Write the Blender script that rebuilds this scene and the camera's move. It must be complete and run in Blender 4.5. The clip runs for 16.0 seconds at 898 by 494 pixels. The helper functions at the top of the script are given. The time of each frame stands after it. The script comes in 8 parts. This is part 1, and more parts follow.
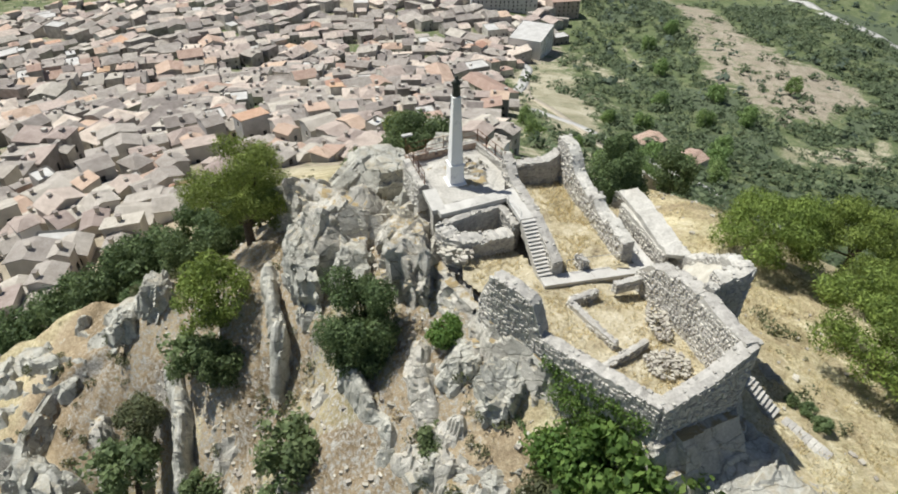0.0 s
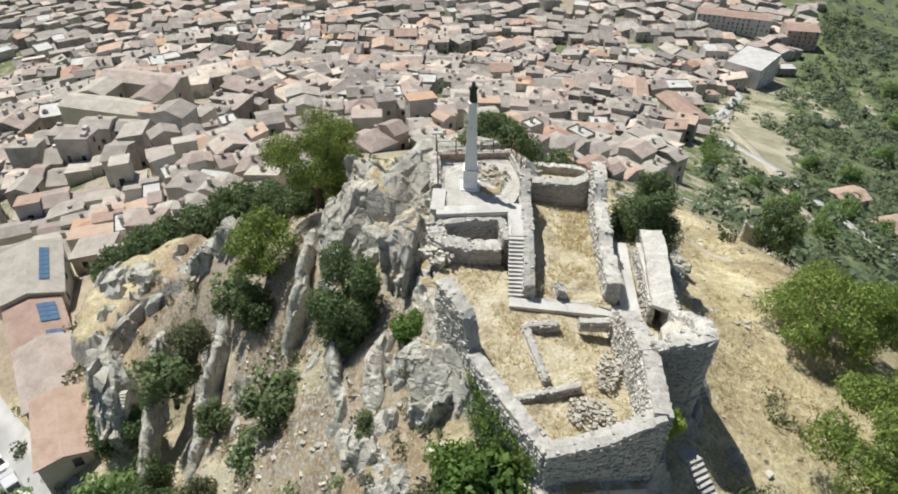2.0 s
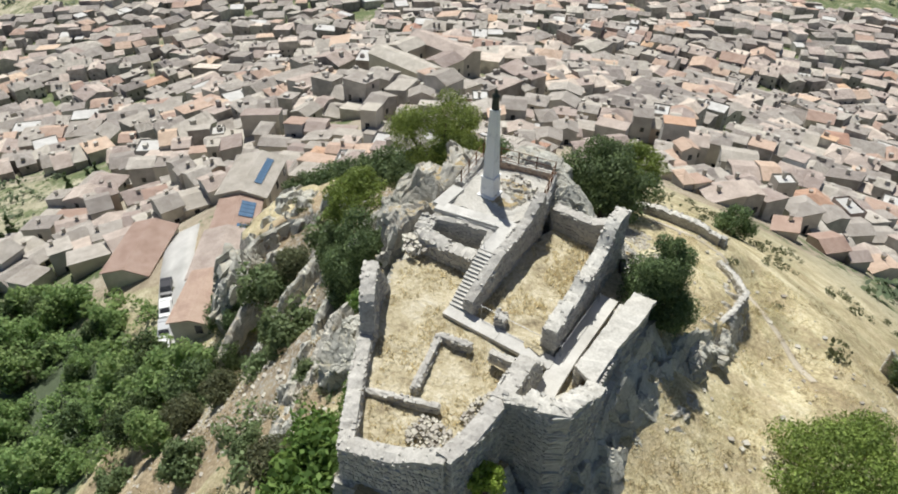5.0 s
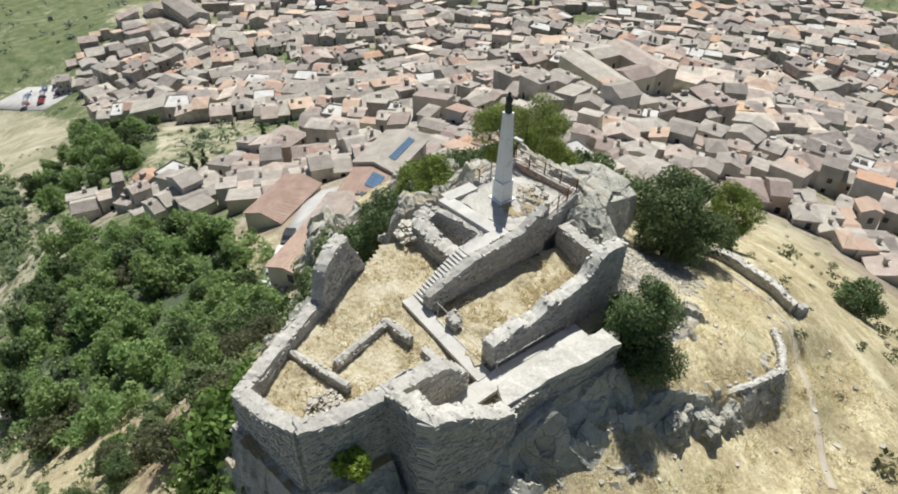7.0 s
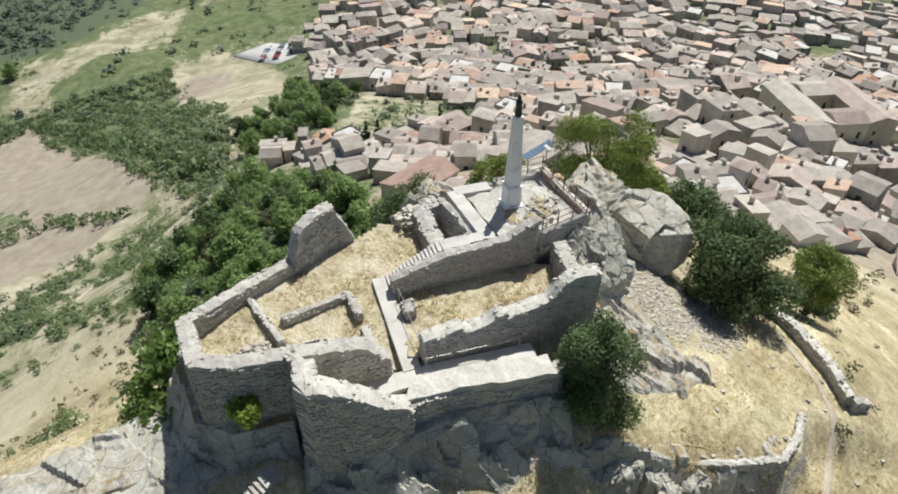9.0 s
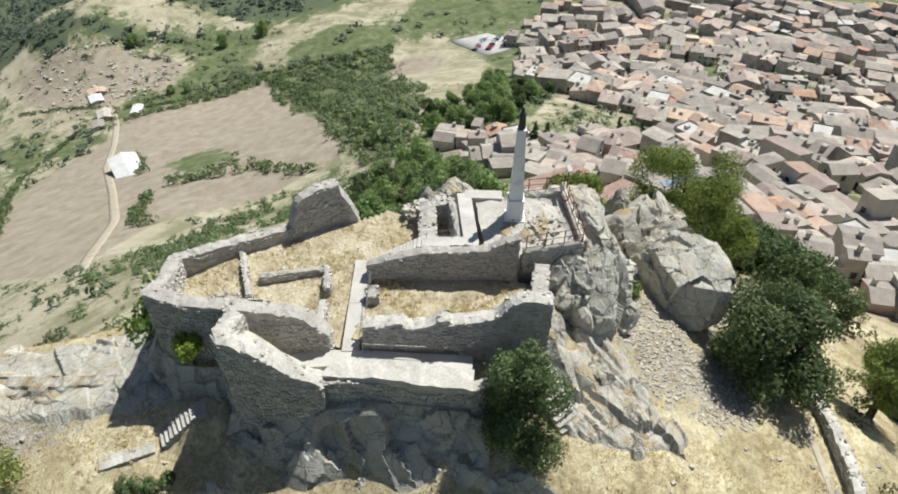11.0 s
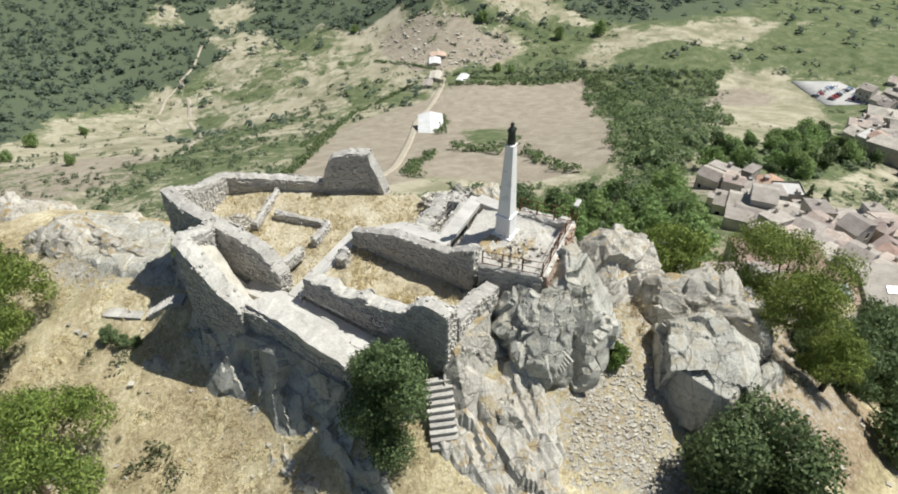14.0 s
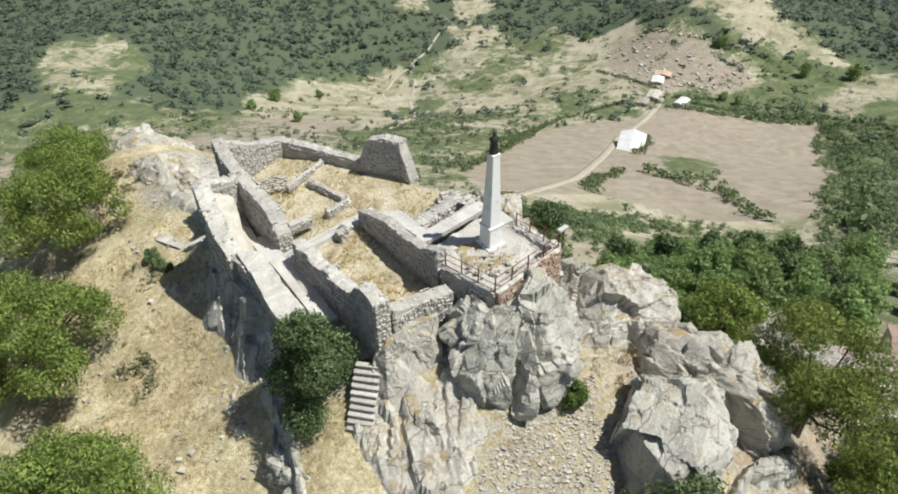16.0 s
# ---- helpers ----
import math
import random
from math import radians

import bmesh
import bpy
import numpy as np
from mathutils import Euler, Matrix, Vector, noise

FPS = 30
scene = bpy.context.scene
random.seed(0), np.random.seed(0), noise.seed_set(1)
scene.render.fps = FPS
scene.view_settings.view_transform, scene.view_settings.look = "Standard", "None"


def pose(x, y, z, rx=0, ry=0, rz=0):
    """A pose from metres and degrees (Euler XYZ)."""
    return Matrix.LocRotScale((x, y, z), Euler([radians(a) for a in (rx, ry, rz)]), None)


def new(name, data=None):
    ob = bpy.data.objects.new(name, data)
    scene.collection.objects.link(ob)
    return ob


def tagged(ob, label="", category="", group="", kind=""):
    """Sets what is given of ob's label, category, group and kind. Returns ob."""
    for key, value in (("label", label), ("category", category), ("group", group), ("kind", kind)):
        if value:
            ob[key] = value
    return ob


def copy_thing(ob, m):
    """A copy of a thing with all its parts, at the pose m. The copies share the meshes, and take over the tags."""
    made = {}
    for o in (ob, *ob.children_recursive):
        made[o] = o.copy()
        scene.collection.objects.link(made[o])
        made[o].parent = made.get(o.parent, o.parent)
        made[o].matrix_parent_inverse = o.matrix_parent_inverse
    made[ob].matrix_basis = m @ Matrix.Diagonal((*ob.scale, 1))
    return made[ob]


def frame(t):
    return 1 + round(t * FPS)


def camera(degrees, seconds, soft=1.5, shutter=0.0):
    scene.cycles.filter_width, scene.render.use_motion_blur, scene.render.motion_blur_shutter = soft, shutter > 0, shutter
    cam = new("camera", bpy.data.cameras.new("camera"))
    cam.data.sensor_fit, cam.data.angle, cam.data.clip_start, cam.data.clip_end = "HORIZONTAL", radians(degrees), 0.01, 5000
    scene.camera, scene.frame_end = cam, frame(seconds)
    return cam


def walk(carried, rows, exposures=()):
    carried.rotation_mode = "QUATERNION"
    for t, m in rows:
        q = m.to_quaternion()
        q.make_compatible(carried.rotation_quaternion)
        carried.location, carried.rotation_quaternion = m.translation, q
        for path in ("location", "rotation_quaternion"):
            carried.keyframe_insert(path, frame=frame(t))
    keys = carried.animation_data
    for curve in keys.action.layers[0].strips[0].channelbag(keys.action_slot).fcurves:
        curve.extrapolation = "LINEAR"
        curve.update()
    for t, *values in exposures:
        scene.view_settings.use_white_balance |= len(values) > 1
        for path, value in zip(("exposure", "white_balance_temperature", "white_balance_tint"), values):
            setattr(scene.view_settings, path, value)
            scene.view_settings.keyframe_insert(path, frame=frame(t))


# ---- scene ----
cam = camera(66.5, 16.0, soft=1.9)
METRES, EYE, TILT, LEAN, TURN = 100.0, 40.0, -38.4, -0.3, 0.0
ROWS = [
    (0.0, 0.0, 0.0, 0.0, -0.0, 0.0, -0.0),
    (0.5, 0.0315, -0.0002, 0.0011, 3.91, -0.13, -3.18),
    (1.0, 0.0615, 0.0017, 0.004, 7.65, -0.44, -6.22),
    (1.5, 0.0922, 0.006, 0.0086, 11.57, -0.99, -9.39),
    (2.0, 0.1213, 0.0115, 0.0146, 15.37, -1.71, -12.33),
    (2.5, 0.151, 0.0197, 0.0228, 19.52, -2.73, -15.39),
    (3.0, 0.1787, 0.0293, 0.0324, 23.62, -3.94, -18.24),
    (3.5, 0.2067, 0.0412, 0.0434, 28.08, -5.45, -21.15),
    (4.0, 0.2322, 0.0551, 0.0548, 32.53, -7.14, -23.84),
    (6.5, 0.3288, 0.1535, 0.127, 58.37, -19.85, -34.81),
    (7.0, 0.3411, 0.1753, 0.1446, 64.12, -23.2, -36.27),
    (7.5, 0.3517, 0.1984, 0.1633, 70.28, -26.95, -37.54),
    (8.0, 0.3593, 0.2215, 0.1804, 76.25, -30.61, -38.41),
    (8.5, 0.3634, 0.2468, 0.1986, 82.75, -34.66, -38.97),
    (9.0, 0.3653, 0.2702, 0.2171, 88.97, -38.59, -39.15),
    (9.5, 0.3648, 0.2944, 0.2372, 95.48, -42.71, -38.96),
    (10.0, 0.3616, 0.3166, 0.257, 101.68, -46.62, -38.46),
    (12.5, 0.3085, 0.4294, 0.3472, 131.2, -63.59, -31.22),
    (13.0, 0.2909, 0.4493, 0.3625, 136.35, -66.16, -29.06),
    (13.5, 0.2699, 0.4684, 0.3786, 141.48, -68.52, -26.58),
    (14.0, 0.2478, 0.4859, 0.3923, 146.2, -70.42, -23.98),
    (14.5, 0.2225, 0.5029, 0.4047, 150.91, -72.12, -21.13),
    (15.0, 0.1964, 0.5171, 0.4154, 155.31, -73.52, -18.27),
    (15.5, 0.1676, 0.5298, 0.4252, 159.77, -74.71, -15.17),
    (16.0, 0.1374, 0.5402, 0.434, 164.12, -75.66, -12.01),
]
walk(cam, [(t, pose(0, 0, EYE, TILT, LEAN, TURN) @ pose(METRES * x, METRES * y, METRES * z, 90 + pitch, roll, yaw)) for t, x, y, z, yaw, pitch, roll in ROWS])

# ---- sky and sun ----
SUN_FROM = Vector((-0.89 * math.cos(radians(61)), 0.45 * math.cos(radians(61)), math.sin(radians(61)))).normalized()
world = bpy.data.worlds.new("sky")
scene.world = world
world.use_nodes = True
sky = world.node_tree.nodes.new("ShaderNodeTexSky")
sky.sky_type, sky.sun_disc = "NISHITA", False
sky.sun_elevation, sky.sun_rotation = radians(61), math.atan2(SUN_FROM.x, SUN_FROM.y)
sky.altitude, sky.dust_density = 700, 1.6
world.node_tree.nodes["Background"].inputs[1].default_value = 0.061
world.node_tree.links.new(sky.outputs[0], world.node_tree.nodes["Background"].inputs[0])
sun = new("sun", bpy.data.lights.new("sun", "SUN"))
sun.data.energy, sun.data.angle, sun.data.color = 4.95, radians(0.53), (1.0, 0.985, 0.92)
sun.matrix_world = Matrix.Translation((-80, 60, 160)) @ (-SUN_FROM).to_track_quat("-Z", "Y").to_matrix().to_4x4()
scene.view_settings.exposure = 0.14


# ---- materials ----
def node_material(name):
    m = bpy.data.materials.new(name)
    m.use_nodes = True
    t = m.node_tree
    return m, t, t.nodes["Principled BSDF"], lambda a, b: t.links.new(a, b)


def ramp(t, fac, stops):
    n = t.nodes.new("ShaderNodeValToRGB")
    e = n.color_ramp.elements
    while len(e) < len(stops):
        e.new(0.5)
    for el, (pos, col) in zip(e, stops):
        el.position, el.color = pos, (*col, 1)
    t.links.new(fac, n.inputs[0])
    return n.outputs[0]


def noise_node(t, vec, scale, detail=5, rough=0.6, distort=0.0):
    n = t.nodes.new("ShaderNodeTexNoise")
    n.inputs["Scale"].default_value, n.inputs["Detail"].default_value = scale, detail
    n.inputs["Roughness"].default_value, n.inputs["Distortion"].default_value = rough, distort
    t.links.new(vec, n.inputs["Vector"])
    return n.outputs["Fac"]


def mix_colour(t, fac, a, b, mode="MIX"):
    n = t.nodes.new("ShaderNodeMix")
    n.data_type, n.blend_type = "RGBA", mode
    for sock, v in ((n.inputs[0], fac), (n.inputs[6], a), (n.inputs[7], b)):
        if isinstance(v, (int, float)):
            sock.default_value = v
        elif isinstance(v, tuple):
            sock.default_value = (*v, 1)
        else:
            t.links.new(v, sock)
    return n.outputs[2]


def maths(t, op, a, b=0.5, clamp=False):
    n = t.nodes.new("ShaderNodeMath")
    n.operation, n.use_clamp = op, clamp
    for sock, v in zip(n.inputs, (a, b)):
        if isinstance(v, (int, float)):
            sock.default_value = v
        else:
            t.links.new(v, sock)
    return n.outputs[0]


def varied(t, colour, source, amount, hue=0.0):
    """Lets brightness (and hue a little) differ from piece to piece."""
    n = t.nodes.new("ShaderNodeHueSaturation")
    n.inputs["Saturation"].default_value = 1.0
    v = maths(t, "MULTIPLY_ADD", source, amount)
    v.node.inputs[2].default_value = 1 - amount / 2
    t.links.new(v, n.inputs["Value"])
    if hue:
        h = maths(t, "MULTIPLY_ADD", source, hue)
        h.node.inputs[2].default_value = 0.5 - hue / 2
        t.links.new(h, n.inputs["Hue"])
    t.links.new(colour, n.inputs["Color"])
    return n.outputs[0]


def surface(name, stops, scale=1.0, fine=12.0, rough=0.9, bump=0.3, dist=0.05, vary="", amount=0.3, hue=0.0, grit=0.25, metal=0.0, spec=0.3):
    """Two scales of mottling through a ramp, with fine relief. vary: 'object' or 'island'."""
    m, t, b, link = node_material(name)
    co = t.nodes.new("ShaderNodeTexCoord").outputs["Object"]
    big, small = noise_node(t, co, scale, 6, 0.62, 0.3), noise_node(t, co, fine, 4, 0.65)
    f = maths(t, "ADD", maths(t, "MULTIPLY", big, 1 - grit), maths(t, "MULTIPLY", small, grit))
    col = ramp(t, f, stops)
    if vary:
        src = t.nodes.new("ShaderNodeObjectInfo").outputs["Random"] if vary == "object" else t.nodes.new("ShaderNodeNewGeometry").outputs["Random Per Island"]
        col = varied(t, col, src, amount, hue)
    link(col, b.inputs["Base Color"])
    b.inputs["Roughness"].default_value, b.inputs["Metallic"].default_value = rough, metal
    b.inputs["Specular IOR Level"].default_value = spec
    if bump:
        k = t.nodes.new("ShaderNodeBump")
        k.inputs["Strength"].default_value, k.inputs["Distance"].default_value = bump, dist
        link(small, k.inputs["Height"])
        link(k.outputs[0], b.inputs["Normal"])
    return m


def rock_material(name, stops, grass):
    """Weathered limestone with dark cracks and lichen; dry grass where ledges lie flat."""
    m, t, b, link = node_material(name)
    co = t.nodes.new("ShaderNodeTexCoord").outputs["Object"]
    big, small = noise_node(t, co, 0.45, 7, 0.65, 0.6), noise_node(t, co, 6.0, 6, 0.7)
    col = ramp(t, maths(t, "ADD", maths(t, "MULTIPLY", big, 0.6), maths(t, "MULTIPLY", small, 0.4)), stops)
    v = t.nodes.new("ShaderNodeTexVoronoi")
    v.feature, v.inputs["Scale"].default_value = "DISTANCE_TO_EDGE", 0.55
    warp = t.nodes.new("ShaderNodeVectorMath")
    warp.operation = "ADD"
    nz = t.nodes.new("ShaderNodeTexNoise")
    nz.inputs["Scale"].default_value, nz.inputs["Detail"].default_value = 1.0, 7
    link(co, nz.inputs["Vector"])
    slant = t.nodes.new("ShaderNodeMapping")
    slant.inputs["Rotation"].default_value, slant.inputs["Scale"].default_value = (0.5, 0.35, 0.8), (0.4, 1.15, 1.6)
    link(co, slant.inputs["Vector"])
    link(slant.outputs[0], warp.inputs[0])
    link(nz.outputs["Color"], warp.inputs[1])
    link(warp.outputs[0], v.inputs["Vector"])
    crack = ramp(t, v.outputs["Distance"], [(0.0, (0.35, 0.34, 0.32)), (0.03, (1, 1, 1))])
    col = mix_colour(t, 0.5, col, crack, "MULTIPLY")
    lichen = ramp(t, noise_node(t, co, 1.6, 6, 0.7), [(0.56, (0, 0, 0)), (0.68, (1, 1, 1))])
    col = mix_colour(t, maths(t, "MULTIPLY", lichen, 0.35), col, (0.2, 0.2, 0.12))
    geo = t.nodes.new("ShaderNodeNewGeometry")
    up = t.nodes.new("ShaderNodeSeparateXYZ")
    link(geo.outputs["Normal"], up.inputs[0])
    flat = maths(t, "MULTIPLY", ramp(t, up.outputs[2], [(0.72, (0, 0, 0)), (0.93, (1, 1, 1))]), ramp(t, noise_node(t, co, 0.9, 5, 0.6), [(0.47, (0, 0, 0)), (0.56, (1, 1, 1))]))
    col = mix_colour(t, maths(t, "MULTIPLY", flat, grass), col, (0.36, 0.27, 0.13))
    link(col, b.inputs["Base Color"])
    b.inputs["Roughness"].default_value, b.inputs["Specular IOR Level"].default_value = 0.92, 0.25
    k = t.nodes.new("ShaderNodeBump")
    k.inputs["Strength"].default_value, k.inputs["Distance"].default_value = 0.9, 0.16
    h = maths(t, "ADD", maths(t, "MULTIPLY", small, 0.8), maths(t, "MULTIPLY", crack, 0.5))
    link(h, k.inputs["Height"])
    link(k.outputs[0], b.inputs["Normal"])
    return m


def ground_material():
    """Dry grass, green scrub, bare rock and ploughed soil, laid by the cover attribute."""
    m, t, b, link = node_material("ground")
    co = t.nodes.new("ShaderNodeTexCoord").outputs["Object"]
    at = t.nodes.new("ShaderNodeAttribute")
    at.attribute_name = "cover"
    sep = t.nodes.new("ShaderNodeSeparateColor")
    link(at.outputs["Color"], sep.inputs[0])
    tuft, patch, grain = noise_node(t, co, 2.6, 8, 0.75, 0.4), noise_node(t, co, 0.16, 8, 0.65, 0.5), noise_node(t, co, 11.0, 4, 0.7)
    mixed = maths(t, "ADD", maths(t, "MULTIPLY", tuft, 0.5), maths(t, "MULTIPLY", patch, 0.5))
    straw = ramp(t, mixed, [(0.36, (0.18, 0.145, 0.085)), (0.44, (0.37, 0.31, 0.185)), (0.51, (0.56, 0.49, 0.31)), (0.59, (0.7, 0.64, 0.46))])
    green = ramp(t, maths(t, "ADD", maths(t, "MULTIPLY", noise_node(t, co, 0.12, 10, 0.78), 0.65), maths(t, "MULTIPLY", tuft, 0.35)),
                 [(0.34, (0.045, 0.066, 0.03)), (0.48, (0.11, 0.14, 0.066)), (0.62, (0.22, 0.235, 0.135))])
    rock = ramp(t, maths(t, "ADD", maths(t, "MULTIPLY", tuft, 0.65), maths(t, "MULTIPLY", grain, 0.35)),
                [(0.36, (0.10, 0.095, 0.085)), (0.48, (0.3, 0.285, 0.255)), (0.62, (0.5, 0.48, 0.43))])
    soil = ramp(t, maths(t, "ADD", maths(t, "MULTIPLY", mixed, 0.7), maths(t, "MULTIPLY", grain, 0.3)),
                [(0.36, (0.18, 0.15, 0.11)), (0.5, (0.32, 0.28, 0.22)), (0.62, (0.44, 0.4, 0.325))])

    def mask(s, noise, width):
        f = maths(t, "ADD", s, maths(t, "MULTIPLY", maths(t, "SUBTRACT", noise, 0.5), width))
        return ramp(t, f, [(0.44, (0, 0, 0)), (0.56, (1, 1, 1))])
    edge = maths(t, "ADD", maths(t, "MULTIPLY", noise_node(t, co, 0.09, 9, 0.7, 0.6), 0.6), maths(t, "MULTIPLY", noise_node(t, co, 0.8, 6, 0.7), 0.4))
    drab = ramp(t, noise_node(t, co, 0.045, 9, 0.72, 0.8), [(0.48, (0, 0, 0)), (0.6, (1, 1, 1))])
    straw = mix_colour(t, maths(t, "MULTIPLY", drab, 0.55), straw, mix_colour(t, tuft, (0.13, 0.125, 0.06), (0.3, 0.28, 0.16)))
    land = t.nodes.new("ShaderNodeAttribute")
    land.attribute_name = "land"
    # Distant straw: greyer and paler, with the haze put into its colour.
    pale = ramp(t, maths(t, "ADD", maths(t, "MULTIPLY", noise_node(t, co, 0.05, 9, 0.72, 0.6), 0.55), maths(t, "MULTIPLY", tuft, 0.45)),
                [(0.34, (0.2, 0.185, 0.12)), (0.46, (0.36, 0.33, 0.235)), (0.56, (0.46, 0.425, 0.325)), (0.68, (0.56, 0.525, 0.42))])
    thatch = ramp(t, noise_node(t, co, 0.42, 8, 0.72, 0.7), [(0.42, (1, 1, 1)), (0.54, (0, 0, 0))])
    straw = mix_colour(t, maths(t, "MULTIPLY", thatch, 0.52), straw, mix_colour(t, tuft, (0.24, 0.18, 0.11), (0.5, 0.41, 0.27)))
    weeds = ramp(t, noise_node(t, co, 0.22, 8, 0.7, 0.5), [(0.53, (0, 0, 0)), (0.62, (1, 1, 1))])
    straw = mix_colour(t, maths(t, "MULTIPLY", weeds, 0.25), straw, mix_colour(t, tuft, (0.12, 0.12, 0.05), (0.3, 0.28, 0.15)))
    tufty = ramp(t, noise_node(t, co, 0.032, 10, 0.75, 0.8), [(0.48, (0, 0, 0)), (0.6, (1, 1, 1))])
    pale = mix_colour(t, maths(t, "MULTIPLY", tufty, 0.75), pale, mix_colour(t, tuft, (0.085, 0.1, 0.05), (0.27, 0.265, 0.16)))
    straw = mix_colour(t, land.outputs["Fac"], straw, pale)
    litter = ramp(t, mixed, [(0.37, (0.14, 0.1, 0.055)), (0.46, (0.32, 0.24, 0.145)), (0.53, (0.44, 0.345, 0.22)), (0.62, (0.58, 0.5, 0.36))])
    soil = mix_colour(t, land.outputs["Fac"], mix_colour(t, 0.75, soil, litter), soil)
    col = mix_colour(t, mask(sep.outputs[2], edge, 0.35), straw, soil)
    col = mix_colour(t, mask(sep.outputs[0], edge, 3.2), col, green)
    col = mix_colour(t, mask(at.outputs["Alpha"], edge, 1.6), col, mix_colour(t, tuft, (0.055, 0.075, 0.045), (0.14, 0.17, 0.105)))
    col = mix_colour(t, mask(sep.outputs[1], tuft, 1.5), col, rock)
    speck = maths(t, "ADD", maths(t, "MULTIPLY", grain, 0.5), maths(t, "MULTIPLY", noise_node(t, co, 4.2, 6, 0.75), 0.5))
    col = mix_colour(t, 0.75, col, ramp(t, speck, [(0.36, (0.6, 0.58, 0.55)), (0.49, (1.02, 1.02, 1.02)), (0.62, (1.35, 1.34, 1.3))]), "MULTIPLY")
    link(col, b.inputs["Base Color"])
    b.inputs["Roughness"].default_value, b.inputs["Specular IOR Level"].default_value = 0.97, 0.12
    k = t.nodes.new("ShaderNodeBump")
    k.inputs["Strength"].default_value, k.inputs["Distance"].default_value = 0.7, 0.2
    link(maths(t, "ADD", tuft, maths(t, "MULTIPLY", grain, 0.5)), k.inputs["Height"])
    link(k.outputs[0], b.inputs["Normal"])
    return m


def roof_material(name, stops, wave=2.6):
    """Old clay pantiles: rows across the slope, patched and bleached."""
    m, t, b, link = node_material(name)
    tc = t.nodes.new("ShaderNodeTexCoord")
    uv, co = tc.outputs["UV"], tc.outputs["Object"]
    w = t.nodes.new("ShaderNodeTexWave")
    w.inputs["Scale"].default_value, w.inputs["Distortion"].default_value, w.inputs["Detail"].default_value = wave, 0.6, 2
    link(uv, w.inputs["Vector"])
    f = maths(t, "ADD", maths(t, "MULTIPLY", noise_node(t, co, 0.35, 7, 0.7), 0.65), maths(t, "MULTIPLY", noise_node(t, co, 4.0, 4, 0.7), 0.35))
    col = ramp(t, f, stops)
    col = mix_colour(t, 0.45, col, ramp(t, w.outputs["Fac"], [(0.0, (0.45, 0.42, 0.4)), (0.4, (1, 1, 1))]), "MULTIPLY")
    info = t.nodes.new("ShaderNodeObjectInfo").outputs["Random"]
    isl = t.nodes.new("ShaderNodeNewGeometry").outputs["Random Per Island"]
    col = varied(t, col, info, 0.45, 0.02)
    col = varied(t, col, isl, 0.5, 0.03)
    link(col, b.inputs["Base Color"])
    b.inputs["Roughness"].default_value, b.inputs["Specular IOR Level"].default_value = 0.9, 0.2
    k = t.nodes.new("ShaderNodeBump")
    k.inputs["Strength"].default_value, k.inputs["Distance"].default_value = 0.8, 0.06
    link(w.outputs["Fac"], k.inputs["Height"])
    link(k.outputs[0], b.inputs["Normal"])
    return m


def leaf_material(name, stops, glow=0.25):
    m, t, b, link = node_material(name)
    co = t.nodes.new("ShaderNodeTexCoord").outputs["Object"]
    isl = t.nodes.new("ShaderNodeNewGeometry").outputs["Random Per Island"]
    f = maths(t, "ADD", maths(t, "MULTIPLY", noise_node(t, co, 0.8, 4), 0.5), maths(t, "MULTIPLY", isl, 0.5))
    link(varied(t, ramp(t, f, stops), t.nodes.new("ShaderNodeObjectInfo").outputs["Random"], 0.25, 0.02), b.inputs["Base Color"])
    b.inputs["Roughness"].default_value, b.inputs["Specular IOR Level"].default_value = 0.65, 0.25
    tr = t.nodes.new("ShaderNodeBsdfTranslucent")
    tr.inputs["Color"].default_value = (*[min(1, c * 1.5) for c in stops[-1][1]], 1)
    mx = t.nodes.new("ShaderNodeMixShader")
    mx.inputs[0].default_value = glow
    link(b.outputs[0], mx.inputs[1])
    link(tr.outputs[0], mx.inputs[2])
    link(mx.outputs[0], t.nodes["Material Output"].inputs[0])
    return m


GROUND = ground_material()
ROCK = rock_material("limestone", [(0.3, (0.24, 0.22, 0.185)), (0.44, (0.45, 0.425, 0.37)), (0.58, (0.62, 0.595, 0.53)), (0.75, (0.72, 0.7, 0.635))], 0.9)
BARE_ROCK = rock_material("bare_limestone", [(0.3, (0.24, 0.23, 0.2)), (0.44, (0.43, 0.42, 0.37)), (0.58, (0.58, 0.57, 0.51)), (0.75, (0.68, 0.665, 0.605))], 0.3)
MASONRY = surface("rubble_masonry", [(0.28, (0.2, 0.19, 0.17)), (0.4, (0.4, 0.38, 0.342)), (0.52, (0.5, 0.478, 0.435)), (0.66, (0.6, 0.578, 0.53))], 1.3, 6.0, 0.93, 0.9, 0.05, "island", 0.38, 0.03, 0.5)
MORTAR = surface("lime_mortar", [(0.3, (0.27, 0.256, 0.23)), (0.46, (0.46, 0.44, 0.398)), (0.66, (0.6, 0.578, 0.53))], 1.1, 7.0, 0.95, 0.9, 0.08, grit=0.5)
CAP = surface("bleached_coping", [(0.3, (0.25, 0.236, 0.212)), (0.44, (0.415, 0.397, 0.36)), (0.62, (0.575, 0.555, 0.51))], 0.9, 6.0, 0.92, 0.8, 0.06, "object", 0.35, 0.02, 0.45)
SLAB = surface("pale_concrete", [(0.3, (0.38, 0.365, 0.335)), (0.5, (0.52, 0.505, 0.47)), (0.7, (0.62, 0.605, 0.57))], 0.7, 9.0, 0.88, 0.25, 0.02, "object", 0.12)
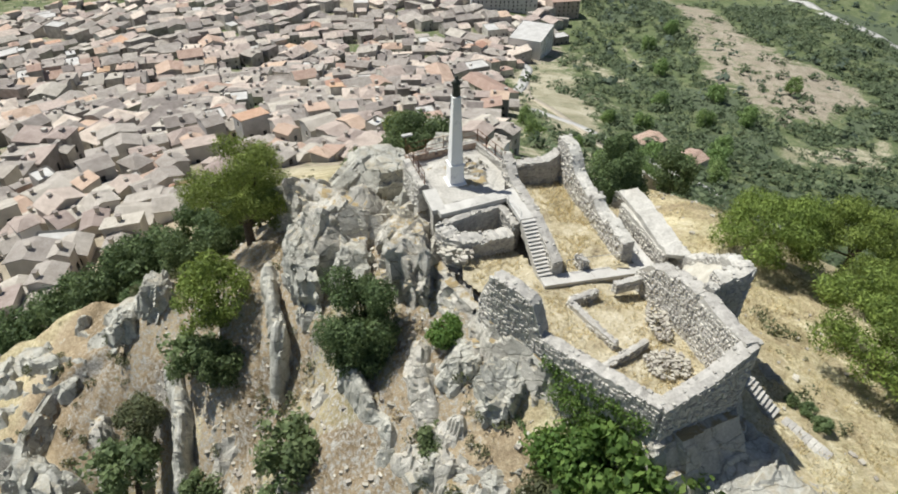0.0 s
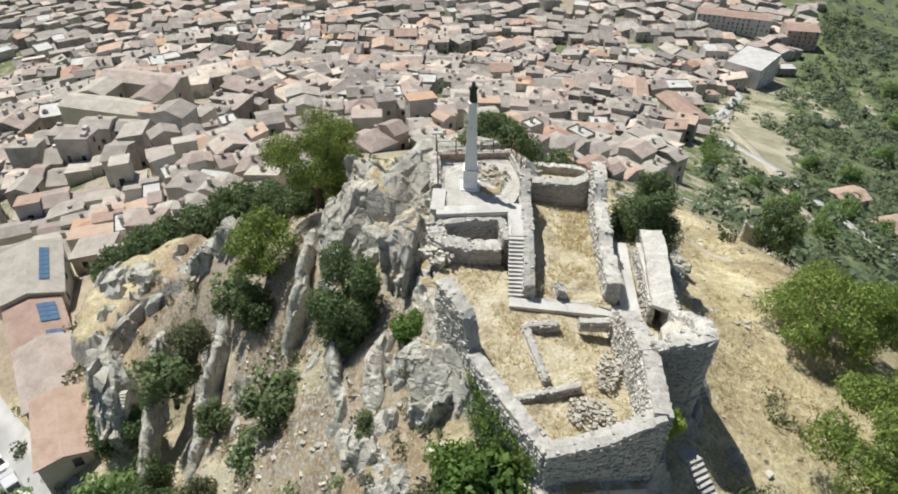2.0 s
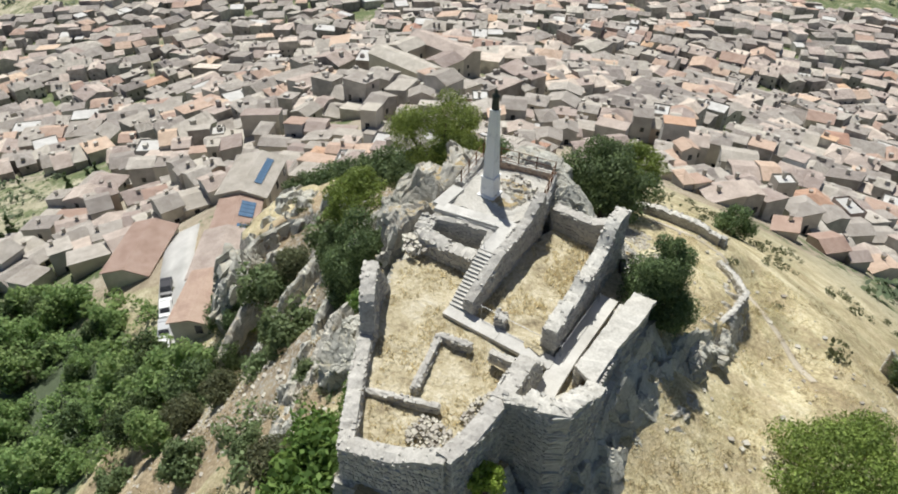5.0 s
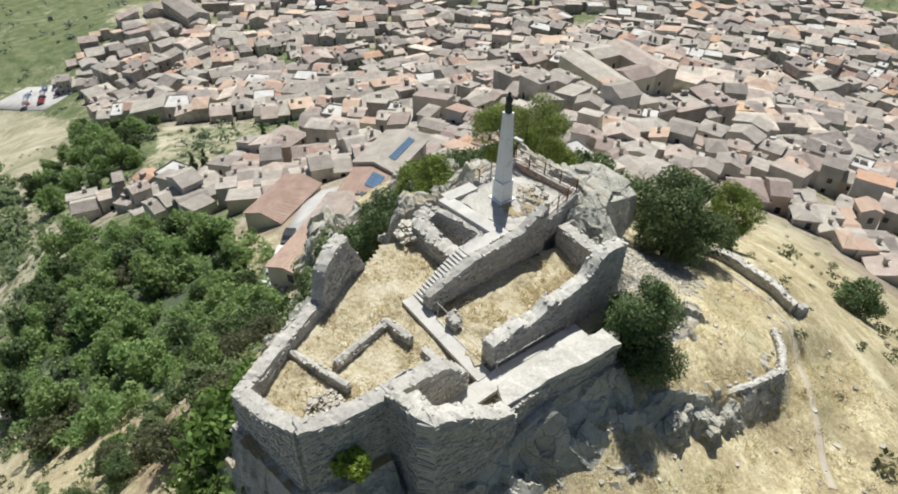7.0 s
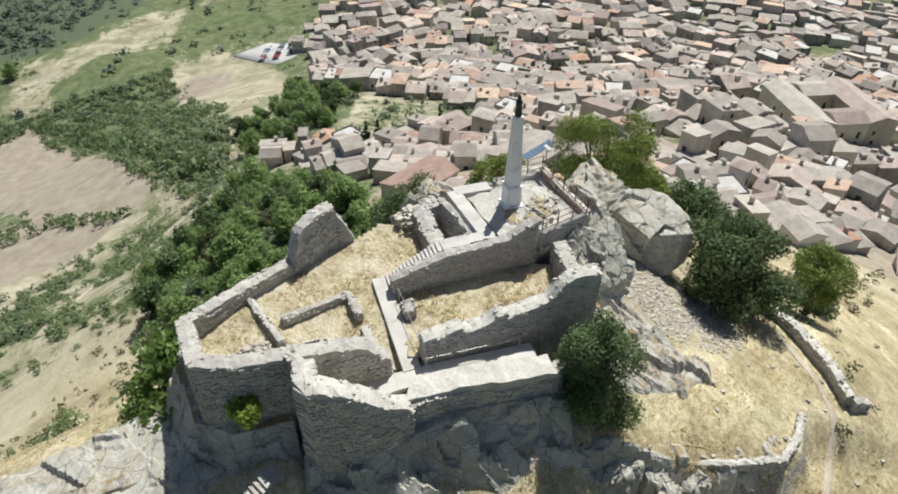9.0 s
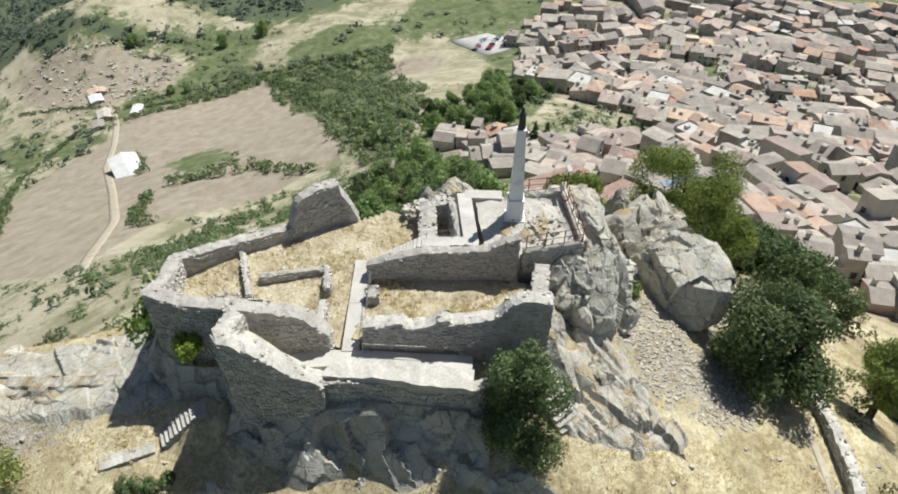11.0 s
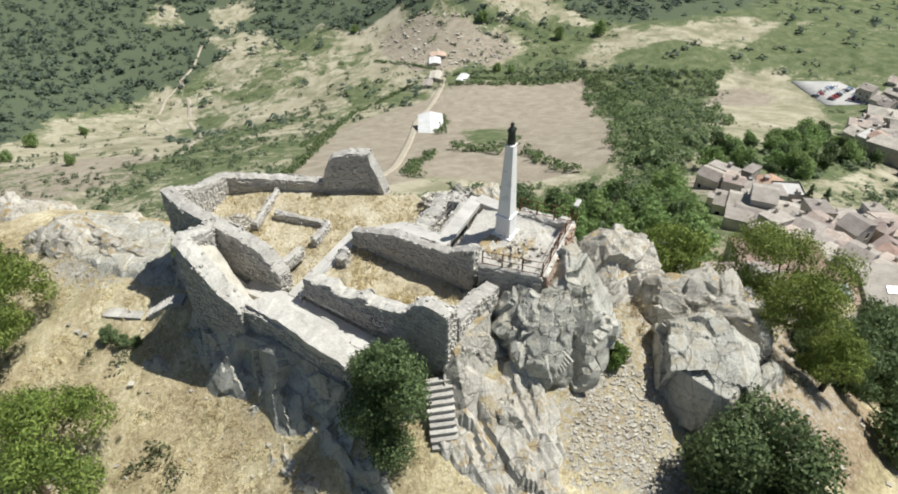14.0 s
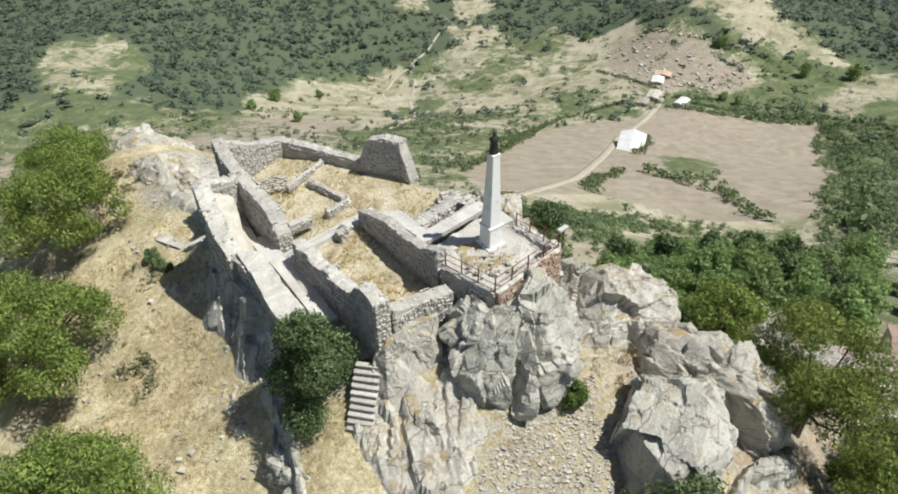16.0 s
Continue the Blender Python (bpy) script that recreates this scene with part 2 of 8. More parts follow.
STRAW = surface("court_grass", [(0.32, (0.16, 0.13, 0.085)), (0.41, (0.34, 0.285, 0.185)), (0.49, (0.47, 0.41, 0.275)), (0.58, (0.58, 0.52, 0.385)), (0.66, (0.65, 0.61, 0.5))], 0.7, 4.0, 0.97, 1.0, 0.2, grit=0.4)
MARBLE = surface("whitewashed_stone", [(0.3, (0.34, 0.35, 0.36)), (0.38, (0.7, 0.7, 0.7)), (0.45, (0.86, 0.855, 0.84))], 1.6, 9.0, 0.7, 0.3, 0.02, grit=0.25)
BRONZE = surface("dark_bronze", [(0.3, (0.03, 0.035, 0.03)), (0.7, (0.09, 0.1, 0.085))], 3, 20, 0.55, 0.2, 0.01, metal=0.6)
RUST = surface("rusty_iron", [(0.3, (0.07, 0.035, 0.02)), (0.6, (0.2, 0.1, 0.055))], 4, 30, 0.85, 0.3, 0.01, metal=0.2)
STEEL = surface("galvanised_wire", [(0.3, (0.35, 0.35, 0.35)), (0.7, (0.55, 0.55, 0.55))], 4, 30, 0.5, 0.1, 0.01, metal=0.7)
BARK = surface("bark", [(0.3, (0.05, 0.038, 0.028)), (0.7, (0.15, 0.115, 0.085))], 2, 14, 0.95, 0.9, 0.05)
PINE = leaf_material("pine_needles", [(0.2, (0.034, 0.055, 0.013)), (0.5, (0.14, 0.195, 0.045)), (0.85, (0.34, 0.42, 0.105))], 0.16)
DRY_LEAF = leaf_material("dry_brush", [(0.2, (0.14, 0.105, 0.06)), (0.5, (0.3, 0.235, 0.135)), (0.85, (0.5, 0.42, 0.26))], 0.15)
DARK_LEAF = leaf_material("evergreen_leaves", [(0.2, (0.028, 0.046, 0.02)), (0.5, (0.08, 0.122, 0.05)), (0.85, (0.18, 0.24, 0.1))], 0.2)
FRESH = leaf_material("fresh_leaves", [(0.2, (0.045, 0.085, 0.022)), (0.5, (0.105, 0.175, 0.045)), (0.85, (0.2, 0.29, 0.075))], 0.3)
SCRUB = leaf_material("scrub_leaves", [(0.2, (0.065, 0.095, 0.044)), (0.5, (0.13, 0.18, 0.079)), (0.85, (0.225, 0.28, 0.134))])
WOOD_LEAF = leaf_material("oak_leaves", [(0.2, (0.06, 0.105, 0.04)), (0.5, (0.17, 0.25, 0.092)), (0.85, (0.33, 0.43, 0.175))], 0.32)
CONIFER = leaf_material("conifer_sprays", [(0.2, (0.024, 0.038, 0.017)), (0.5, (0.085, 0.125, 0.05)), (0.85, (0.22, 0.28, 0.12))], 0.18)
MAQUIS = leaf_material("maquis_leaves", [(0.2, (0.036, 0.052, 0.027)), (0.5, (0.085, 0.118, 0.062)), (0.85, (0.18, 0.215, 0.12))], 0.2)
# Distant woods: leaf green greyed, the haze of distance painted into it.
FAR_LEAF = leaf_material("hazed_leaves", [(0.2, (0.04, 0.062, 0.044)), (0.5, (0.08, 0.113, 0.08)), (0.85, (0.14, 0.175, 0.125))], 0.2)
CAPER = leaf_material("caper_leaves", [(0.2, (0.12, 0.19, 0.03)), (0.5, (0.27, 0.38, 0.07)), (0.85, (0.4, 0.5, 0.12))], 0.35)
OLIVE = leaf_material("olive_leaves", [(0.2, (0.05, 0.06, 0.035)), (0.5, (0.1, 0.115, 0.06)), (0.85, (0.19, 0.195, 0.1))])
TILE = roof_material("weathered_tiles", [(0.28, (0.25, 0.22, 0.193)), (0.46, (0.4, 0.36, 0.322)), (0.6, (0.525, 0.483, 0.44)), (0.75, (0.62, 0.58, 0.535))])
SAND_TILE = roof_material("bleached_tiles", [(0.28, (0.3, 0.265, 0.225)), (0.46, (0.46, 0.418, 0.365)), (0.6, (0.58, 0.535, 0.48)), (0.75, (0.67, 0.63, 0.575))])
PINK_TILE = roof_material("faded_pink_tiles", [(0.28, (0.28, 0.22, 0.19)), (0.46, (0.45, 0.37, 0.328)), (0.6, (0.57, 0.485, 0.437)), (0.75, (0.65, 0.57, 0.525))])
ORANGE_TILE = roof_material("orange_tiles", [(0.28, (0.36, 0.21, 0.145)), (0.5, (0.54, 0.34, 0.245)), (0.7, (0.64, 0.46, 0.36))])
FAR_WALL = surface("house_wall", [(0.3, (0.22, 0.2, 0.178)), (0.5, (0.4, 0.37, 0.337)), (0.68, (0.57, 0.535, 0.49))], 0.35, 5.0, 0.93, 0.3, 0.03, "island", 0.7, 0.05)
RED_RUBBLE = surface("reddish_rubble", [(0.3, (0.22, 0.15, 0.11)), (0.48, (0.4, 0.29, 0.22)), (0.65, (0.55, 0.45, 0.36))], 0.9, 8.0, 0.93, 0.7, 0.05, "island", 0.5, 0.03, 0.4)
RED_TILE = roof_material("terracotta_tiles", [(0.28, (0.35, 0.235, 0.185)), (0.5, (0.53, 0.385, 0.31)), (0.7, (0.63, 0.5, 0.42))])
WHITE_ROOF = surface("painted_flat_roof", [(0.3, (0.36, 0.35, 0.33)), (0.6, (0.52, 0.51, 0.49))], 0.3, 4, 0.8, 0.1, 0.02, "object", 0.2)
PLASTER = surface("old_plaster", [(0.3, (0.25, 0.228, 0.204)), (0.5, (0.41, 0.38, 0.345)), (0.68, (0.56, 0.53, 0.49))], 0.35, 5.0, 0.93, 0.3, 0.03, "island", 0.55, 0.05)
DRY_BLADES = leaf_material("dry_blades", [(0.2, (0.4, 0.325, 0.185)), (0.5, (0.56, 0.48, 0.3)), (0.85, (0.68, 0.61, 0.43))], 0.45)
GLASS_DARK = surface("window_glass", [(0.3, (0.02, 0.022, 0.025)), (0.7, (0.05, 0.052, 0.055))], 2, 9, 0.25, 0, spec=0.5)
SHUTTER = surface("painted_shutter", [(0.3, (0.1, 0.07, 0.045)), (0.7, (0.2, 0.15, 0.1))], 2, 20, 0.7, 0.2, 0.01, "object", 0.5, 0.2)
ROAD = surface("pale_road", [(0.3, (0.34, 0.33, 0.31)), (0.5, (0.46, 0.45, 0.43)), (0.7, (0.55, 0.54, 0.51))], 0.25, 6, 0.93, 0.2, 0.02)
ASPHALT = surface("town_paving", [(0.3, (0.16, 0.155, 0.15)), (0.5, (0.24, 0.235, 0.225)), (0.7, (0.32, 0.31, 0.3))], 0.2, 6, 0.93, 0.2, 0.02)
TRACK = surface("dusty_track", [(0.3, (0.33, 0.285, 0.215)), (0.5, (0.43, 0.38, 0.3)), (0.7, (0.53, 0.48, 0.39))], 0.4, 6, 0.96, 0.4, 0.05)
GRAVEL = surface("loose_rubble", [(0.3, (0.28, 0.255, 0.215)), (0.5, (0.43, 0.4, 0.345)), (0.7, (0.56, 0.53, 0.47))], 1, 9, 0.95, 0.3, 0.03, "island", 0.5, 0.03)
SHEET = surface("sheet_metal_roof", [(0.3, (0.55, 0.55, 0.54)), (0.6, (0.72, 0.72, 0.7))], 0.3, 4, 0.6, 0.1, 0.02)
PANEL = surface("solar_panel", [(0.3, (0.05, 0.1, 0.18)), (0.7, (0.12, 0.2, 0.3))], 1, 8, 0.2, 0, spec=0.5)
RUBBER = surface("rubber", [(0.3, (0.015, 0.015, 0.015)), (0.7, (0.03, 0.03, 0.03))], 5, 20, 0.9, 0)
# ---- the lie of the land ----
SWELLS = (
    (-90, 120, 25.3, 110), (24, 0, 19.3, 14), (-36, -4, -12.0, 28), (6, 46, -2.6, 9), (-210, -240, -13.1, 110), (-21, 28, -5.7, 9),
    (15, 37, -6.7, 9), (76, 24, 22.8, 28), (-235, -40, 14.7, 60), (10, 280, 12.9, 70), (-170, 150, 14.0, 60), (6, 28, 3.6, 9),
    (-30, 37, 3.0, 9), (-46, 70, -5.3, 14), (-120, -60, -10.4, 28), (-12, 46, 2.5, 9), (-60, 0, 4.8, 14), (-3, 55, -2.6, 9),
    (-46, 14, -4.8, 14), (-130, -460, -65.5, 120), (-330, -420, -7.3, 150), (-330, -190, -12.6, 70), (-11, 26, -4.8, 6), (-240, 300, 18.4, 110),
    (-120, -10, 3.6, 30), (-29, 34.5, -6.5, 4.2), (-26.5, 46, 2.6, 3.0),
    (1, 66, 2.2, 5), (17, 53, -1.2, 2.6), (-335, -374, 11.0, 34), (-402, -404, 20.0, 42), (-215, -450, 9.0, 45),
)
CASTLE = ((10.6, 21.3), (14.8, 23.6), (14.0, 28.0), (16.2, 29.2), (14.6, 34.0), (13.2, 41.4), (9.6, 43.2), (6.0, 43.2),
          (1.8, 43.8), (-2.6, 41.6), (-1.0, 38.0), (-0.2, 35.4), (0.8, 32.0), (2.6, 29.2), (5.2, 26.4))

BANK = ((4.0, 44.0), (13.0, 41.0), (14.4, 44.0), (14.5, 52.2), (13.8, 55.4), (11.8, 57.5), (9.0, 58.9), (4.0, 60.0))

RIDGE = ((-25.6, 47.6), (-35.0, 50.8), (-45.0, 50.6), (-51.0, 47.0), (-46.4, 39.4), (-39.4, 37.6), (-38.4, 42.4), (-33.0, 44.2), (-27.0, 45.0))


def hash2(i, j, seed):
    n = np.sin(i * 127.1 + j * 311.7 + seed * 74.7) * 43758.5453
    return n - np.floor(n)


def value_noise(x, y, seed=0):
    """Smooth noise in 0..1 on arrays."""
    i, j = np.floor(x), np.floor(y)
    u, v = x - i, y - j
    u, v = u * u * u * (u * (u * 6 - 15) + 10), v * v * v * (v * (v * 6 - 15) + 10)
    a, b = hash2(i, j, seed), hash2(i + 1, j, seed)
    c, d = hash2(i, j + 1, seed), hash2(i + 1, j + 1, seed)
    return (a * (1 - u) + b * u) * (1 - v) + (c * (1 - u) + d * u) * v


def fbm(x, y, octaves=4, seed=0):
    total, amp = np.zeros_like(x, dtype=float), 0.5
    for k in range(octaves):
        total += amp * (value_noise(x, y, seed + k) - 0.5) * 2
        x, y, amp = x * 2.03 + 17.3, y * 2.03 - 9.1, amp * 0.5
    return total


def inside_out(x, y, ring):
    """Distance outside a closed ring of corners; negative inside."""
    best, inside = np.full(np.shape(x), 1e9), np.zeros(np.shape(x), bool)
    for k in range(len(ring)):
        (ax, ay), (bx, by) = ring[k], ring[(k + 1) % len(ring)]
        ex, ey = bx - ax, by - ay
        s = np.clip(((x - ax) * ex + (y - ay) * ey) / (ex * ex + ey * ey), 0, 1)
        best = np.minimum(best, np.hypot(x - ax - s * ex, y - ay - s * ey))
        if ey != 0:
            inside ^= ((ay > y) != (by > y)) & (x < ex * (y - ay) / ey + ax)
    return np.where(inside, -best, best)


def smooth(a, b, v):
    s = np.clip((v - a) / (b - a), 0, 1)
    return s * s * (3 - 2 * s)


def broad_height(x, y):
    r = np.hypot(x - 8, y - 38)
    z = 8 - 172 * (1 - np.exp(-r / 190))
    for cx, cy, h, s in SWELLS:
        z = z + h * np.exp(-((x - cx) ** 2 + (y - cy) ** 2) / (2 * s * s))
    far = smooth(430, 900, r)
    z = z + far * (46 * fbm(x / 310, y / 310, 3, 5) - 20) + 9 * smooth(200, 500, r) * fbm(x / 95, y / 95, 3, 9)
    return z - 0.028 * np.maximum(r - 560, 0)


SPUR = ((21.3, 21.7, 7.5), (20.2, 23.2, 7.72), (18.9, 24.7, 7.95), (17.1, 26.4, 9.45), (16.6, 26.9, 9.5))  # earth carrying the outer steps


def ground_height(x, y):
    x, y = np.asarray(x, float), np.asarray(y, float)
    z = broad_height(x, y)
    d = inside_out(x, y, CASTLE)
    west = smooth(6.5, 2.5, x - 0.28 * (34 - y))
    crest = 9.0 + 2.6 * west
    skirt = crest - np.where(d > 0, d, 0) * (1.5 - 0.35 * west)
    z = np.maximum(z, skirt)
    z = np.where(d < -0.6, 11.2, np.where(d < 0, np.maximum(z, crest + (11.2 - crest) * np.clip(-d / 0.6, 0, 1)), z))
    ridge = inside_out(x, y, RIDGE) + 0.8 * fbm(x / 3.1, y / 3.1, 3, 55)
    z = np.maximum(z, 0.532 * x + 0.268 * y + -2.69 + 0.5 * fbm(x / 5, y / 5, 4, 56) - 2.6 * np.maximum(ridge, 0))
    for (x0, y0, z0), (x1, y1, z1) in zip(SPUR, SPUR[1:]):
        k = np.clip(((x - x0) * (x1 - x0) + (y - y0) * (y1 - y0)) / ((x1 - x0) ** 2 + (y1 - y0) ** 2), 0, 1)
        away = np.hypot(x - x0 - k * (x1 - x0), y - y0 - k * (y1 - y0))
        z = np.maximum(z, z0 + k * (z1 - z0) - 1.1 * np.maximum(away - 0.8, 0))
    bank = inside_out(x, y, BANK)
    z = z - 1.7 * smooth(0.0, 1.1, bank) * smooth(10, 4, bank) * smooth(8, 11, x) * smooth(41, 45, y)
    near = smooth(75, 30, np.hypot(x - 4, y - 38)) * smooth(-0.2, 1.5, d)
    steep = smooth(7.0, -2.0, x - 0.3 * (34 - y))
    lumps = 0.55 * fbm(x / 4.3, y / 4.3, 4, 21) + 0.25 * steep * np.abs(fbm(x / 1.7, y / 1.7, 3, 33))
    return z + near * lumps * (0.6 + 1.0 * steep)


# ---- mesh helpers ----
def mesh_object(name, verts, faces, mat, parent=None, smooth_shade=False, uv=None, mat_index=None):
    """One mesh object from arrays; faces: an array of quads or triangles, or a list of either."""
    me = bpy.data.meshes.new(name)
    me.from_pydata(np.asarray(verts, float).tolist(), [], faces.tolist() if isinstance(faces, np.ndarray) else faces)
    for m in (mat if isinstance(mat, (list, tuple)) else [mat]):
        me.materials.append(m)
    if mat_index is not None:
        me.polygons.foreach_set("material_index", np.asarray(mat_index, np.int32))
    if smooth_shade:
        me.polygons.foreach_set("use_smooth", np.ones(len(me.polygons), bool))
    if uv is not None:
        layer = me.uv_layers.new(name="UVMap")
        layer.data.foreach_set("uv", np.asarray(uv, np.float32).ravel())
    me.update()
    ob = new(name, me)
    if parent is not None:
        ob.parent = parent
    return ob


def part(name, bm, mat, parent, label=""):
    """Links a bmesh as one mesh object under a thing or a part."""
    me = bpy.data.meshes.new(name)
    bm.to_mesh(me)
    bm.free()
    for m in (mat if isinstance(mat, (list, tuple)) else [mat]):
        me.materials.append(m)
    ob = new(name, me)
    ob.parent = parent
    if label:
        ob["label"] = label
    return ob


def empty(name, place=(0, 0, 0), turn=0.0):
    ob = new(name)
    ob.empty_display_size = 0.2
    ob.matrix_world = Matrix.Translation(place) @ Matrix.Rotation(turn, 4, "Z")
    return ob


def add_box(bm, size, place, turn=0.0, bevel=0.0, taper=1.0):
    """A box on its base at place, optionally tapered upwards and bevelled."""
    made = bmesh.ops.create_cube(bm, size=1.0)["verts"]
    for v in made:
        k = taper if v.co.z > 0 else 1.0
        v.co = Vector((v.co.x * size[0] * k, v.co.y * size[1] * k, (v.co.z + 0.5) * size[2]))
    if bevel:
        edges = list({e for v in made for e in v.link_edges})
        made = list({v for f in bmesh.ops.bevel(bm, geom=edges, offset=bevel, segments=1, affect="EDGES")["faces"] for v in f.verts} | {v for v in made if v.is_valid})
    m = Matrix.Translation(place) @ Matrix.Rotation(turn, 4, "Z")
    for v in made:
        v.co = m @ v.co
    return made


def add_tube(bm, a, b, r0, r1=None, sides=6):
    """A tapered round bar from a to b."""
    a, b, r1 = Vector(a), Vector(b), r0 if r1 is None else r1
    q = (b - a).to_track_quat("Z", "Y")
    rings = []
    for p, r in ((a, r0), (b, r1)):
        rings.append([bm.verts.new(p + q @ Vector((r * math.cos(k * math.tau / sides), r * math.sin(k * math.tau / sides), 0))) for k in range(sides)])
    for k in range(sides):
        bm.faces.new((rings[0][k], rings[0][(k + 1) % sides], rings[1][(k + 1) % sides], rings[1][k]))
    bm.faces.new(rings[0][::-1])
    bm.faces.new(rings[1])


def gz(x, y):
    return float(ground_height(np.array([x]), np.array([y]))[0])


# ---- where things grow and lie ----
TOWN = ((28, 262), (24, 310), (36, 390), (66, 425), (100, 520), (112, 640), (-120, 720), (-330, 600), (-500, 430), (-585, 250), (-580, 20), (-470, -45),
        (-400, -62), (-330, -38), (-262, -18), (-225, 28), (-185, 52), (-150, 46), (-132, 22), (-165, -12), (-158, -28), (-105, 4), (-74, 22), (-58, 34),
        (-56, 37), (-58, 50), (-54, 62), (-46, 76), (-42, 90), (-38, 104), (-30, 110), (-18, 107), (0, 114), (14, 138), (22, 166), (18, 220))
FIELD = ((-66, -100), (-68, -148), (-152, -243), (-232, -258), (-262, -262), (-326, -205), (-308, -168), (-215, -88), (-170, -62), (-130, -80), (-110, -108))
GREEN_PLOT = ((-189, -181), (-204, -151), (-174, -122), (-160, -140))
WOOD = ((-110, 2), (-76, 18), (-50, 26), (-38, 22), (-32, 10), (-36, -8), (-60, -22), (-90, -22))

FARM_LAND = ((134, -444), (132, -519), (94, -542), (69, -494), (60, -443), (80, -383), (111, -378))
TAN = ((6, -365), (-24, -446), (-64, -467), (-143, -500), (-135, -440), (-74, -271), (-32, -275))
RUIN_HILL = ((-266, -354), (-291, -396), (-314, -392), (-335, -353), (-352, -313), (-343, -277), (-306, -268), (-277, -285), (-258, -304))
DRY_SLOPE = ((-369, -443), (-437, -419), (-405, -298), (-374, -317), (-358, -386))
FAR_DRY = ((-154, -616), (-252, -577), (-258, -548), (-170, -588))
GULLY = ((-239, -32), (-310, -37), (-330, -28), (-276, -3), (-212, 3), (-177, -3), (-168, -11), (-172, -28), (-180, -40), (-205, -46))
SCRUB_HILL = ((-187, -493), (-227, -485), (-273, -468), (-287, -415), (-255, -395), (-259, -355), (-248, -291), (-193, -281), (-144, -276), (-95, -237), (-96, -291), (-150, -481))
PALE_RIDGE = ((-369, -441), (-395, -425), (-436, -425), (-409, -357), (-400, -307), (-409, -270), (-377, -299), (-364, -339), (-358, -376))
PASTURE = ((-351, -234), (-366, -220), (-357, -190), (-341, -210))
HIGH_PASTURE = ((-392, -244), (-412, -230), (-440, -197), (-412, -177), (-386, -207), (-386, -232))
TOP_PASTURE = ((-206, -547), (-230, -537), (-238, -504), (-209, -505), (-192, -509))
BARE_PATCH = ((-156, -338), (-222, -399), (-215, -353), (-179, -288))
MOUND_PATCH = ((-264, -412), (-310, -415), (-320, -396), (-284, -390))
CROFT = ((-338, -205), (-356, -172), (-383, -142), (-344, -126), (-251, -66), (-184, -44), (-152, -42), (-163, -60), (-220, -100), (-314, -193))
DRY_HILL = ((-383, -142), (-413, -116), (-387, -78), (-310, -42), (-232, -30), (-193, -39), (-184, -44), (-251, -66), (-293, -92), (-344, -126))
BARE_HILL = ((208, 646), (245, 614), (228, 484), (235, 446), (249, 427), (263, 414), (251, 371), (192, 328), (170, 296), (170, 322), (171, 373), (150, 378), (173, 462))
DRY_FIELD = ((41, 386), (55, 325), (67, 285), (55, 227), (40, 234), (32, 293))
BARE_STRIP = ((113, 545), (129, 496), (132, 428), (123, 421), (123, 491), (110, 531))
LOW_BARE = ((155, 286), (236, 316), (210, 272), (153, 258))
BARE_BAND = ((86, 450), (107, 394), (116, 375), (102, 373), (84, 424))
PALE_SLOPE = ((-402, -262), (-418, -235), (-440, -219), (-499, -188), (-523, -155), (-487, -144), (-452, -163), (-422, -180), (-396, -192), (-384, -220), (-385, -253))


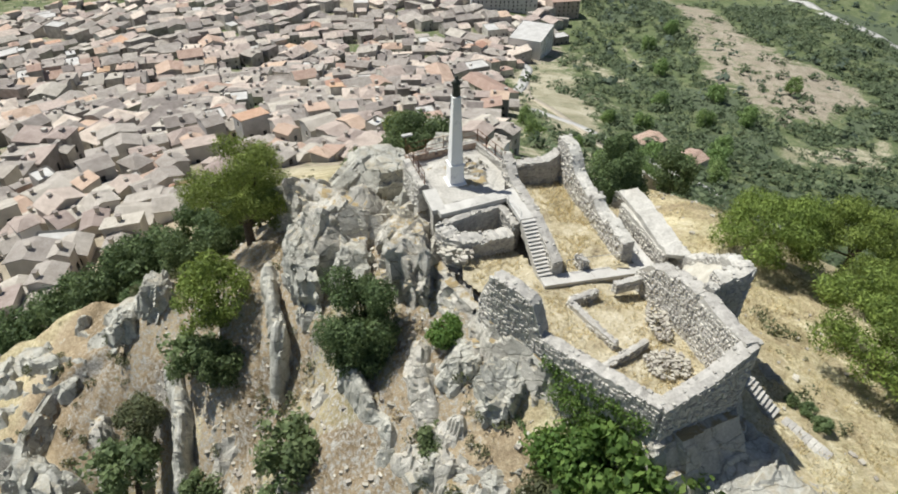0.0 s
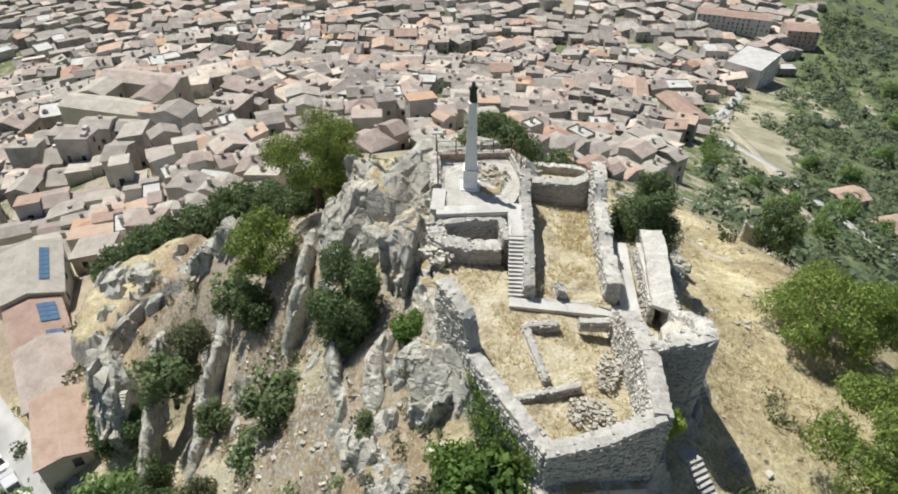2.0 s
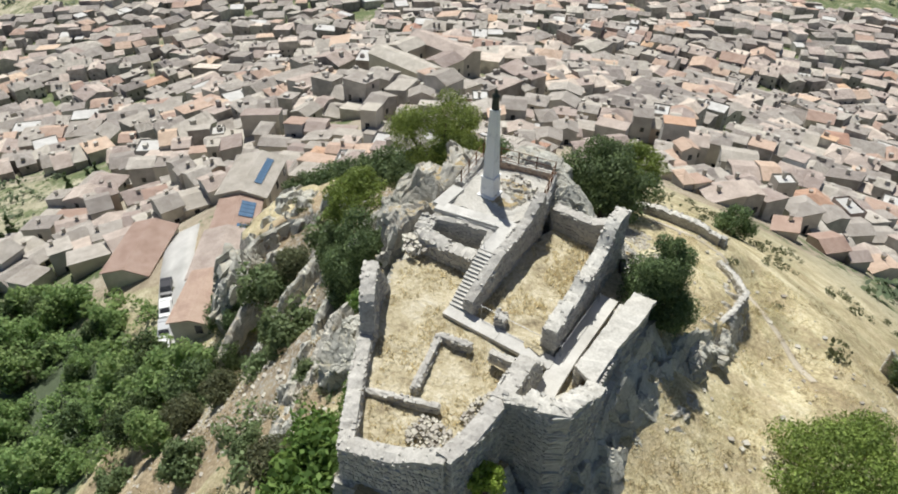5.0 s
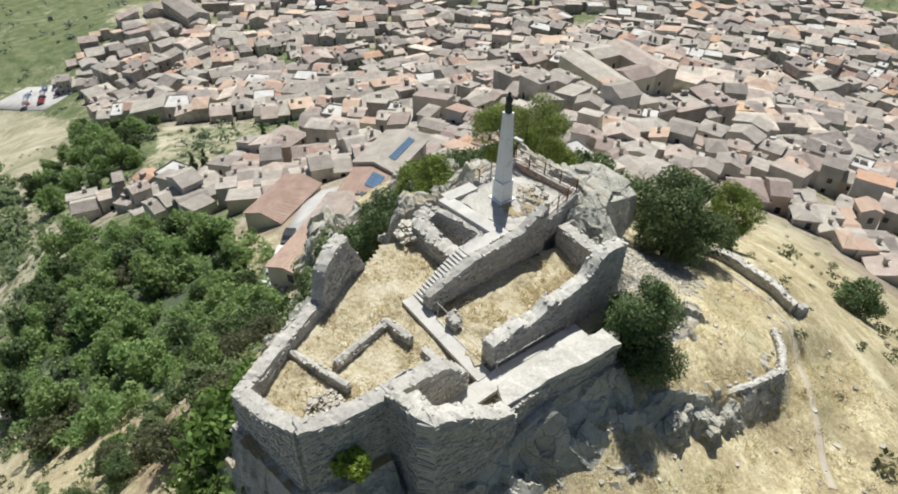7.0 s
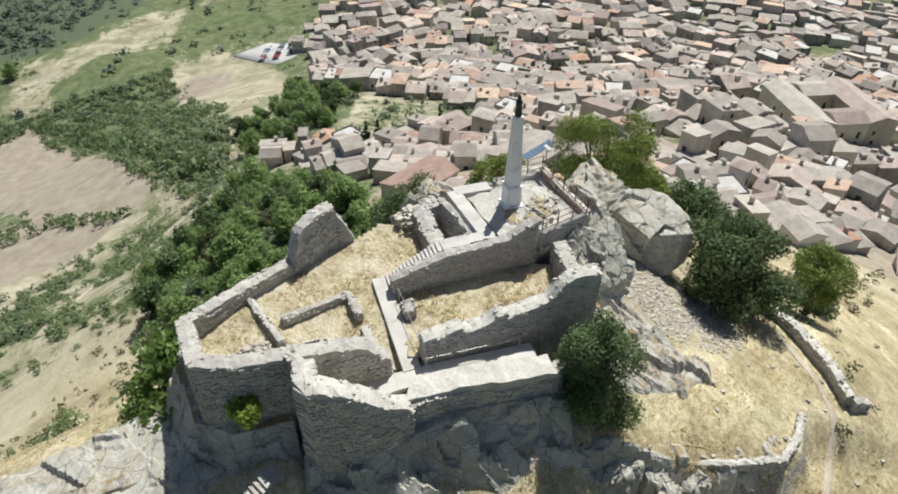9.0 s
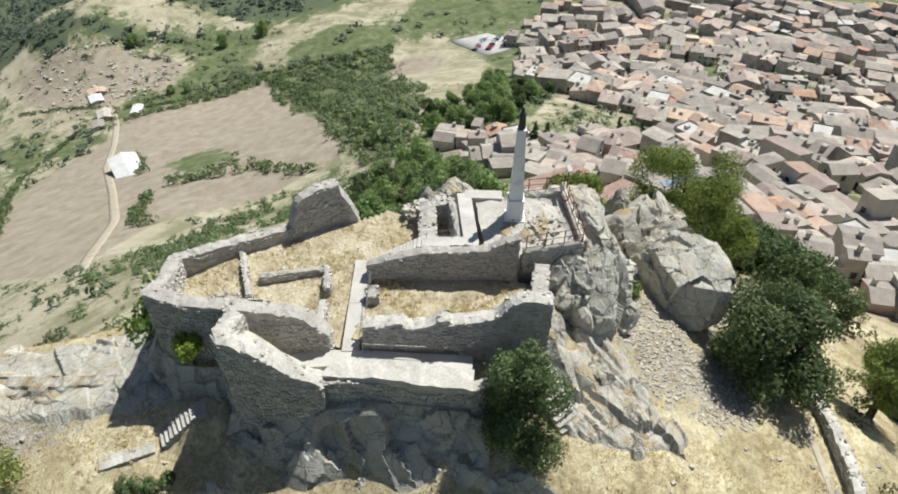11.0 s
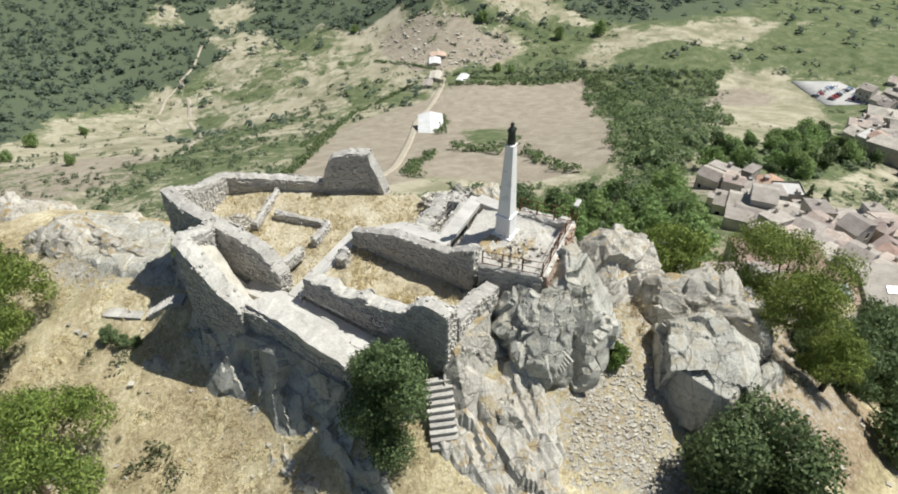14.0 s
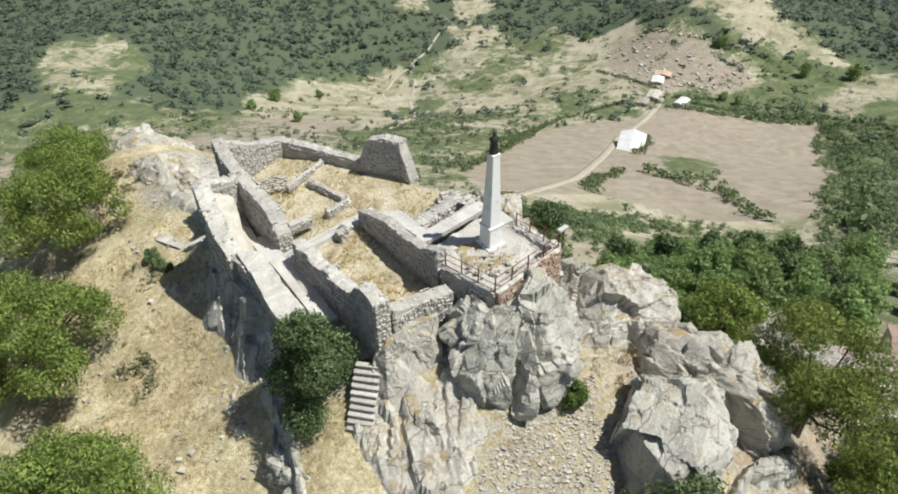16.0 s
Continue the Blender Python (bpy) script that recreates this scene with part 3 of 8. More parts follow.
def ground_cover(x, y, z, slope):
    """Weights of green, rock and soil at places; what is left is dry grass."""
    r = np.hypot(x - 8, y - 38)
    rock = 0.8 * smooth(1.3, 2.2, slope) * smooth(90, 50, r)
    d = inside_out(x, y, CASTLE)
    rock = np.maximum(rock, smooth(3.0, 0.5, d) * 0.62)
    rock = np.maximum(rock, 0.62 * smooth(7, 3, np.hypot(x - 18.5, (y - 14) * 0.7)))
    rock = np.maximum(rock, 0.5 * smooth(9, 4, np.hypot(x - 0.8, y - 51)))
    rock = np.maximum(rock, 0.47 * smooth(30, 18, np.hypot(x + 15, y - 38)))
    green = 0.42 + 0.6 * fbm(x / 85, y / 85, 4, 40) + 0.12 * fbm(x / 22, y / 22, 3, 44)
    green = green * smooth(40, 95, r) + smooth(40, 18, r) * (-0.6) + 0.1
    wood = smooth(8, -8, inside_out(x, y, WOOD))
    green = np.maximum(green, wood)
    forest = smooth(250, 420, -y) * smooth(-220, -40, x)
    east = smooth(28, 80, x - 0.12 * (y - 150)) * smooth(60, 140, y)
    green = green - 0.26 * smooth(200, 90, r) * (1 - wood)
    green = green + 0.5 * forest + 0.75 * east + 0.16 * smooth(560, 800, r)
    west = smooth(-250, -360, x) * smooth(10, -60, y)
    green = green + 0.4 * west
    field = smooth(5, -5, inside_out(x, y, FIELD))
    green = green * (1 - field)
    green = np.maximum(green, 0.75 * smooth(4, -4, inside_out(x, y, GREEN_PLOT)))
    green = np.maximum(green, 0.8 * smooth(10, -8, inside_out(x, y, CROFT)))
    green = np.maximum(green, smooth(-165, -140, x) * smooth(-50, -65, x) * smooth(-90, -75, y) * smooth(-8, -20, y) * (1 - field) * (0.42 + 0.6 * fbm(x / 13, y / 13, 3, 98)))
    green = np.maximum(green, 0.9 * smooth(8, -8, inside_out(x, y, GULLY)))
    green = green * (1 - 0.85 * smooth(8, -8, inside_out(x, y, DRY_HILL)))
    bare = smooth(14, -10, inside_out(x, y, BARE_HILL) + 14 * fbm(x / 30, y / 30, 3, 66))
    for ring in (DRY_FIELD, BARE_STRIP, LOW_BARE, BARE_BAND):
        bare = np.maximum(bare, smooth(5, -5, inside_out(x, y, ring) + 5 * fbm(x / 12, y / 12, 3, 67)))
    hill = smooth(14, -8, inside_out(x, y, SCRUB_HILL) + 10 * fbm(x / 20, y / 20, 3, 70))
    green = green * (1 - hill) + hill * (0.58 + 0.75 * fbm(x / 26, y / 26, 4, 72))
    for ring in (TAN, RUIN_HILL, DRY_SLOPE, FAR_DRY, PALE_RIDGE, PASTURE, HIGH_PASTURE, TOP_PASTURE, BARE_PATCH, MOUND_PATCH, PALE_SLOPE):
        bare = np.maximum(bare, smooth(9, -6, inside_out(x, y, ring) + 17 * fbm(x / 24, y / 24, 4, 68)))
    green = green * (1 - 0.75 * bare)
    green = np.where(inside_out(x, y, FARM_LAND) < 0, 0.5 + 0.5 * fbm(x / 25, y / 9, 2, 69), green)
    soil = np.maximum(0.95 * field, smooth(6, -2, inside_out(x, y, TOWN)) * 0.9)
    soil = np.maximum(soil, 0.7 * smooth(8, -6, inside_out(x, y, RUIN_HILL)))
    soil = np.maximum(soil, 0.8 * smooth(14, -10, inside_out(x, y, BARE_HILL) + 14 * fbm(x / 30, y / 30, 3, 66)))
    soil = np.maximum(soil, 0.8 * smooth(0.1, 0.5, fbm(x / 130, y / 130, 3, 71)) * smooth(150, 300, r) * smooth(40, -40, y) * (1 - 0.7 * forest))
    soil = np.maximum(soil, 0.9 * smooth(-0.3, 0.1, fbm(x / 8, y / 8, 3, 61)) * smooth(6, -3, x - 0.3 * (34 - y)) * smooth(60, 40, r))
    deep = np.maximum(0.8 * forest, 0.8 * smooth(450, 560, r) * smooth(-120, -260, y)) + 0.25 * fbm(x / 40, y / 40, 3, 31)
    deep = np.maximum(deep, 0.35 * west * smooth(-0.05, 0.3, fbm(x / 45, y / 45, 3, 34)))
    deep = np.maximum(deep, 0.75 * east * smooth(-0.25, 0.2, fbm(x / 34, y / 34, 3, 32)))
    deep = deep * (1 - bare) * (1 - field) * (1 - 0.8 * hill) * (1 - smooth(8, -8, inside_out(x, y, FARM_LAND))) * smooth(90, 140, r)
    deep = np.maximum(deep, 0.7 * wood)
    return np.clip(np.stack([np.clip(green, 0, 1) * (1 - 0.9 * rock), rock, soil, deep], -1), 0, 1)


def spread(lo, hi, step, reach, growth):
    """Grid lines: even between lo and hi, then wider and wider to the horizon."""
    mid = np.arange(lo, hi + step / 2, step)
    out, s, v = [], step, hi
    while v < reach:
        s *= growth
        v += min(s, 260)
        out.append(v)
    out = np.array(out)
    return np.concatenate([(lo - (out - hi))[::-1], mid, out])


def build_ground():
    xs, ys = spread(-34, 34, 0.42, 4200, 1.055), spread(8, 72, 0.42, 4200, 1.055)
    gx, gy = np.meshgrid(xs, ys, indexing="ij")
    z = ground_height(gx, gy)
    dx, dy = np.gradient(z, xs, axis=0), np.gradient(z, ys, axis=1)
    cover = ground_cover(gx, gy, z, np.hypot(dx, dy))
    n, m = len(xs), len(ys)
    idx = np.arange(n * m).reshape(n, m)
    faces = np.stack([idx[:-1, :-1], idx[1:, :-1], idx[1:, 1:], idx[:-1, 1:]], -1).reshape(-1, 4)
    ob = mesh_object("ground", np.stack([gx, gy, z], -1).reshape(-1, 3), faces, GROUND, smooth_shade=True)
    layer = ob.data.color_attributes.new("cover", "FLOAT_COLOR", "POINT")
    layer.data.foreach_set("color", cover.reshape(-1, 4).astype(np.float32).ravel())
    # 0 at the castle, 1 far off: fades straw to its haze-greyed tone, drops near litter.
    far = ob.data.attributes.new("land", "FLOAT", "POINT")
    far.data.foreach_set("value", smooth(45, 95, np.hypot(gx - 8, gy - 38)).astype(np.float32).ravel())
    return tagged(ob, "dry grassy hilltop with bare limestone, scrub and stubble fields", "ground", kind="structure")


build_ground()


# ---- the ruined castle ----
PIECES = []  # stones laid last: (parent, path sampler, thickness)


def along(pts, s):
    """Place, heading, base and top on a wall's centre line at a length s."""
    for (x0, y0, b0, t0), (x1, y1, b1, t1) in zip(pts, pts[1:]):
        run = math.hypot(x1 - x0, y1 - y0)
        if s <= run or (x1, y1) == pts[-1][:2]:
            k = min(max(s / run, 0), 1)
            return x0 + k * (x1 - x0), y0 + k * (y1 - y0), (x1 - x0) / run, (y1 - y0) / run, b0 + k * (b1 - b0), t0 + k * (t1 - t0)
        s -= run


def wall_length(pts):
    return sum(math.hypot(b[0] - a[0], b[1] - a[1]) for a, b in zip(pts, pts[1:]))


def ruin_wall(label, pts, thick, ragged=0.12, seed=0, caps=True, facing=True, course=0.165):
    """A rubble wall: mortar core with a broken top, facing stones on both sides, loose coping."""
    rng = random.Random(seed)
    root = empty("castle_wall", (pts[0][0], pts[0][1], pts[0][2]))
    ox, oy, oz = root.location
    tagged(root, label, "ruined wall", "castle walls")
    length = wall_length(pts)
    n = max(3, int(length / 0.3))
    verts, faces = [], []
    for i in range(n + 1):
        s = length * i / n
        x, y, ux, uy, b, t = along(pts, s)
        h0, h1 = t + rng.uniform(-ragged, ragged * 0.6), t + rng.uniform(-ragged, ragged * 0.6)
        w = thick / 2 - 0.05
        e = rng.uniform(-0.02, 0.02)
        for side, z in ((-1, b), (-1, h0), (0, max(h0, h1) + 0.03), (1, h1), (1, b)):
            verts.append((x - uy * w * side + ux * e - ox, y + ux * w * side + uy * e - oy, z - oz))
    for i in range(n):
        a, c = 5 * i, 5 * (i + 1)
        faces += [(a + k, a + k + 1, c + k + 1, c + k) for k in range(4)]
    faces += [(4, 3, 2, 1, 0), tuple(5 * n + k for k in range(5))]
    core = mesh_object("core", verts, [f[::-1] for f in faces], [MORTAR, CAP], root)
    for k, poly in enumerate(core.data.polygons):
        poly.material_index = 1 if k < 4 * n and k % 4 in (1, 2) else 0
    if facing:
        V, F = [], []
        for side in (-1, 1):
            z0 = min(p[2] for p in pts)
            top = max(p[3] for p in pts)
            row = 0
            while z0 < top:
                hgt = course * rng.uniform(0.65, 1.35)
                s = rng.uniform(-0.3, 0)
                while s < length:
                    wdt = course * rng.uniform(0.9, 2.1)
                    a, b2 = max(s, 0) + 0.012, min(s + wdt, length) - 0.012
                    s += wdt
                    if b2 - a < 0.06:
                        continue
                    pa, pb = along(pts, a), along(pts, b2)
                    if z0 < min(pa[4], pb[4]) - 0.1 or z0 + hgt + 0.1 > min(pa[5], pb[5]) + 0.05 or rng.random() < 0.1:
                        continue
                    proud, ins = rng.uniform(-0.035, 0.05), 0.03
                    wave = 0.16 * math.sin(s * 0.9 + seed + row * 0.7) + 0.07 * math.sin(s * 2.3 + seed * 1.7)
                    zz = (z0 + wave + rng.uniform(-0.07, 0.03), z0 + wave + hgt + rng.uniform(-0.07, 0.06))
                    base = len(V)
                    for off, q in ((thick / 2 - 0.12, 0.0), (thick / 2 + proud, ins)):
                        for p, sgn in ((pa, 1), (pb, -1)):
                            for z, zs in ((zz[0], 1), (zz[1], -1)):
                                V.append((p[0] - p[3] * off * side + p[2] * q * sgn + rng.uniform(-0.012, 0.012) - ox,
                                          p[1] + p[2] * off * side + p[3] * q * sgn + rng.uniform(-0.012, 0.012) - oy, z + q * zs * 0.7 - oz))
                    b0 = base
                    quads = [(4, 6, 7, 5), (0, 2, 6, 4), (1, 5, 7, 3), (0, 4, 5, 1), (2, 3, 7, 6)]
                    F += [tuple(b0 + k for k in (q if side > 0 else q[::-1])) for q in quads]
                z0 += hgt
                row += 1
        for s, out in ((0.0, -1), (length, 1)):
            x, y, ux, uy, b, top = along(pts, s)
            z0 = b
            while z0 < top - 0.1:
                hgt, o = course * rng.uniform(0.7, 1.4), -thick / 2 + 0.02
                while o < thick / 2 - 0.1:
                    wdt = min(course * rng.uniform(0.9, 2.0), thick / 2 - o)
                    k, base = rng.uniform(0.0, 0.09), len(V)
                    for d, q in ((-0.1, 0.0), (k, 0.03)):
                        for c, cs in ((o + 0.01, 1), (o + wdt - 0.01, -1)):
                            for z, zs in ((z0, 1), (min(z0 + hgt - 0.015, top), -1)):
                                V.append((x + ux * out * d - uy * (c + q * cs) - ox, y + uy * out * d + ux * (c + q * cs) - oy, z + q * zs + rng.uniform(-0.02, 0.02) - oz))
                    quads = [(4, 6, 7, 5), (0, 2, 6, 4), (1, 5, 7, 3), (0, 4, 5, 1), (2, 3, 7, 6)]
                    F += [tuple(base + k for k in (q if out < 0 else q[::-1])) for q in quads]
                    o += wdt
                z0 += hgt
        ob = mesh_object("facing", V, F, MASONRY, root)
        tagged(ob, "coursed grey-brown rubble stones", kind="stuff")
    if caps:
        PIECES.append((root, pts, thick, seed))
    return root


def prism(name, label, category, ring, base, mat, group="", rough=0.0, seed=1, kind=""):
    """A solid with an uneven flat top: ring of (x, y, top)."""
    rng = random.Random(seed)
    cx, cy = sum(p[0] for p in ring) / len(ring), sum(p[1] for p in ring) / len(ring)
    dense = []
    for (x0, y0, z0), (x1, y1, z1) in zip(ring, ring[1:] + ring[:1]):
        k = max(1, int(math.hypot(x1 - x0, y1 - y0) / 0.5)) if rough else 1
        for i in range(k):
            f = i / k
            dense.append((x0 + f * (x1 - x0) + rng.uniform(-rough, rough) * 0.5, y0 + f * (y1 - y0) + rng.uniform(-rough, rough) * 0.5, z0 + f * (z1 - z0) + rng.uniform(-rough, rough)))
    bm = bmesh.new()
    low = [bm.verts.new((x - cx, y - cy, 0)) for x, y, _ in dense]
    high = [bm.verts.new((x - cx, y - cy, z - base)) for x, y, z in dense]
    n = len(dense)
    for i in range(n):
        bm.faces.new((low[i], low[(i + 1) % n], high[(i + 1) % n], high[i]))
    top = bm.faces.new(high)
    bm.faces.new(low[::-1])
    bmesh.ops.recalc_face_normals(bm, faces=bm.faces)
    if rough:
        bmesh.ops.triangulate(bm, faces=[top])
    me = bpy.data.meshes.new(name)
    bm.to_mesh(me)
    bm.free()
    me.materials.append(mat)
    ob = new(name, me)
    ob.location = (cx, cy, base)
    return tagged(ob, label, category, group, kind)


def court_level(x, y, ring, z, seed, slopes):
    return z + slopes[0] * (x - ring[0][0]) + slopes[1] * (y - ring[0][1]) + 0.16 * fbm(x / 2.2, y / 2.2, 4, seed) + 0.05 * fbm(x / 0.5, y / 0.5, 2, seed + 5)


def court_grass(label, ring, z, seed, slopes=(0.0, 0.0), density=9.0, tall=0.3):
    """Tufts of dry upright blades, thick in some patches and trodden away in others."""
    rng = np.random.RandomState(seed + 400)
    lo, hi = np.min(ring, axis=0), np.max(ring, axis=0)
    n = int(np.prod(hi - lo) * density)
    x, y = rng.uniform(lo[0], hi[0], n), rng.uniform(lo[1], hi[1], n)
    keep = (inside_out(x, y, ring) < -0.35) & (fbm(x / 1.6, y / 1.6, 3, seed + 50) + 0.25 > rng.uniform(0, 0.6, n))
    x, y = np.repeat(x[keep], 7), np.repeat(y[keep], 7)
    n = len(x)
    x, y = x + rng.normal(size=n) * 0.09, y + rng.normal(size=n) * 0.09
    h = court_level(x, y, ring, z, seed, slopes) - 0.02
    a, w, t = rng.uniform(0, math.tau, n), rng.uniform(0.02, 0.05, n), tall * rng.uniform(0.4, 1.2, n)
    dx, dy, lx, ly = np.cos(a) * w, np.sin(a) * w, rng.normal(size=n) * t * 0.5, rng.normal(size=n) * t * 0.5
    v = np.stack([np.stack([x - dx, y - dy, h], -1), np.stack([x + dx, y + dy, h], -1), np.stack([x + lx + dx * 0.4, y + ly + dy * 0.4, h + t], -1), np.stack([x + lx - dx * 0.4, y + ly - dy * 0.4, h + t], -1)], 1).reshape(-1, 3)
    ob = mesh_object("dry_grass", v, np.arange(n * 4).reshape(-1, 4), DRY_BLADES)
    return tagged(ob, label, "vegetation", kind="stuff")


def court_floor(label, ring, z, seed, slopes=(0.0, 0.0)):
    """A trodden court of dry grass, gently uneven, cut to its ring."""
    xs = np.arange(min(p[0] for p in ring) - 0.3, max(p[0] for p in ring) + 0.3, 0.28)
    ys = np.arange(min(p[1] for p in ring) - 0.3, max(p[1] for p in ring) + 0.3, 0.28)
    gx, gy = np.meshgrid(xs, ys, indexing="ij")
    d = inside_out(gx, gy, ring)
    h = court_level(gx, gy, ring, z, seed, slopes)
    n, m = gx.shape
    idx = np.arange(n * m).reshape(n, m)
    keep = (d[:-1, :-1] < 0.3) & (d[1:, 1:] < 0.3) & (d[1:, :-1] < 0.3) & (d[:-1, 1:] < 0.3)
    faces = np.stack([idx[:-1, :-1], idx[1:, :-1], idx[1:, 1:], idx[:-1, 1:]], -1)[keep]
    ob = mesh_object("court_floor", np.stack([gx, gy, h], -1).reshape(-1, 3), faces, STRAW, smooth_shade=True)
    return tagged(ob, label, "floor", kind="structure")


BASTION_COURT = ((10.5, 21.3), (14.8, 23.6), (13.6, 28.0), (11.9, 32.0), (11.6, 33.2), (6.2, 30.9), (4.9, 33.8), (3.9, 35.0), (1.0, 33.4), (1.2, 31.0), (2.9, 29.0), (5.2, 26.4))
INNER_COURT = ((6.6, 31.75), (11.6, 33.45), (8.4, 43.0), (4.6, 41.6))
court_floor("courtyard floor of trampled straw-coloured dry grass", BASTION_COURT, 12.46, 3, (-0.13, -0.07))
court_floor("sunken inner court of dry straw-coloured grass", INNER_COURT, 12.3, 13, (-0.06, 0.02))
court_floor("trodden earth of the narrow outer passage", ((12.0, 31.6), (14.6, 31.8), (14.4, 33.6), (12.6, 41.2), (8.7, 43.4), (11.2, 34.2)), 11.25, 17)
court_grass("golden tufts of dry grass across the courtyard", BASTION_COURT, 12.46, 3, (-0.13, -0.07), 14.0, 0.16)
court_grass("tall golden dry grass filling the sunken court", INNER_COURT, 12.3, 13, (-0.06, 0.02), 18.0, 0.26)

# outer bastion
ruin_wall("low western parapet wall with bleached rubble top", [(4.9, 26.2, 8.5, 13.5), (7.6, 23.6, 8.5, 13.6), (10.5, 21.05, 8.5, 13.75)], 0.85, 0.1, 11)
ruin_wall("high southern bastion wall of grey rubble, rising to its corner", [(10.3, 21.0, 8.0, 13.75), (12.7, 22.15, 7.6, 14.35), (15.0, 23.35, 7.4, 15.7)], 0.95, 0.1, 12)
ruin_wall("high eastern bastion wall with a bleached flat top", [(15.0, 23.2, 7.4, 15.75), (14.6, 25.2, 7.4, 15.2), (14.0, 27.6, 7.4, 15.2)], 0.95, 0.09, 13)
ruin_wall("inner gate wall sloping down to the walkway", [(14.0, 27.5, 10.8, 15.2), (13.3, 29.2, 10.8, 14.9), (12.5, 31.0, 10.8, 14.2), (12.1, 32.2, 10.8, 12.9)], 1.05, 0.12, 14)
ruin_wall("tall broken merlon of the western wall, shaped like a tooth", [(5.25, 26.0, 9.0, 13.7), (4.75, 26.45, 9.0, 15.5), (3.6, 27.4, 9.5, 15.95), (2.75, 28.2, 10, 15.85), (2.25, 29.3, 10, 13.3)], 0.9, 0.08, 15)
ruin_wall("toothed stone pier at the gate", [(14.15, 27.55, 9.5, 15.5), (15.0, 28.45, 9.5, 15.2)], 0.7, 0.2, 16)
# the gate tower, a solid broken wedge
ruin_wall("outer face of the broken gate tower", [(14.8, 28.35, 7.4, 15.5), (16.55, 28.75, 7.0, 15.9), (16.3, 30.6, 7.0, 15.2), (15.9, 32.1, 7.2, 13.9), (15.35, 33.4, 7.4, 13.0)], 1.15, 0.16, 17)
prism("rubble_fill", "rubble-strewn floor of the broken gate tower", "rubble", [(14.4, 28.3, 12.2), (16.4, 28.9, 12.4), (16.1, 30.6, 12.0), (15.6, 32.4, 11.7), (14.4, 32.6, 11.5), (13.8, 30.6, 11.6)], 7.6, GRAVEL, rough=0.14, seed=5)
prism("rubble_bank", "bank of mortared rubble leaning inside the gate tower", "rubble", [(14.75, 28.75, 14.5), (16.15, 29.1, 15.35), (15.95, 30.6, 14.8), (15.5, 32.1, 13.5), (15.0, 33.1, 12.5), (14.55, 32.5, 12.2), (14.6, 30.6, 13.4)], 9.0, GRAVEL, rough=0.13, seed=6)
# the broad eastern terrace wall
prism("terrace_wall_top", "broad bleached slab topping the eastern terrace wall", "wall", [(13.85, 33.4, 13.05), (15.3, 33.2, 13.1), (14.55, 36.4, 13.25), (13.95, 39.4, 13.2), (13.55, 40.9, 13.05), (12.2, 40.6, 12.95), (12.5, 39.4, 13.1), (13.1, 36.6, 13.15)], 12.75, CAP, rough=0.09, seed=8)
ruin_wall("eastern terrace wall of dark grey rubble over rock", [(15.2, 33.2, 8.0, 12.85), (14.2, 36.4, 8.2, 12.85), (13.55, 39.4, 8.2, 12.8), (13.0, 40.8, 8.4, 12.7), (12.3, 41.4, 8.6, 12.5)], 0.75, 0.03, 18, caps=False)
ruin_wall("inner face of the eastern terrace wall", [(13.9, 33.6, 10.8, 12.75), (13.2, 36.5, 10.8, 12.75), (12.3, 39.4, 10.8, 12.75)], 0.4, 0.03, 19, caps=False)
# inner court
ruin_wall("long inner wall with stepped broken crest", [(11.45, 33.9, 10.8, 13.5), (11.0, 35.3, 10.8, 13.75), (10.75, 36.1, 10.8, 13.95), (10.7, 36.2, 10.8, 13.45), (10.3, 37.5, 10.8, 13.75), (10.2, 37.9, 10.8, 14.2), (10.0, 38.5, 10.8, 14.25),
           (9.95, 38.6, 10.8, 13.9), (9.3, 40.8, 10.6, 14.4), (9.1, 41.4, 10.4, 15.3), (8.9, 42.1, 9.8, 15.85), (8.45, 43.6, 9.0, 15.75)], 0.95, 0.07, 20)
ruin_wall("northern cross wall of the inner court", [(4.2, 42.2, 10.5, 14.2), (6.2, 42.5, 10.2, 14.3), (7.2, 42.75, 10, 14.35), (8.0, 43.1, 9.8, 14.8)], 0.95, 0.06, 21)
ruin_wall("long retaining wall beside the stair", [(6.75, 32.05, 11.9, 13.45), (6.4, 33.2, 11.9, 13.9), (5.75, 35.3, 11.9, 14.6), (5.1, 37.4, 11.9, 14.75), (4.6, 39.0, 11.8, 14.9), (4.35, 39.8, 11.8, 15.5), (4.1, 40.7, 11.5, 15.85)], 0.75, 0.07, 22)
ruin_wall("broken stub of masonry in the inner court", [(8.2, 32.95, 12.0, 13.05), (8.75, 33.25, 12.0, 12.85)], 0.8, 0.15, 23)
# foundations in the bastion
ruin_wall("low foundation wall across the bastion", [(7.7, 23.8, 12.2, 12.95), (9.4, 25.1, 12.2, 12.8), (11.0, 26.3, 12.2, 12.7)], 0.45, 0.1, 24)
ruin_wall("low foundation wall of a vanished room", [(9.3, 26.0, 12.0, 12.75), (7.9, 28.3, 12.0, 12.75), (7.2, 29.5, 12.0, 12.8), (8.95, 30.35, 11.9, 12.75)], 0.45, 0.1, 25)
ruin_wall("short foundation wall beside the walkway", [(10.1, 30.75, 12.2, 12.95), (11.7, 31.3, 12.2, 12.95)], 0.55, 0.1, 26)
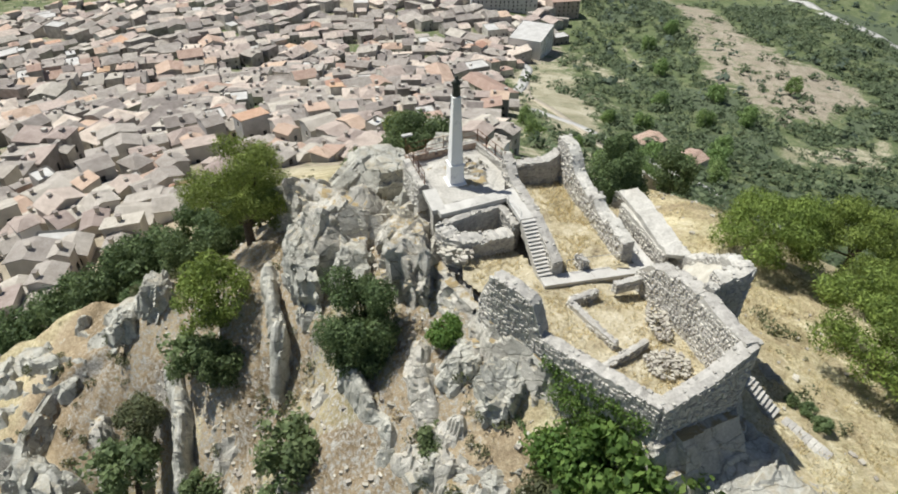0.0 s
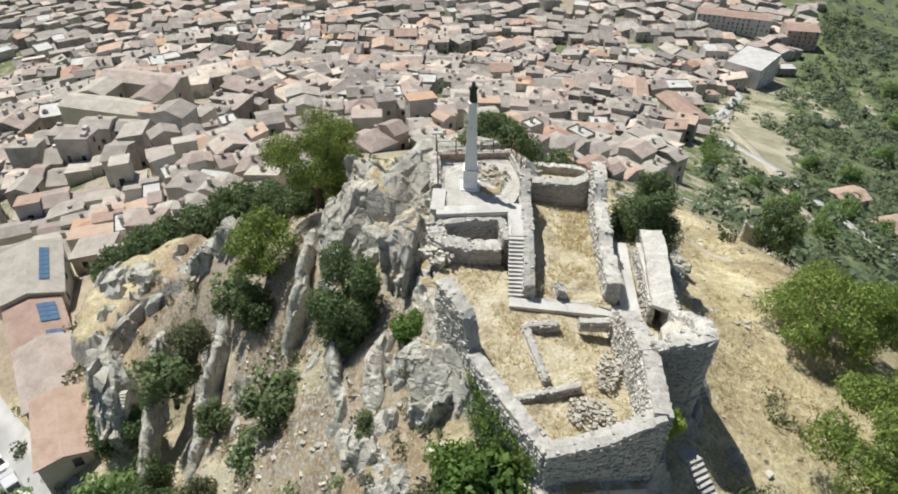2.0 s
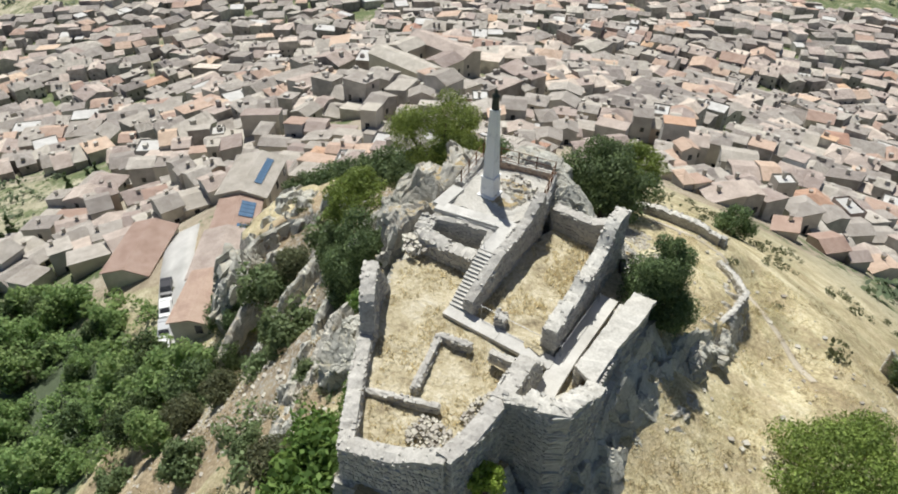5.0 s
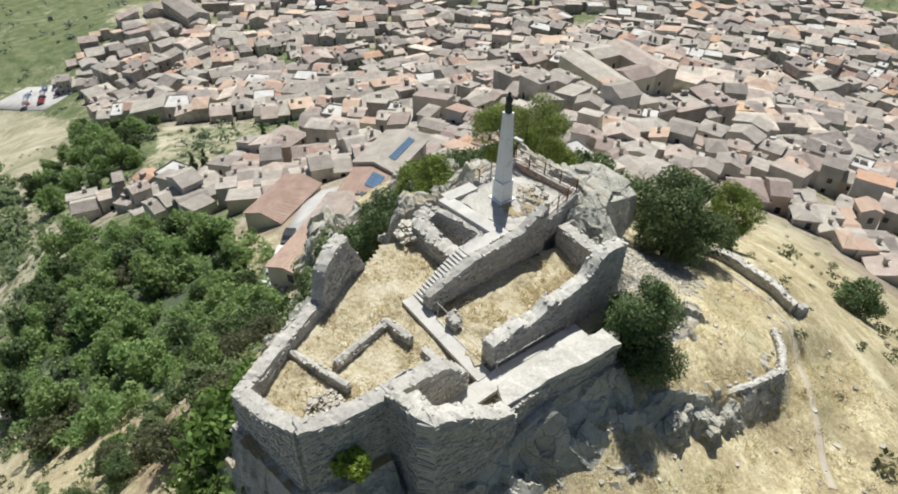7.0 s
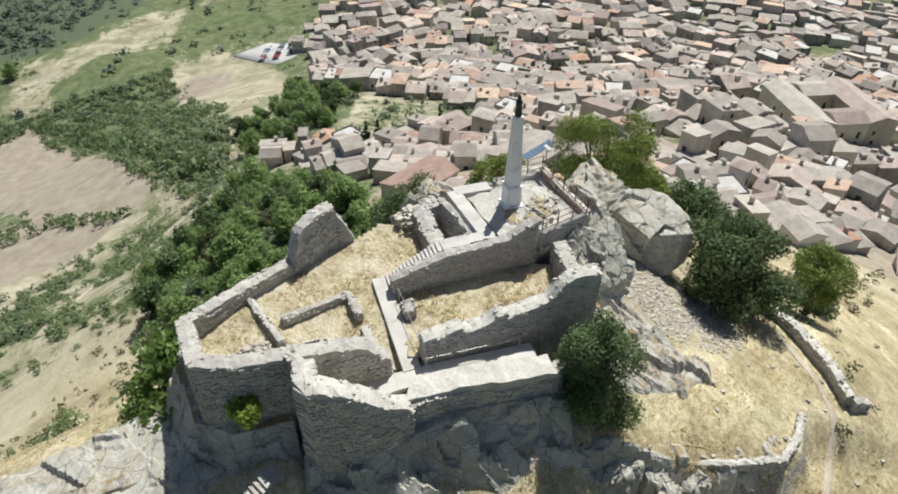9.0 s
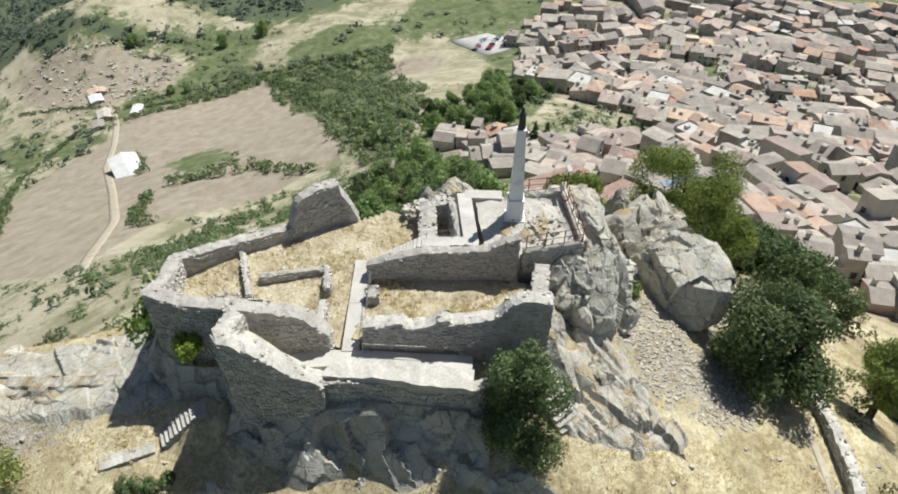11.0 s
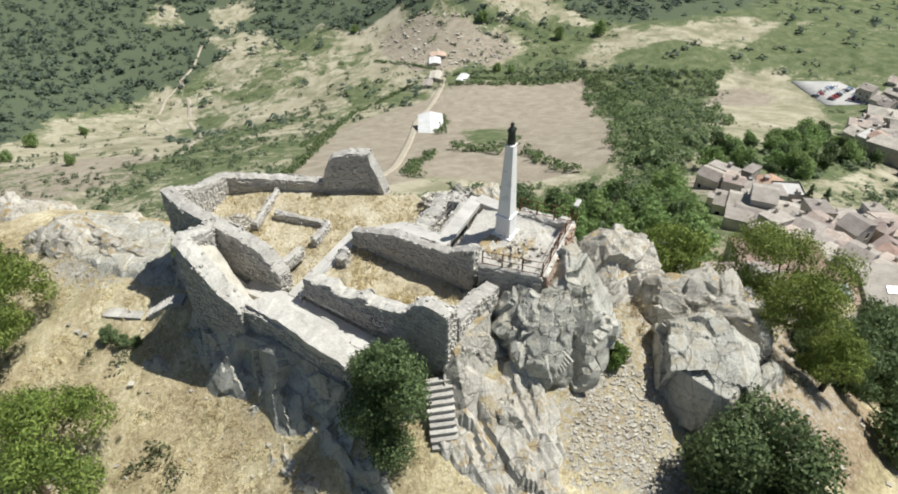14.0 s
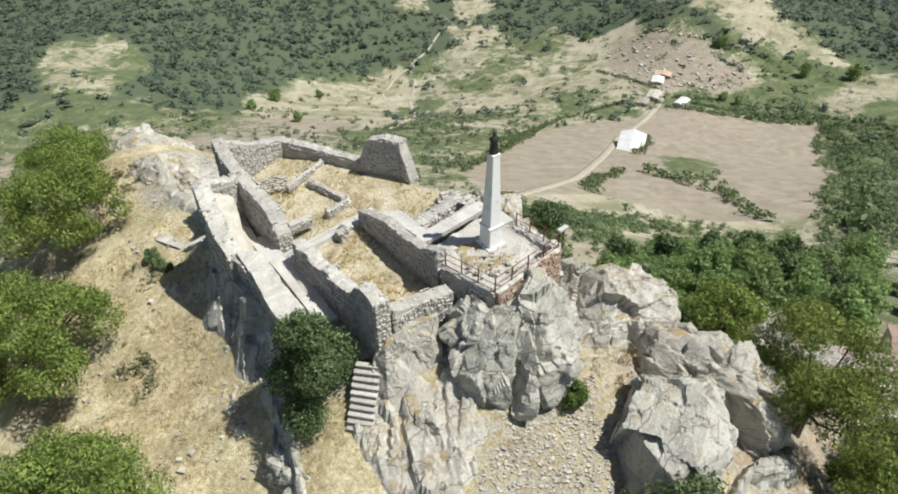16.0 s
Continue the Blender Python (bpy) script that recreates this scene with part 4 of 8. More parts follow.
# rock-cut pit beside the upper path
ruin_wall("rubble wall around the rock-cut pit", [(-0.15, 35.0, 12.0, 14.3), (1.7, 36.0, 12.0, 14.35), (3.5, 36.95, 12.0, 14.3), (4.45, 35.2, 12.0, 14.0)], 0.55, 0.07, 27)
ruin_wall("thick rubble bank south of the pit", [(-0.3, 34.9, 11.5, 14.3), (0.5, 33.6, 11.5, 14.1), (2.4, 34.3, 11.5, 13.7), (4.1, 35.0, 11.5, 13.6)], 1.15, 0.15, 28)
court_floor("shadowed earthen floor of the rock-cut pit", ((0.2, 34.8), (3.4, 36.6), (4.2, 35.2), (0.8, 34.0)), 12.3, 29)

# ---- paths and stairs ----


def strip(name, label, pts, width, thick, mat, category="path"):
    """A paved way of slabs, sloping from point to point, with thickness."""
    root = empty(name, pts[0])
    tagged(root, label, category, kind="structure")
    ox, oy, oz = pts[0]
    for (a, b) in zip(pts, pts[1:]):
        a, b = Vector(a), Vector(b)
        run = (b - a).length
        n = max(1, round(run / 3.4))
        side = Vector((-(b - a).y, (b - a).x, 0)).normalized() * width / 2
        for i in range(n):
            p, q = a.lerp(b, i / n + 0.0012), a.lerp(b, (i + 1) / n - 0.0012)
            bm = bmesh.new()
            vs = [bm.verts.new(Vector(c) - Vector((ox, oy, oz + d))) for d in (0, thick) for c in (p - side, q - side, q + side, p + side)]
            for f in ((0, 1, 2, 3), (7, 6, 5, 4), (0, 4, 5, 1), (1, 5, 6, 2), (2, 6, 7, 3), (3, 7, 4, 0)):
                bm.faces.new([vs[k] for k in f])
            bmesh.ops.recalc_face_normals(bm, faces=bm.faces)
            part("slab", bm, mat, root)
    return root


def stair(label, low, high, width, steps, mat=None):
    """A straight flight of separate stone steps from low to high."""
    a, b = Vector(low), Vector(high)
    root = empty("stair", low, 0)
    tagged(root, label, "stairs", kind="structure")
    d = (b - a)
    flat = Vector((d.x, d.y, 0))
    tread, rise, ang = flat.length / steps, d.z / steps, math.atan2(d.y, d.x)
    rng = random.Random(int(width * 100) + steps)
    for i in range(steps):
        bm = bmesh.new()
        add_box(bm, (tread + 0.05, width, rise * 0.42 + 0.03), (0, 0, -0.05), 0, 0.015)
        o = part("step", bm, mat or SLAB, root)
        o.matrix_local = Matrix.Translation(flat.normalized() * tread * (i + 0.5) + Vector((0, 0, rise * (i + 1) - 0.06))) @ Matrix.Rotation(ang + rng.uniform(-0.03, 0.03), 4, "Z") @ Matrix.Rotation(rng.uniform(-0.025, 0.025), 4, "X") @ Matrix.Scale(rng.uniform(0.93, 1.04), 4, (0, 1, 0))
        bm = bmesh.new()
        add_box(bm, (tread, width * 0.96, 0.6), (0, 0, -0.6), 0, 0.0)
        o = part("riser", bm, MORTAR, root)
        o.matrix_local = Matrix.Translation(flat.normalized() * tread * (i + 0.62) + Vector((0, 0, rise * (i + 1) - 0.1))) @ Matrix.Rotation(ang, 4, "Z")
    return root


strip("walkway", "pale concrete walkway crossing the bastion to the stair", [(5.75, 31.25, 12.62), (12.35, 33.4, 11.93)], 0.95, 0.25, SLAB)
strip("walkway", "long pale concrete walkway along the terrace wall", [(13.9, 30.2, 11.6), (13.1, 32.6, 11.86), (12.45, 34.6, 11.9), (10.95, 40.1, 11.9)], 1.15, 0.25, SLAB)
stair("straight flight of worn pale stone steps", (6.05, 31.75, 12.6), (5.1, 34.9, 14.6), 0.95, 15)
strip("walkway", "raised pale stone path along the retaining wall", [(5.05, 34.95, 14.62), (4.05, 38.2, 14.68)], 0.9, 0.3, SLAB)
strip("walkway", "raised pale stone path in front of the obelisk", [(4.3, 37.85, 14.66), (-0.55, 35.75, 14.62)], 0.9, 0.3, SLAB)
strip("walkway", "raised pale stone path turning towards the fence", [(-0.5, 35.85, 14.63), (-1.2, 38.2, 14.63)], 0.9, 0.3, SLAB)
stair("short flight of worn stone steps below the gate", (18.85, 24.72, 8.16), (17.35, 26.16, 9.58), 1.0, 8, CAP)
strip("landing", "small stone landing above the outer steps", [(17.35, 26.16, 9.58), (16.9, 26.6, 9.6)], 1.05, 0.35, CAP)
stair("lower flight of worn stone steps on the dry slope", (20.95, 22.15, 7.84), (19.15, 24.4, 8.18), 1.0, 9, CAP)
stair("rough stone steps below the inner wall", (10.9, 45.9, 8.5), (9.5, 43.6, 11.4), 1.5, 10, CAP)

# ---- the platform and the obelisk ----
prism("platform", "levelled rocky platform of pale stone", "platform", [(4.0, 40.7, 14.35), (2.15, 44.1, 14.45), (-2.75, 41.85, 14.5), (-1.15, 38.4, 14.45), (-0.9, 36.4, 14.4), (3.9, 38.5, 14.35)], 10.5, MORTAR, rough=0.1, seed=31, kind="structure")
curb = ruin_wall("reddish rubble retaining wall under the fence", [(2.15, 44.2, 12.6, 14.95), (-0.4, 43.0, 12.8, 15.0), (-2.85, 41.9, 12.6, 15.0)], 0.5, 0.05, 32)
for piece in curb.children:
    piece.data.materials[0] = RED_RUBBLE
ruin_wall("grey concrete-capped retaining wall under the fence", [(4.1, 41.0, 13.2, 14.9), (2.2, 44.1, 13.2, 14.9)], 0.45, 0.03, 33)
ruin_wall("broken rubble bank at the platform's western edge", [(-2.8, 41.7, 12.6, 14.9), (-2.2, 40.2, 12.6, 14.7), (-1.6, 38.6, 12.6, 14.6)], 0.8, 0.2, 34)


def obelisk(place, turn):
    root = empty("obelisk", place, turn)
    tagged(root, "tall whitewashed stone obelisk with dark weather stains", "monument")
    bm = bmesh.new()
    add_box(bm, (1.3, 1.3, 0.2), (0, 0, -0.1), 0, 0.02)
    part("plinth", bm, MARBLE, root)
    bm = bmesh.new()
    add_box(bm, (1.0, 1.0, 1.35), (0, 0, 0.1), 0, 0.03, 0.94)
    part("pedestal", bm, MARBLE, root)
    bm = bmesh.new()
    add_box(bm, (1.04, 1.04, 0.1), (0, 0, 1.43), 0, 0.02)
    part("cornice", bm, MARBLE, root)
    bm = bmesh.new()
    add_box(bm, (0.84, 0.84, 4.75), (0, 0, 1.52), 0, 0.02, 0.6)
    part("shaft", bm, MARBLE, root)
    bm = bmesh.new()
    add_box(bm, (0.56, 0.56, 0.1), (0, 0, 6.26), 0, 0.02)
    part("cap_slab", bm, MARBLE, root)
    return root


obelisk((0.55, 39.5, 14.42), radians(17))


def statue(place):
    """A weathered figure, kept as one plain draped shape."""
    rings = ((0.0, 0.26), (0.12, 0.27), (0.4, 0.24), (0.7, 0.22), (0.9, 0.25), (1.02, 0.16), (1.1, 0.1), (1.2, 0.13), (1.3, 0.09), (1.36, 0.02))
    verts, faces, k = [], [], 12
    for z, r in rings:
        verts += [(r * (1 + 0.1 * math.sin(3 * a * math.tau / k + z * 5)) * math.cos(a * math.tau / k) * (1.25 if 0.8 < z < 1 else 1), r * 0.85 * math.sin(a * math.tau / k), z) for a in range(k)]
    for i in range(len(rings) - 1):
        faces += [(i * k + j, i * k + (j + 1) % k, (i + 1) * k + (j + 1) % k, (i + 1) * k + j) for j in range(k)]
    faces += [tuple(range(k))[::-1], tuple((len(rings) - 1) * k + j for j in range(k))]
    ob = mesh_object("statue", verts, faces, BRONZE, smooth_shade=True)
    ob.location = place
    return tagged(ob, "small dark bronze statue standing on the obelisk", "statue")


statue((0.55, 39.5, 20.78))


def fence(label, pts, height, gap, rails, mat, post=0.035, bar=0.018):
    """Posts with rails between them."""
    root = empty("fence", pts[0])
    tagged(root, label, "fence")
    o = Vector(pts[0])
    for a, b in zip(pts, pts[1:]):
        a, b = Vector(a), Vector(b)
        n = max(1, round((b - a).length / gap))
        for i in range(n + (b == Vector(pts[-1]))):
            p = a.lerp(b, i / n) - o
            bm = bmesh.new()
            add_box(bm, (post * 2, post * 2, height), p - Vector((0, 0, 0.05)))
            part("post", bm, mat, root)
        for r in rails:
            bm = bmesh.new()
            add_tube(bm, a - o + Vector((0, 0, r)), b - o + Vector((0, 0, r)), bar, bar, 5)
            part("rail", bm, mat, root)
    return root


fence("rusty iron railing around the obelisk platform", [(4.0, 41.1, 14.85), (2.2, 44.1, 14.9), (-2.75, 41.9, 14.95), (-1.5, 38.7, 14.6)], 1.1, 1.25, (0.12, 0.55, 1.0), RUST, 0.03, 0.022)
fence("thin wire railing beside the walkway", [(7.4, 32.5, 12.3), (12.25, 34.15, 11.75), (10.75, 39.3, 11.7)], 1.0, 6, (0.95,), STEEL, 0.022, 0.02)
fence("thin wire railing beside the pit", [(1.5, 35.6, 14.3), (4.0, 36.7, 14.3), (4.7, 35.1, 14.2)], 0.9, 2.5, (0.5, 0.88), STEEL, 0.015, 0.01)


def lamp_post(place):
    """A thin post with a small white floodlight head."""
    root = empty("lamp_post", place)
    tagged(root, "thin metal post with a small white floodlight", "lamp")
    bm = bmesh.new()
    add_tube(bm, (0, 0, -0.4), (0, 0, 1.75), 0.04, 0.035, 8)
    part("pole", bm, RUST, root)
    bm = bmesh.new()
    add_box(bm, (0.75, 0.3, 0.12), (0.1, 0, 1.72), 0.4, 0.02)
    head = part("head", bm, WHITE_ROOF, root)
    bm = bmesh.new()
    add_box(bm, (0.5, 0.22, 0.02), (0.1, 0, 1.698), 0.4, 0.004)
    part("lens", bm, GLASS_DARK, head)
    return root


lamp_post((-2.9, 42.1, 14.75))


# ---- crags, fins and boulders ----
def noise3(p, seed):
    """Cheap smooth noise on an array of points."""
    return (fbm(p[:, 0] + 0.61 * p[:, 2] + seed * 3.1, p[:, 1] - 0.47 * p[:, 2] + seed * 1.7, 4, seed) + fbm(p[:, 2] * 1.1 + seed, p[:, 0] * 0.8 + p[:, 1] * 0.6, 4, seed + 3)) * 0.5


def facets(p, cell, seed, aniso=(1.0, 1.0, 1.0), slope=0.55):
    """Broken-rock relief: space falls into random cells, each with its own tilted plane."""
    rng = np.random.RandomState(seed)
    q = p * np.array(aniso)
    lo, hi = q.min(axis=0) - cell, q.max(axis=0) + cell
    count = int(min(420, max(12, np.prod((hi - lo) / cell) * 0.8)))
    c = rng.uniform(lo, hi, (count, 3))
    g = rng.normal(size=(count, 3)) * slope
    h = rng.uniform(-0.5, 0.5, count) * cell
    best = np.empty(len(q), int)
    for k in range(0, len(q), 4000):
        best[k:k + 4000] = ((q[k:k + 4000, None] - c[None]) ** 2).sum(-1).argmin(1)
    return h[best] + ((q - c[best]) * g[best]).sum(1)


def crag(label, place, size, turn=0.0, seed=1, mat=None, level=6, cuts=12, rough=1.0):
    """A limestone mass: a ball cut by planes, then broken into tilted facets and fissures."""
    rng = np.random.RandomState(seed)
    bm = bmesh.new()
    bmesh.ops.create_icosphere(bm, subdivisions=level, radius=1.0)
    n = np.array([v.co[:] for v in bm.verts])
    f = np.array([[v.index for v in face.verts] for face in bm.faces])
    bm.free()
    p = n * (1 + 0.3 * noise3(n * 1.3, seed))[:, None]
    for k in range(cuts):
        d = rng.normal(size=3)
        d[2] = abs(d[2]) * 0.7
        d /= np.linalg.norm(d)
        p -= np.outer(np.maximum(p @ d - rng.uniform(0.55, 0.9), 0) * 0.95, d)
    q = p * np.array(size)
    small = min(size)
    big, fine = max(0.9, small * 0.55), max(0.42, small * 0.2)
    push = 0.42 * facets(q, big, seed + 1, (1, 1, 0.5)) + 0.28 * facets(q, fine, seed + 2, (1.0, 1.0, 0.6)) + 0.1 * small * noise3(q * 1.1, seed + 9) + 0.05 * noise3(q * 4.0, seed + 4)
    lim = small * 0.4
    q += n * (np.clip(push, -lim, lim) * rough)[:, None]
    ob = mesh_object("rock", q, f, mat or ROCK)
    ob.location, ob.rotation_euler = place, (0, 0, turn)
    return tagged(ob, label, "rock", "crags")


def rock_skirt(label, line, seed, mat=None, step=0.16, depth=0.5, sink=0.7, cell=1.1):
    """A broken rock face: line of (x, y, top, outward x, outward y, reach, foot)."""
    P = np.array(line, float)
    seg = np.linalg.norm(np.diff(P[:, :2], axis=0), axis=1)
    cum = np.concatenate([[0], np.cumsum(seg)])
    u = np.arange(0, cum[-1] + step / 2, step)
    L = np.column_stack([np.interp(u, cum, P[:, k]) for k in range(P.shape[1])])
    o = L[:, 3:5] / np.linalg.norm(L[:, 3:5], axis=1)[:, None]
    m = int(max(14, (L[:, 2] - L[:, 6]).max() / step * 1.3))
    w = np.linspace(-0.12, 1.12, m)
    reach = L[:, 5][:, None] * np.clip(w, 0, 2)[None] ** 1.25
    gx = L[:, 0][:, None] + o[:, :1] * reach - o[:, :1] * (w[None] < 0) * 0.6
    gy = L[:, 1][:, None] + o[:, 1:] * reach - o[:, 1:] * (w[None] < 0) * 0.6
    z = L[:, 2][:, None] + (L[:, 6] - sink - L[:, 2])[:, None] * np.clip(w, 0, 2)[None]
    q = np.stack([gx, gy, z], -1).reshape(-1, 3)
    c = q.mean(axis=0)
    nrm = np.repeat(np.column_stack([o * 0.85, np.full(len(o), 0.5)]), m, axis=0)
    push = 0.55 * facets(q, cell * 1.8, seed, (1, 1, 0.6)) + 0.6 * facets(q, cell * 0.7, seed + 1, (1, 1, 0.7)) + 0.12 * noise3(q * 2.5, seed + 2)
    fade = np.clip(np.tile(np.minimum((w + 0.12) * 5, 1), len(u)), 0, 1)
    q = q + nrm * (0.8 * depth * np.tanh(push / 0.8) * fade)[:, None]
    idx = np.arange(len(u) * m).reshape(len(u), m)
    F = np.stack([idx[:-1, :-1], idx[:-1, 1:], idx[1:, 1:], idx[1:, :-1]], -1).reshape(-1, 4)
    ob = mesh_object("rock", q - c, F, mat or BARE_ROCK)
    ob.location = c
    return tagged(ob, label, "rock", "crags")


def fin(label, line, seed, width=0.6, height=1.6, mat=None):
    """A thin upright rib of rock along a line of (x, y, z)."""
    P = np.array(line, float)
    seg = np.linalg.norm(np.diff(P[:, :2], axis=0), axis=1)
    cum = np.concatenate([[0], np.cumsum(seg)])
    u = np.arange(0, cum[-1], 0.16)
    L = np.column_stack([np.interp(u, cum, P[:, k]) for k in range(3)])
    t = np.gradient(L[:, :2], axis=0)
    t /= np.linalg.norm(t, axis=1)[:, None]
    side = np.column_stack([-t[:, 1], t[:, 0]])
    k = np.linspace(-1, 1, 17)
    env = np.clip(np.minimum(u, cum[-1] - u) / 1.6, 0.05, 1) ** 0.6
    env = env * (0.8 + 0.45 * fbm(u / 2.4, u * 0 + seed, 4, seed))
    lean = 0.35 * fbm(u / 2.0, u * 0 + 7.7, 3, seed + 3)
    wide = width * (0.75 + 0.4 * fbm(u / 2.1, u * 0 + 3.3, 3, seed + 5))
    prof = 1 - np.abs(k) ** 1.5
    ox = np.sign(k)[None] * np.abs(k)[None] ** 0.75 * wide[:, None] + lean[:, None] * prof[None]
    oz = prof[None] * (height * env)[:, None] - 0.9 * np.abs(k)[None] ** 4
    q = np.stack([L[:, 0][:, None] + side[:, :1] * ox, L[:, 1][:, None] + side[:, 1:] * ox, L[:, 2][:, None] + oz], -1).reshape(-1, 3)
    n3 = np.stack([side[:, :1] * k[None], side[:, 1:] * k[None], np.tile(0.8 * prof, (len(u), 1))], -1).reshape(-1, 3)
    loc = np.stack([np.repeat(u * 0.4, 17), ox.ravel() * 1.2, oz.ravel() * 0.8], -1)
    push = 0.42 * facets(loc, 1.0, seed) + 0.3 * facets(loc * np.array((2.0, 1, 1)), 0.5, seed + 1) + 0.06 * noise3(q * 3, seed)
    q = q + n3 * np.clip(push, -0.3, 0.32)[:, None]
    c = q.mean(axis=0)
    idx = np.arange(len(u) * 17).reshape(len(u), 17)
    F = np.stack([idx[:-1, :-1], idx[1:, :-1], idx[1:, 1:], idx[:-1, 1:]], -1).reshape(-1, 4)
    ob = mesh_object("rock", q - c, F, mat or BARE_ROCK)
    ob.location = c
    return tagged(ob, label, "rock", "crags")


def outcrop(label, ring, seed, lift=0.3, cell=1.3, turn=0.5, mat=None, level=None, step=0.2, relief=1.0, strata=0.0):
    """Bedrock breaking through the turf over a ring of corners, split by slanting joints."""
    xs = np.arange(min(p[0] for p in ring) - 1.2, max(p[0] for p in ring) + 1.2, step)
    ys = np.arange(min(p[1] for p in ring) - 1.2, max(p[1] for p in ring) + 1.2, step)
    gx, gy = np.meshgrid(xs, ys, indexing="ij")
    d = inside_out(gx, gy, ring) + 0.9 * fbm(gx / 1.9, gy / 1.9, 4, seed)
    base = ground_height(gx, gy) if level is None else np.full_like(gx, level)
    c, s = math.cos(turn), math.sin(turn)
    u, w = gx * c + gy * s, -gx * s + gy * c
    q = np.stack([u, w * 2.2, base * 0.6], -1).reshape(-1, 3)
    push = 0.38 * facets(q, cell * 2.2, seed, slope=0.4) + 0.42 * facets(q, cell, seed + 1, slope=0.45) + 0.22 * facets(q, cell * 0.45, seed + 2)
    h = np.clip(push.reshape(gx.shape), -0.55, 0.75) * relief
    if strata:
        k = (w + 0.3 * fbm(gx / 3, gy / 3, 3, seed + 7)) / strata
        h += 0.3 * relief * (k - np.floor(k) - 0.5)
    h += 0.05 * fbm(gx / 0.35, gy / 0.35, 2, seed + 8)
    rise = smooth(0.4, -1.3, d)
    z = base - 0.55 + rise * (0.55 + lift) + h * smooth(0.3, -0.9, d)
    n, m = gx.shape
    idx = np.arange(n * m).reshape(n, m)
    near = d < 0.5
    keep = near[:-1, :-1] & near[1:, 1:] & near[1:, :-1] & near[:-1, 1:]
    F = np.stack([idx[:-1, :-1], idx[1:, :-1], idx[1:, 1:], idx[:-1, 1:]], -1)[keep]
    used, inv = np.unique(F, return_inverse=True)
    V = np.stack([gx, gy, z], -1).reshape(-1, 3)[used]
    mid = V.mean(axis=0)
    ob = mesh_object("rock", V - mid, inv.reshape(-1, 4), mat or ROCK)
    ob.location = mid
    return tagged(ob, label, "rock", "crags")


crag("huge pale limestone crag under the platform", (-0.4, 44.3, 9.9), (4.7, 3.3, 5.7), 0.45, 41, BARE_ROCK, rough=0.75)
crag("pale limestone shoulder below the railing", (2.3, 45.0, 11.0), (2.6, 2.2, 4.2), 0.2, 141, BARE_ROCK, 6, 9, 0.75)
crag("overhanging limestone block below the fence", (3.2, 43.7, 12.7), (2.1, 1.6, 2.1), 0.5, 42, BARE_ROCK, 5)
crag("great rounded limestone boulder on the scree", (-6.2, 50.4, 7.0), (4.6, 3.5, 4.0), 0.6, 43, BARE_ROCK, 6, 7, 0.45)
crag("long limestone outcrop beyond the boulder", (-11.6, 48.4, 5.2), (5.4, 2.7, 4.8), -0.7, 44, ROCK)
crag("pale limestone shelf with dry grass west of the obelisk", (-7.4, 42.0, 7.8), (5.0, 4.0, 3.9), 0.3, 45, ROCK, rough=0.8)
crag("grey upright limestone face above the gully", (-10.9, 40.2, 4.8), (2.0, 3.8, 5.2), 0.35, 46, BARE_ROCK)
crag("second upright limestone face above the gully", (-6.6, 38.2, 6.4), (1.9, 3.0, 4.6), 0.2, 47, BARE_ROCK)
crag("broken limestone bank below the pit", (-1.6, 34.8, 9.6), (2.2, 4.0, 4.6), 0.2, 48, ROCK)
crag("angular limestone block below the merlon", (0.9, 27.9, 8.6), (1.7, 1.6, 2.3), 0.4, 49, BARE_ROCK, 5)
crag("dark undercut limestone block under the parapet", (3.3, 25.6, 8.8), (2.6, 1.8, 2.7), -0.7, 50, BARE_ROCK, 5)
crag("broad pale limestone shelf below the parapet", (4.8, 22.2, 6.0), (3.4, 2.0, 2.1), -0.5, 51, BARE_ROCK, 5)
crag("tilted limestone slab below the parapet", (0.4, 23.2, 3.7), (3.4, 1.6, 2.0), -0.5, 52, BARE_ROCK, 5)
outcrop("broad limestone ridge top with dry grass", ((-27.0, 44.4), (-33.0, 43.8), (-38.4, 42.2), (-39.4, 36.6), (-42.5, 37.0), (-45.5, 43.0), (-50.0, 47.0), (-49.0, 51.5), (-42.0, 50.5), (-35.0, 49.0), (-28.0, 49.0)), 155, 0.45, 1.5, -0.45, BARE_ROCK, None, 0.22, 1.0)
rock_skirt("dark undercut rock face along the ridge", [(-25.0, 45.0, -0.6, 0.3, -1, 1.6, -6.0), (-28.0, 44.4, -4.8, 0.4, -1, 2.0, -10.4), (-33.0, 43.6, -9.0, 0.5, -1, 2.2, -15.0), (-37.4, 42.2, -11.4, 0.8, -0.8, 2.4, -16.5), (-38.8, 38.6, -13.0, 1, -0.3, 2.6, -18.0), (-39.2, 35.4, -15.0, 1, -0.4, 2.0, -20.0)], 156, BARE_ROCK, 0.22, 0.7)
crag("upright pale limestone block on the ridge edge", (-29.2, 44.4, -4.6), (1.5, 1.2, 2.2), 0.5, 157, BARE_ROCK, 5)
crag("pale tilted limestone block in the gully", (-38.6, 36.6, -16.0), (2.4, 1.8, 2.8), 0.7, 158, BARE_ROCK, 5)
crag("small pale limestone block on the ridge", (-32.4, 46.6, -8.4), (1.3, 1.0, 1.3), 0.2, 159, BARE_ROCK, 5)
crag("pale limestone knob at the ridge end", (-26.2, 45.6, -2.6), (2.2, 1.9, 3.2), 0.3, 56, BARE_ROCK, 5)
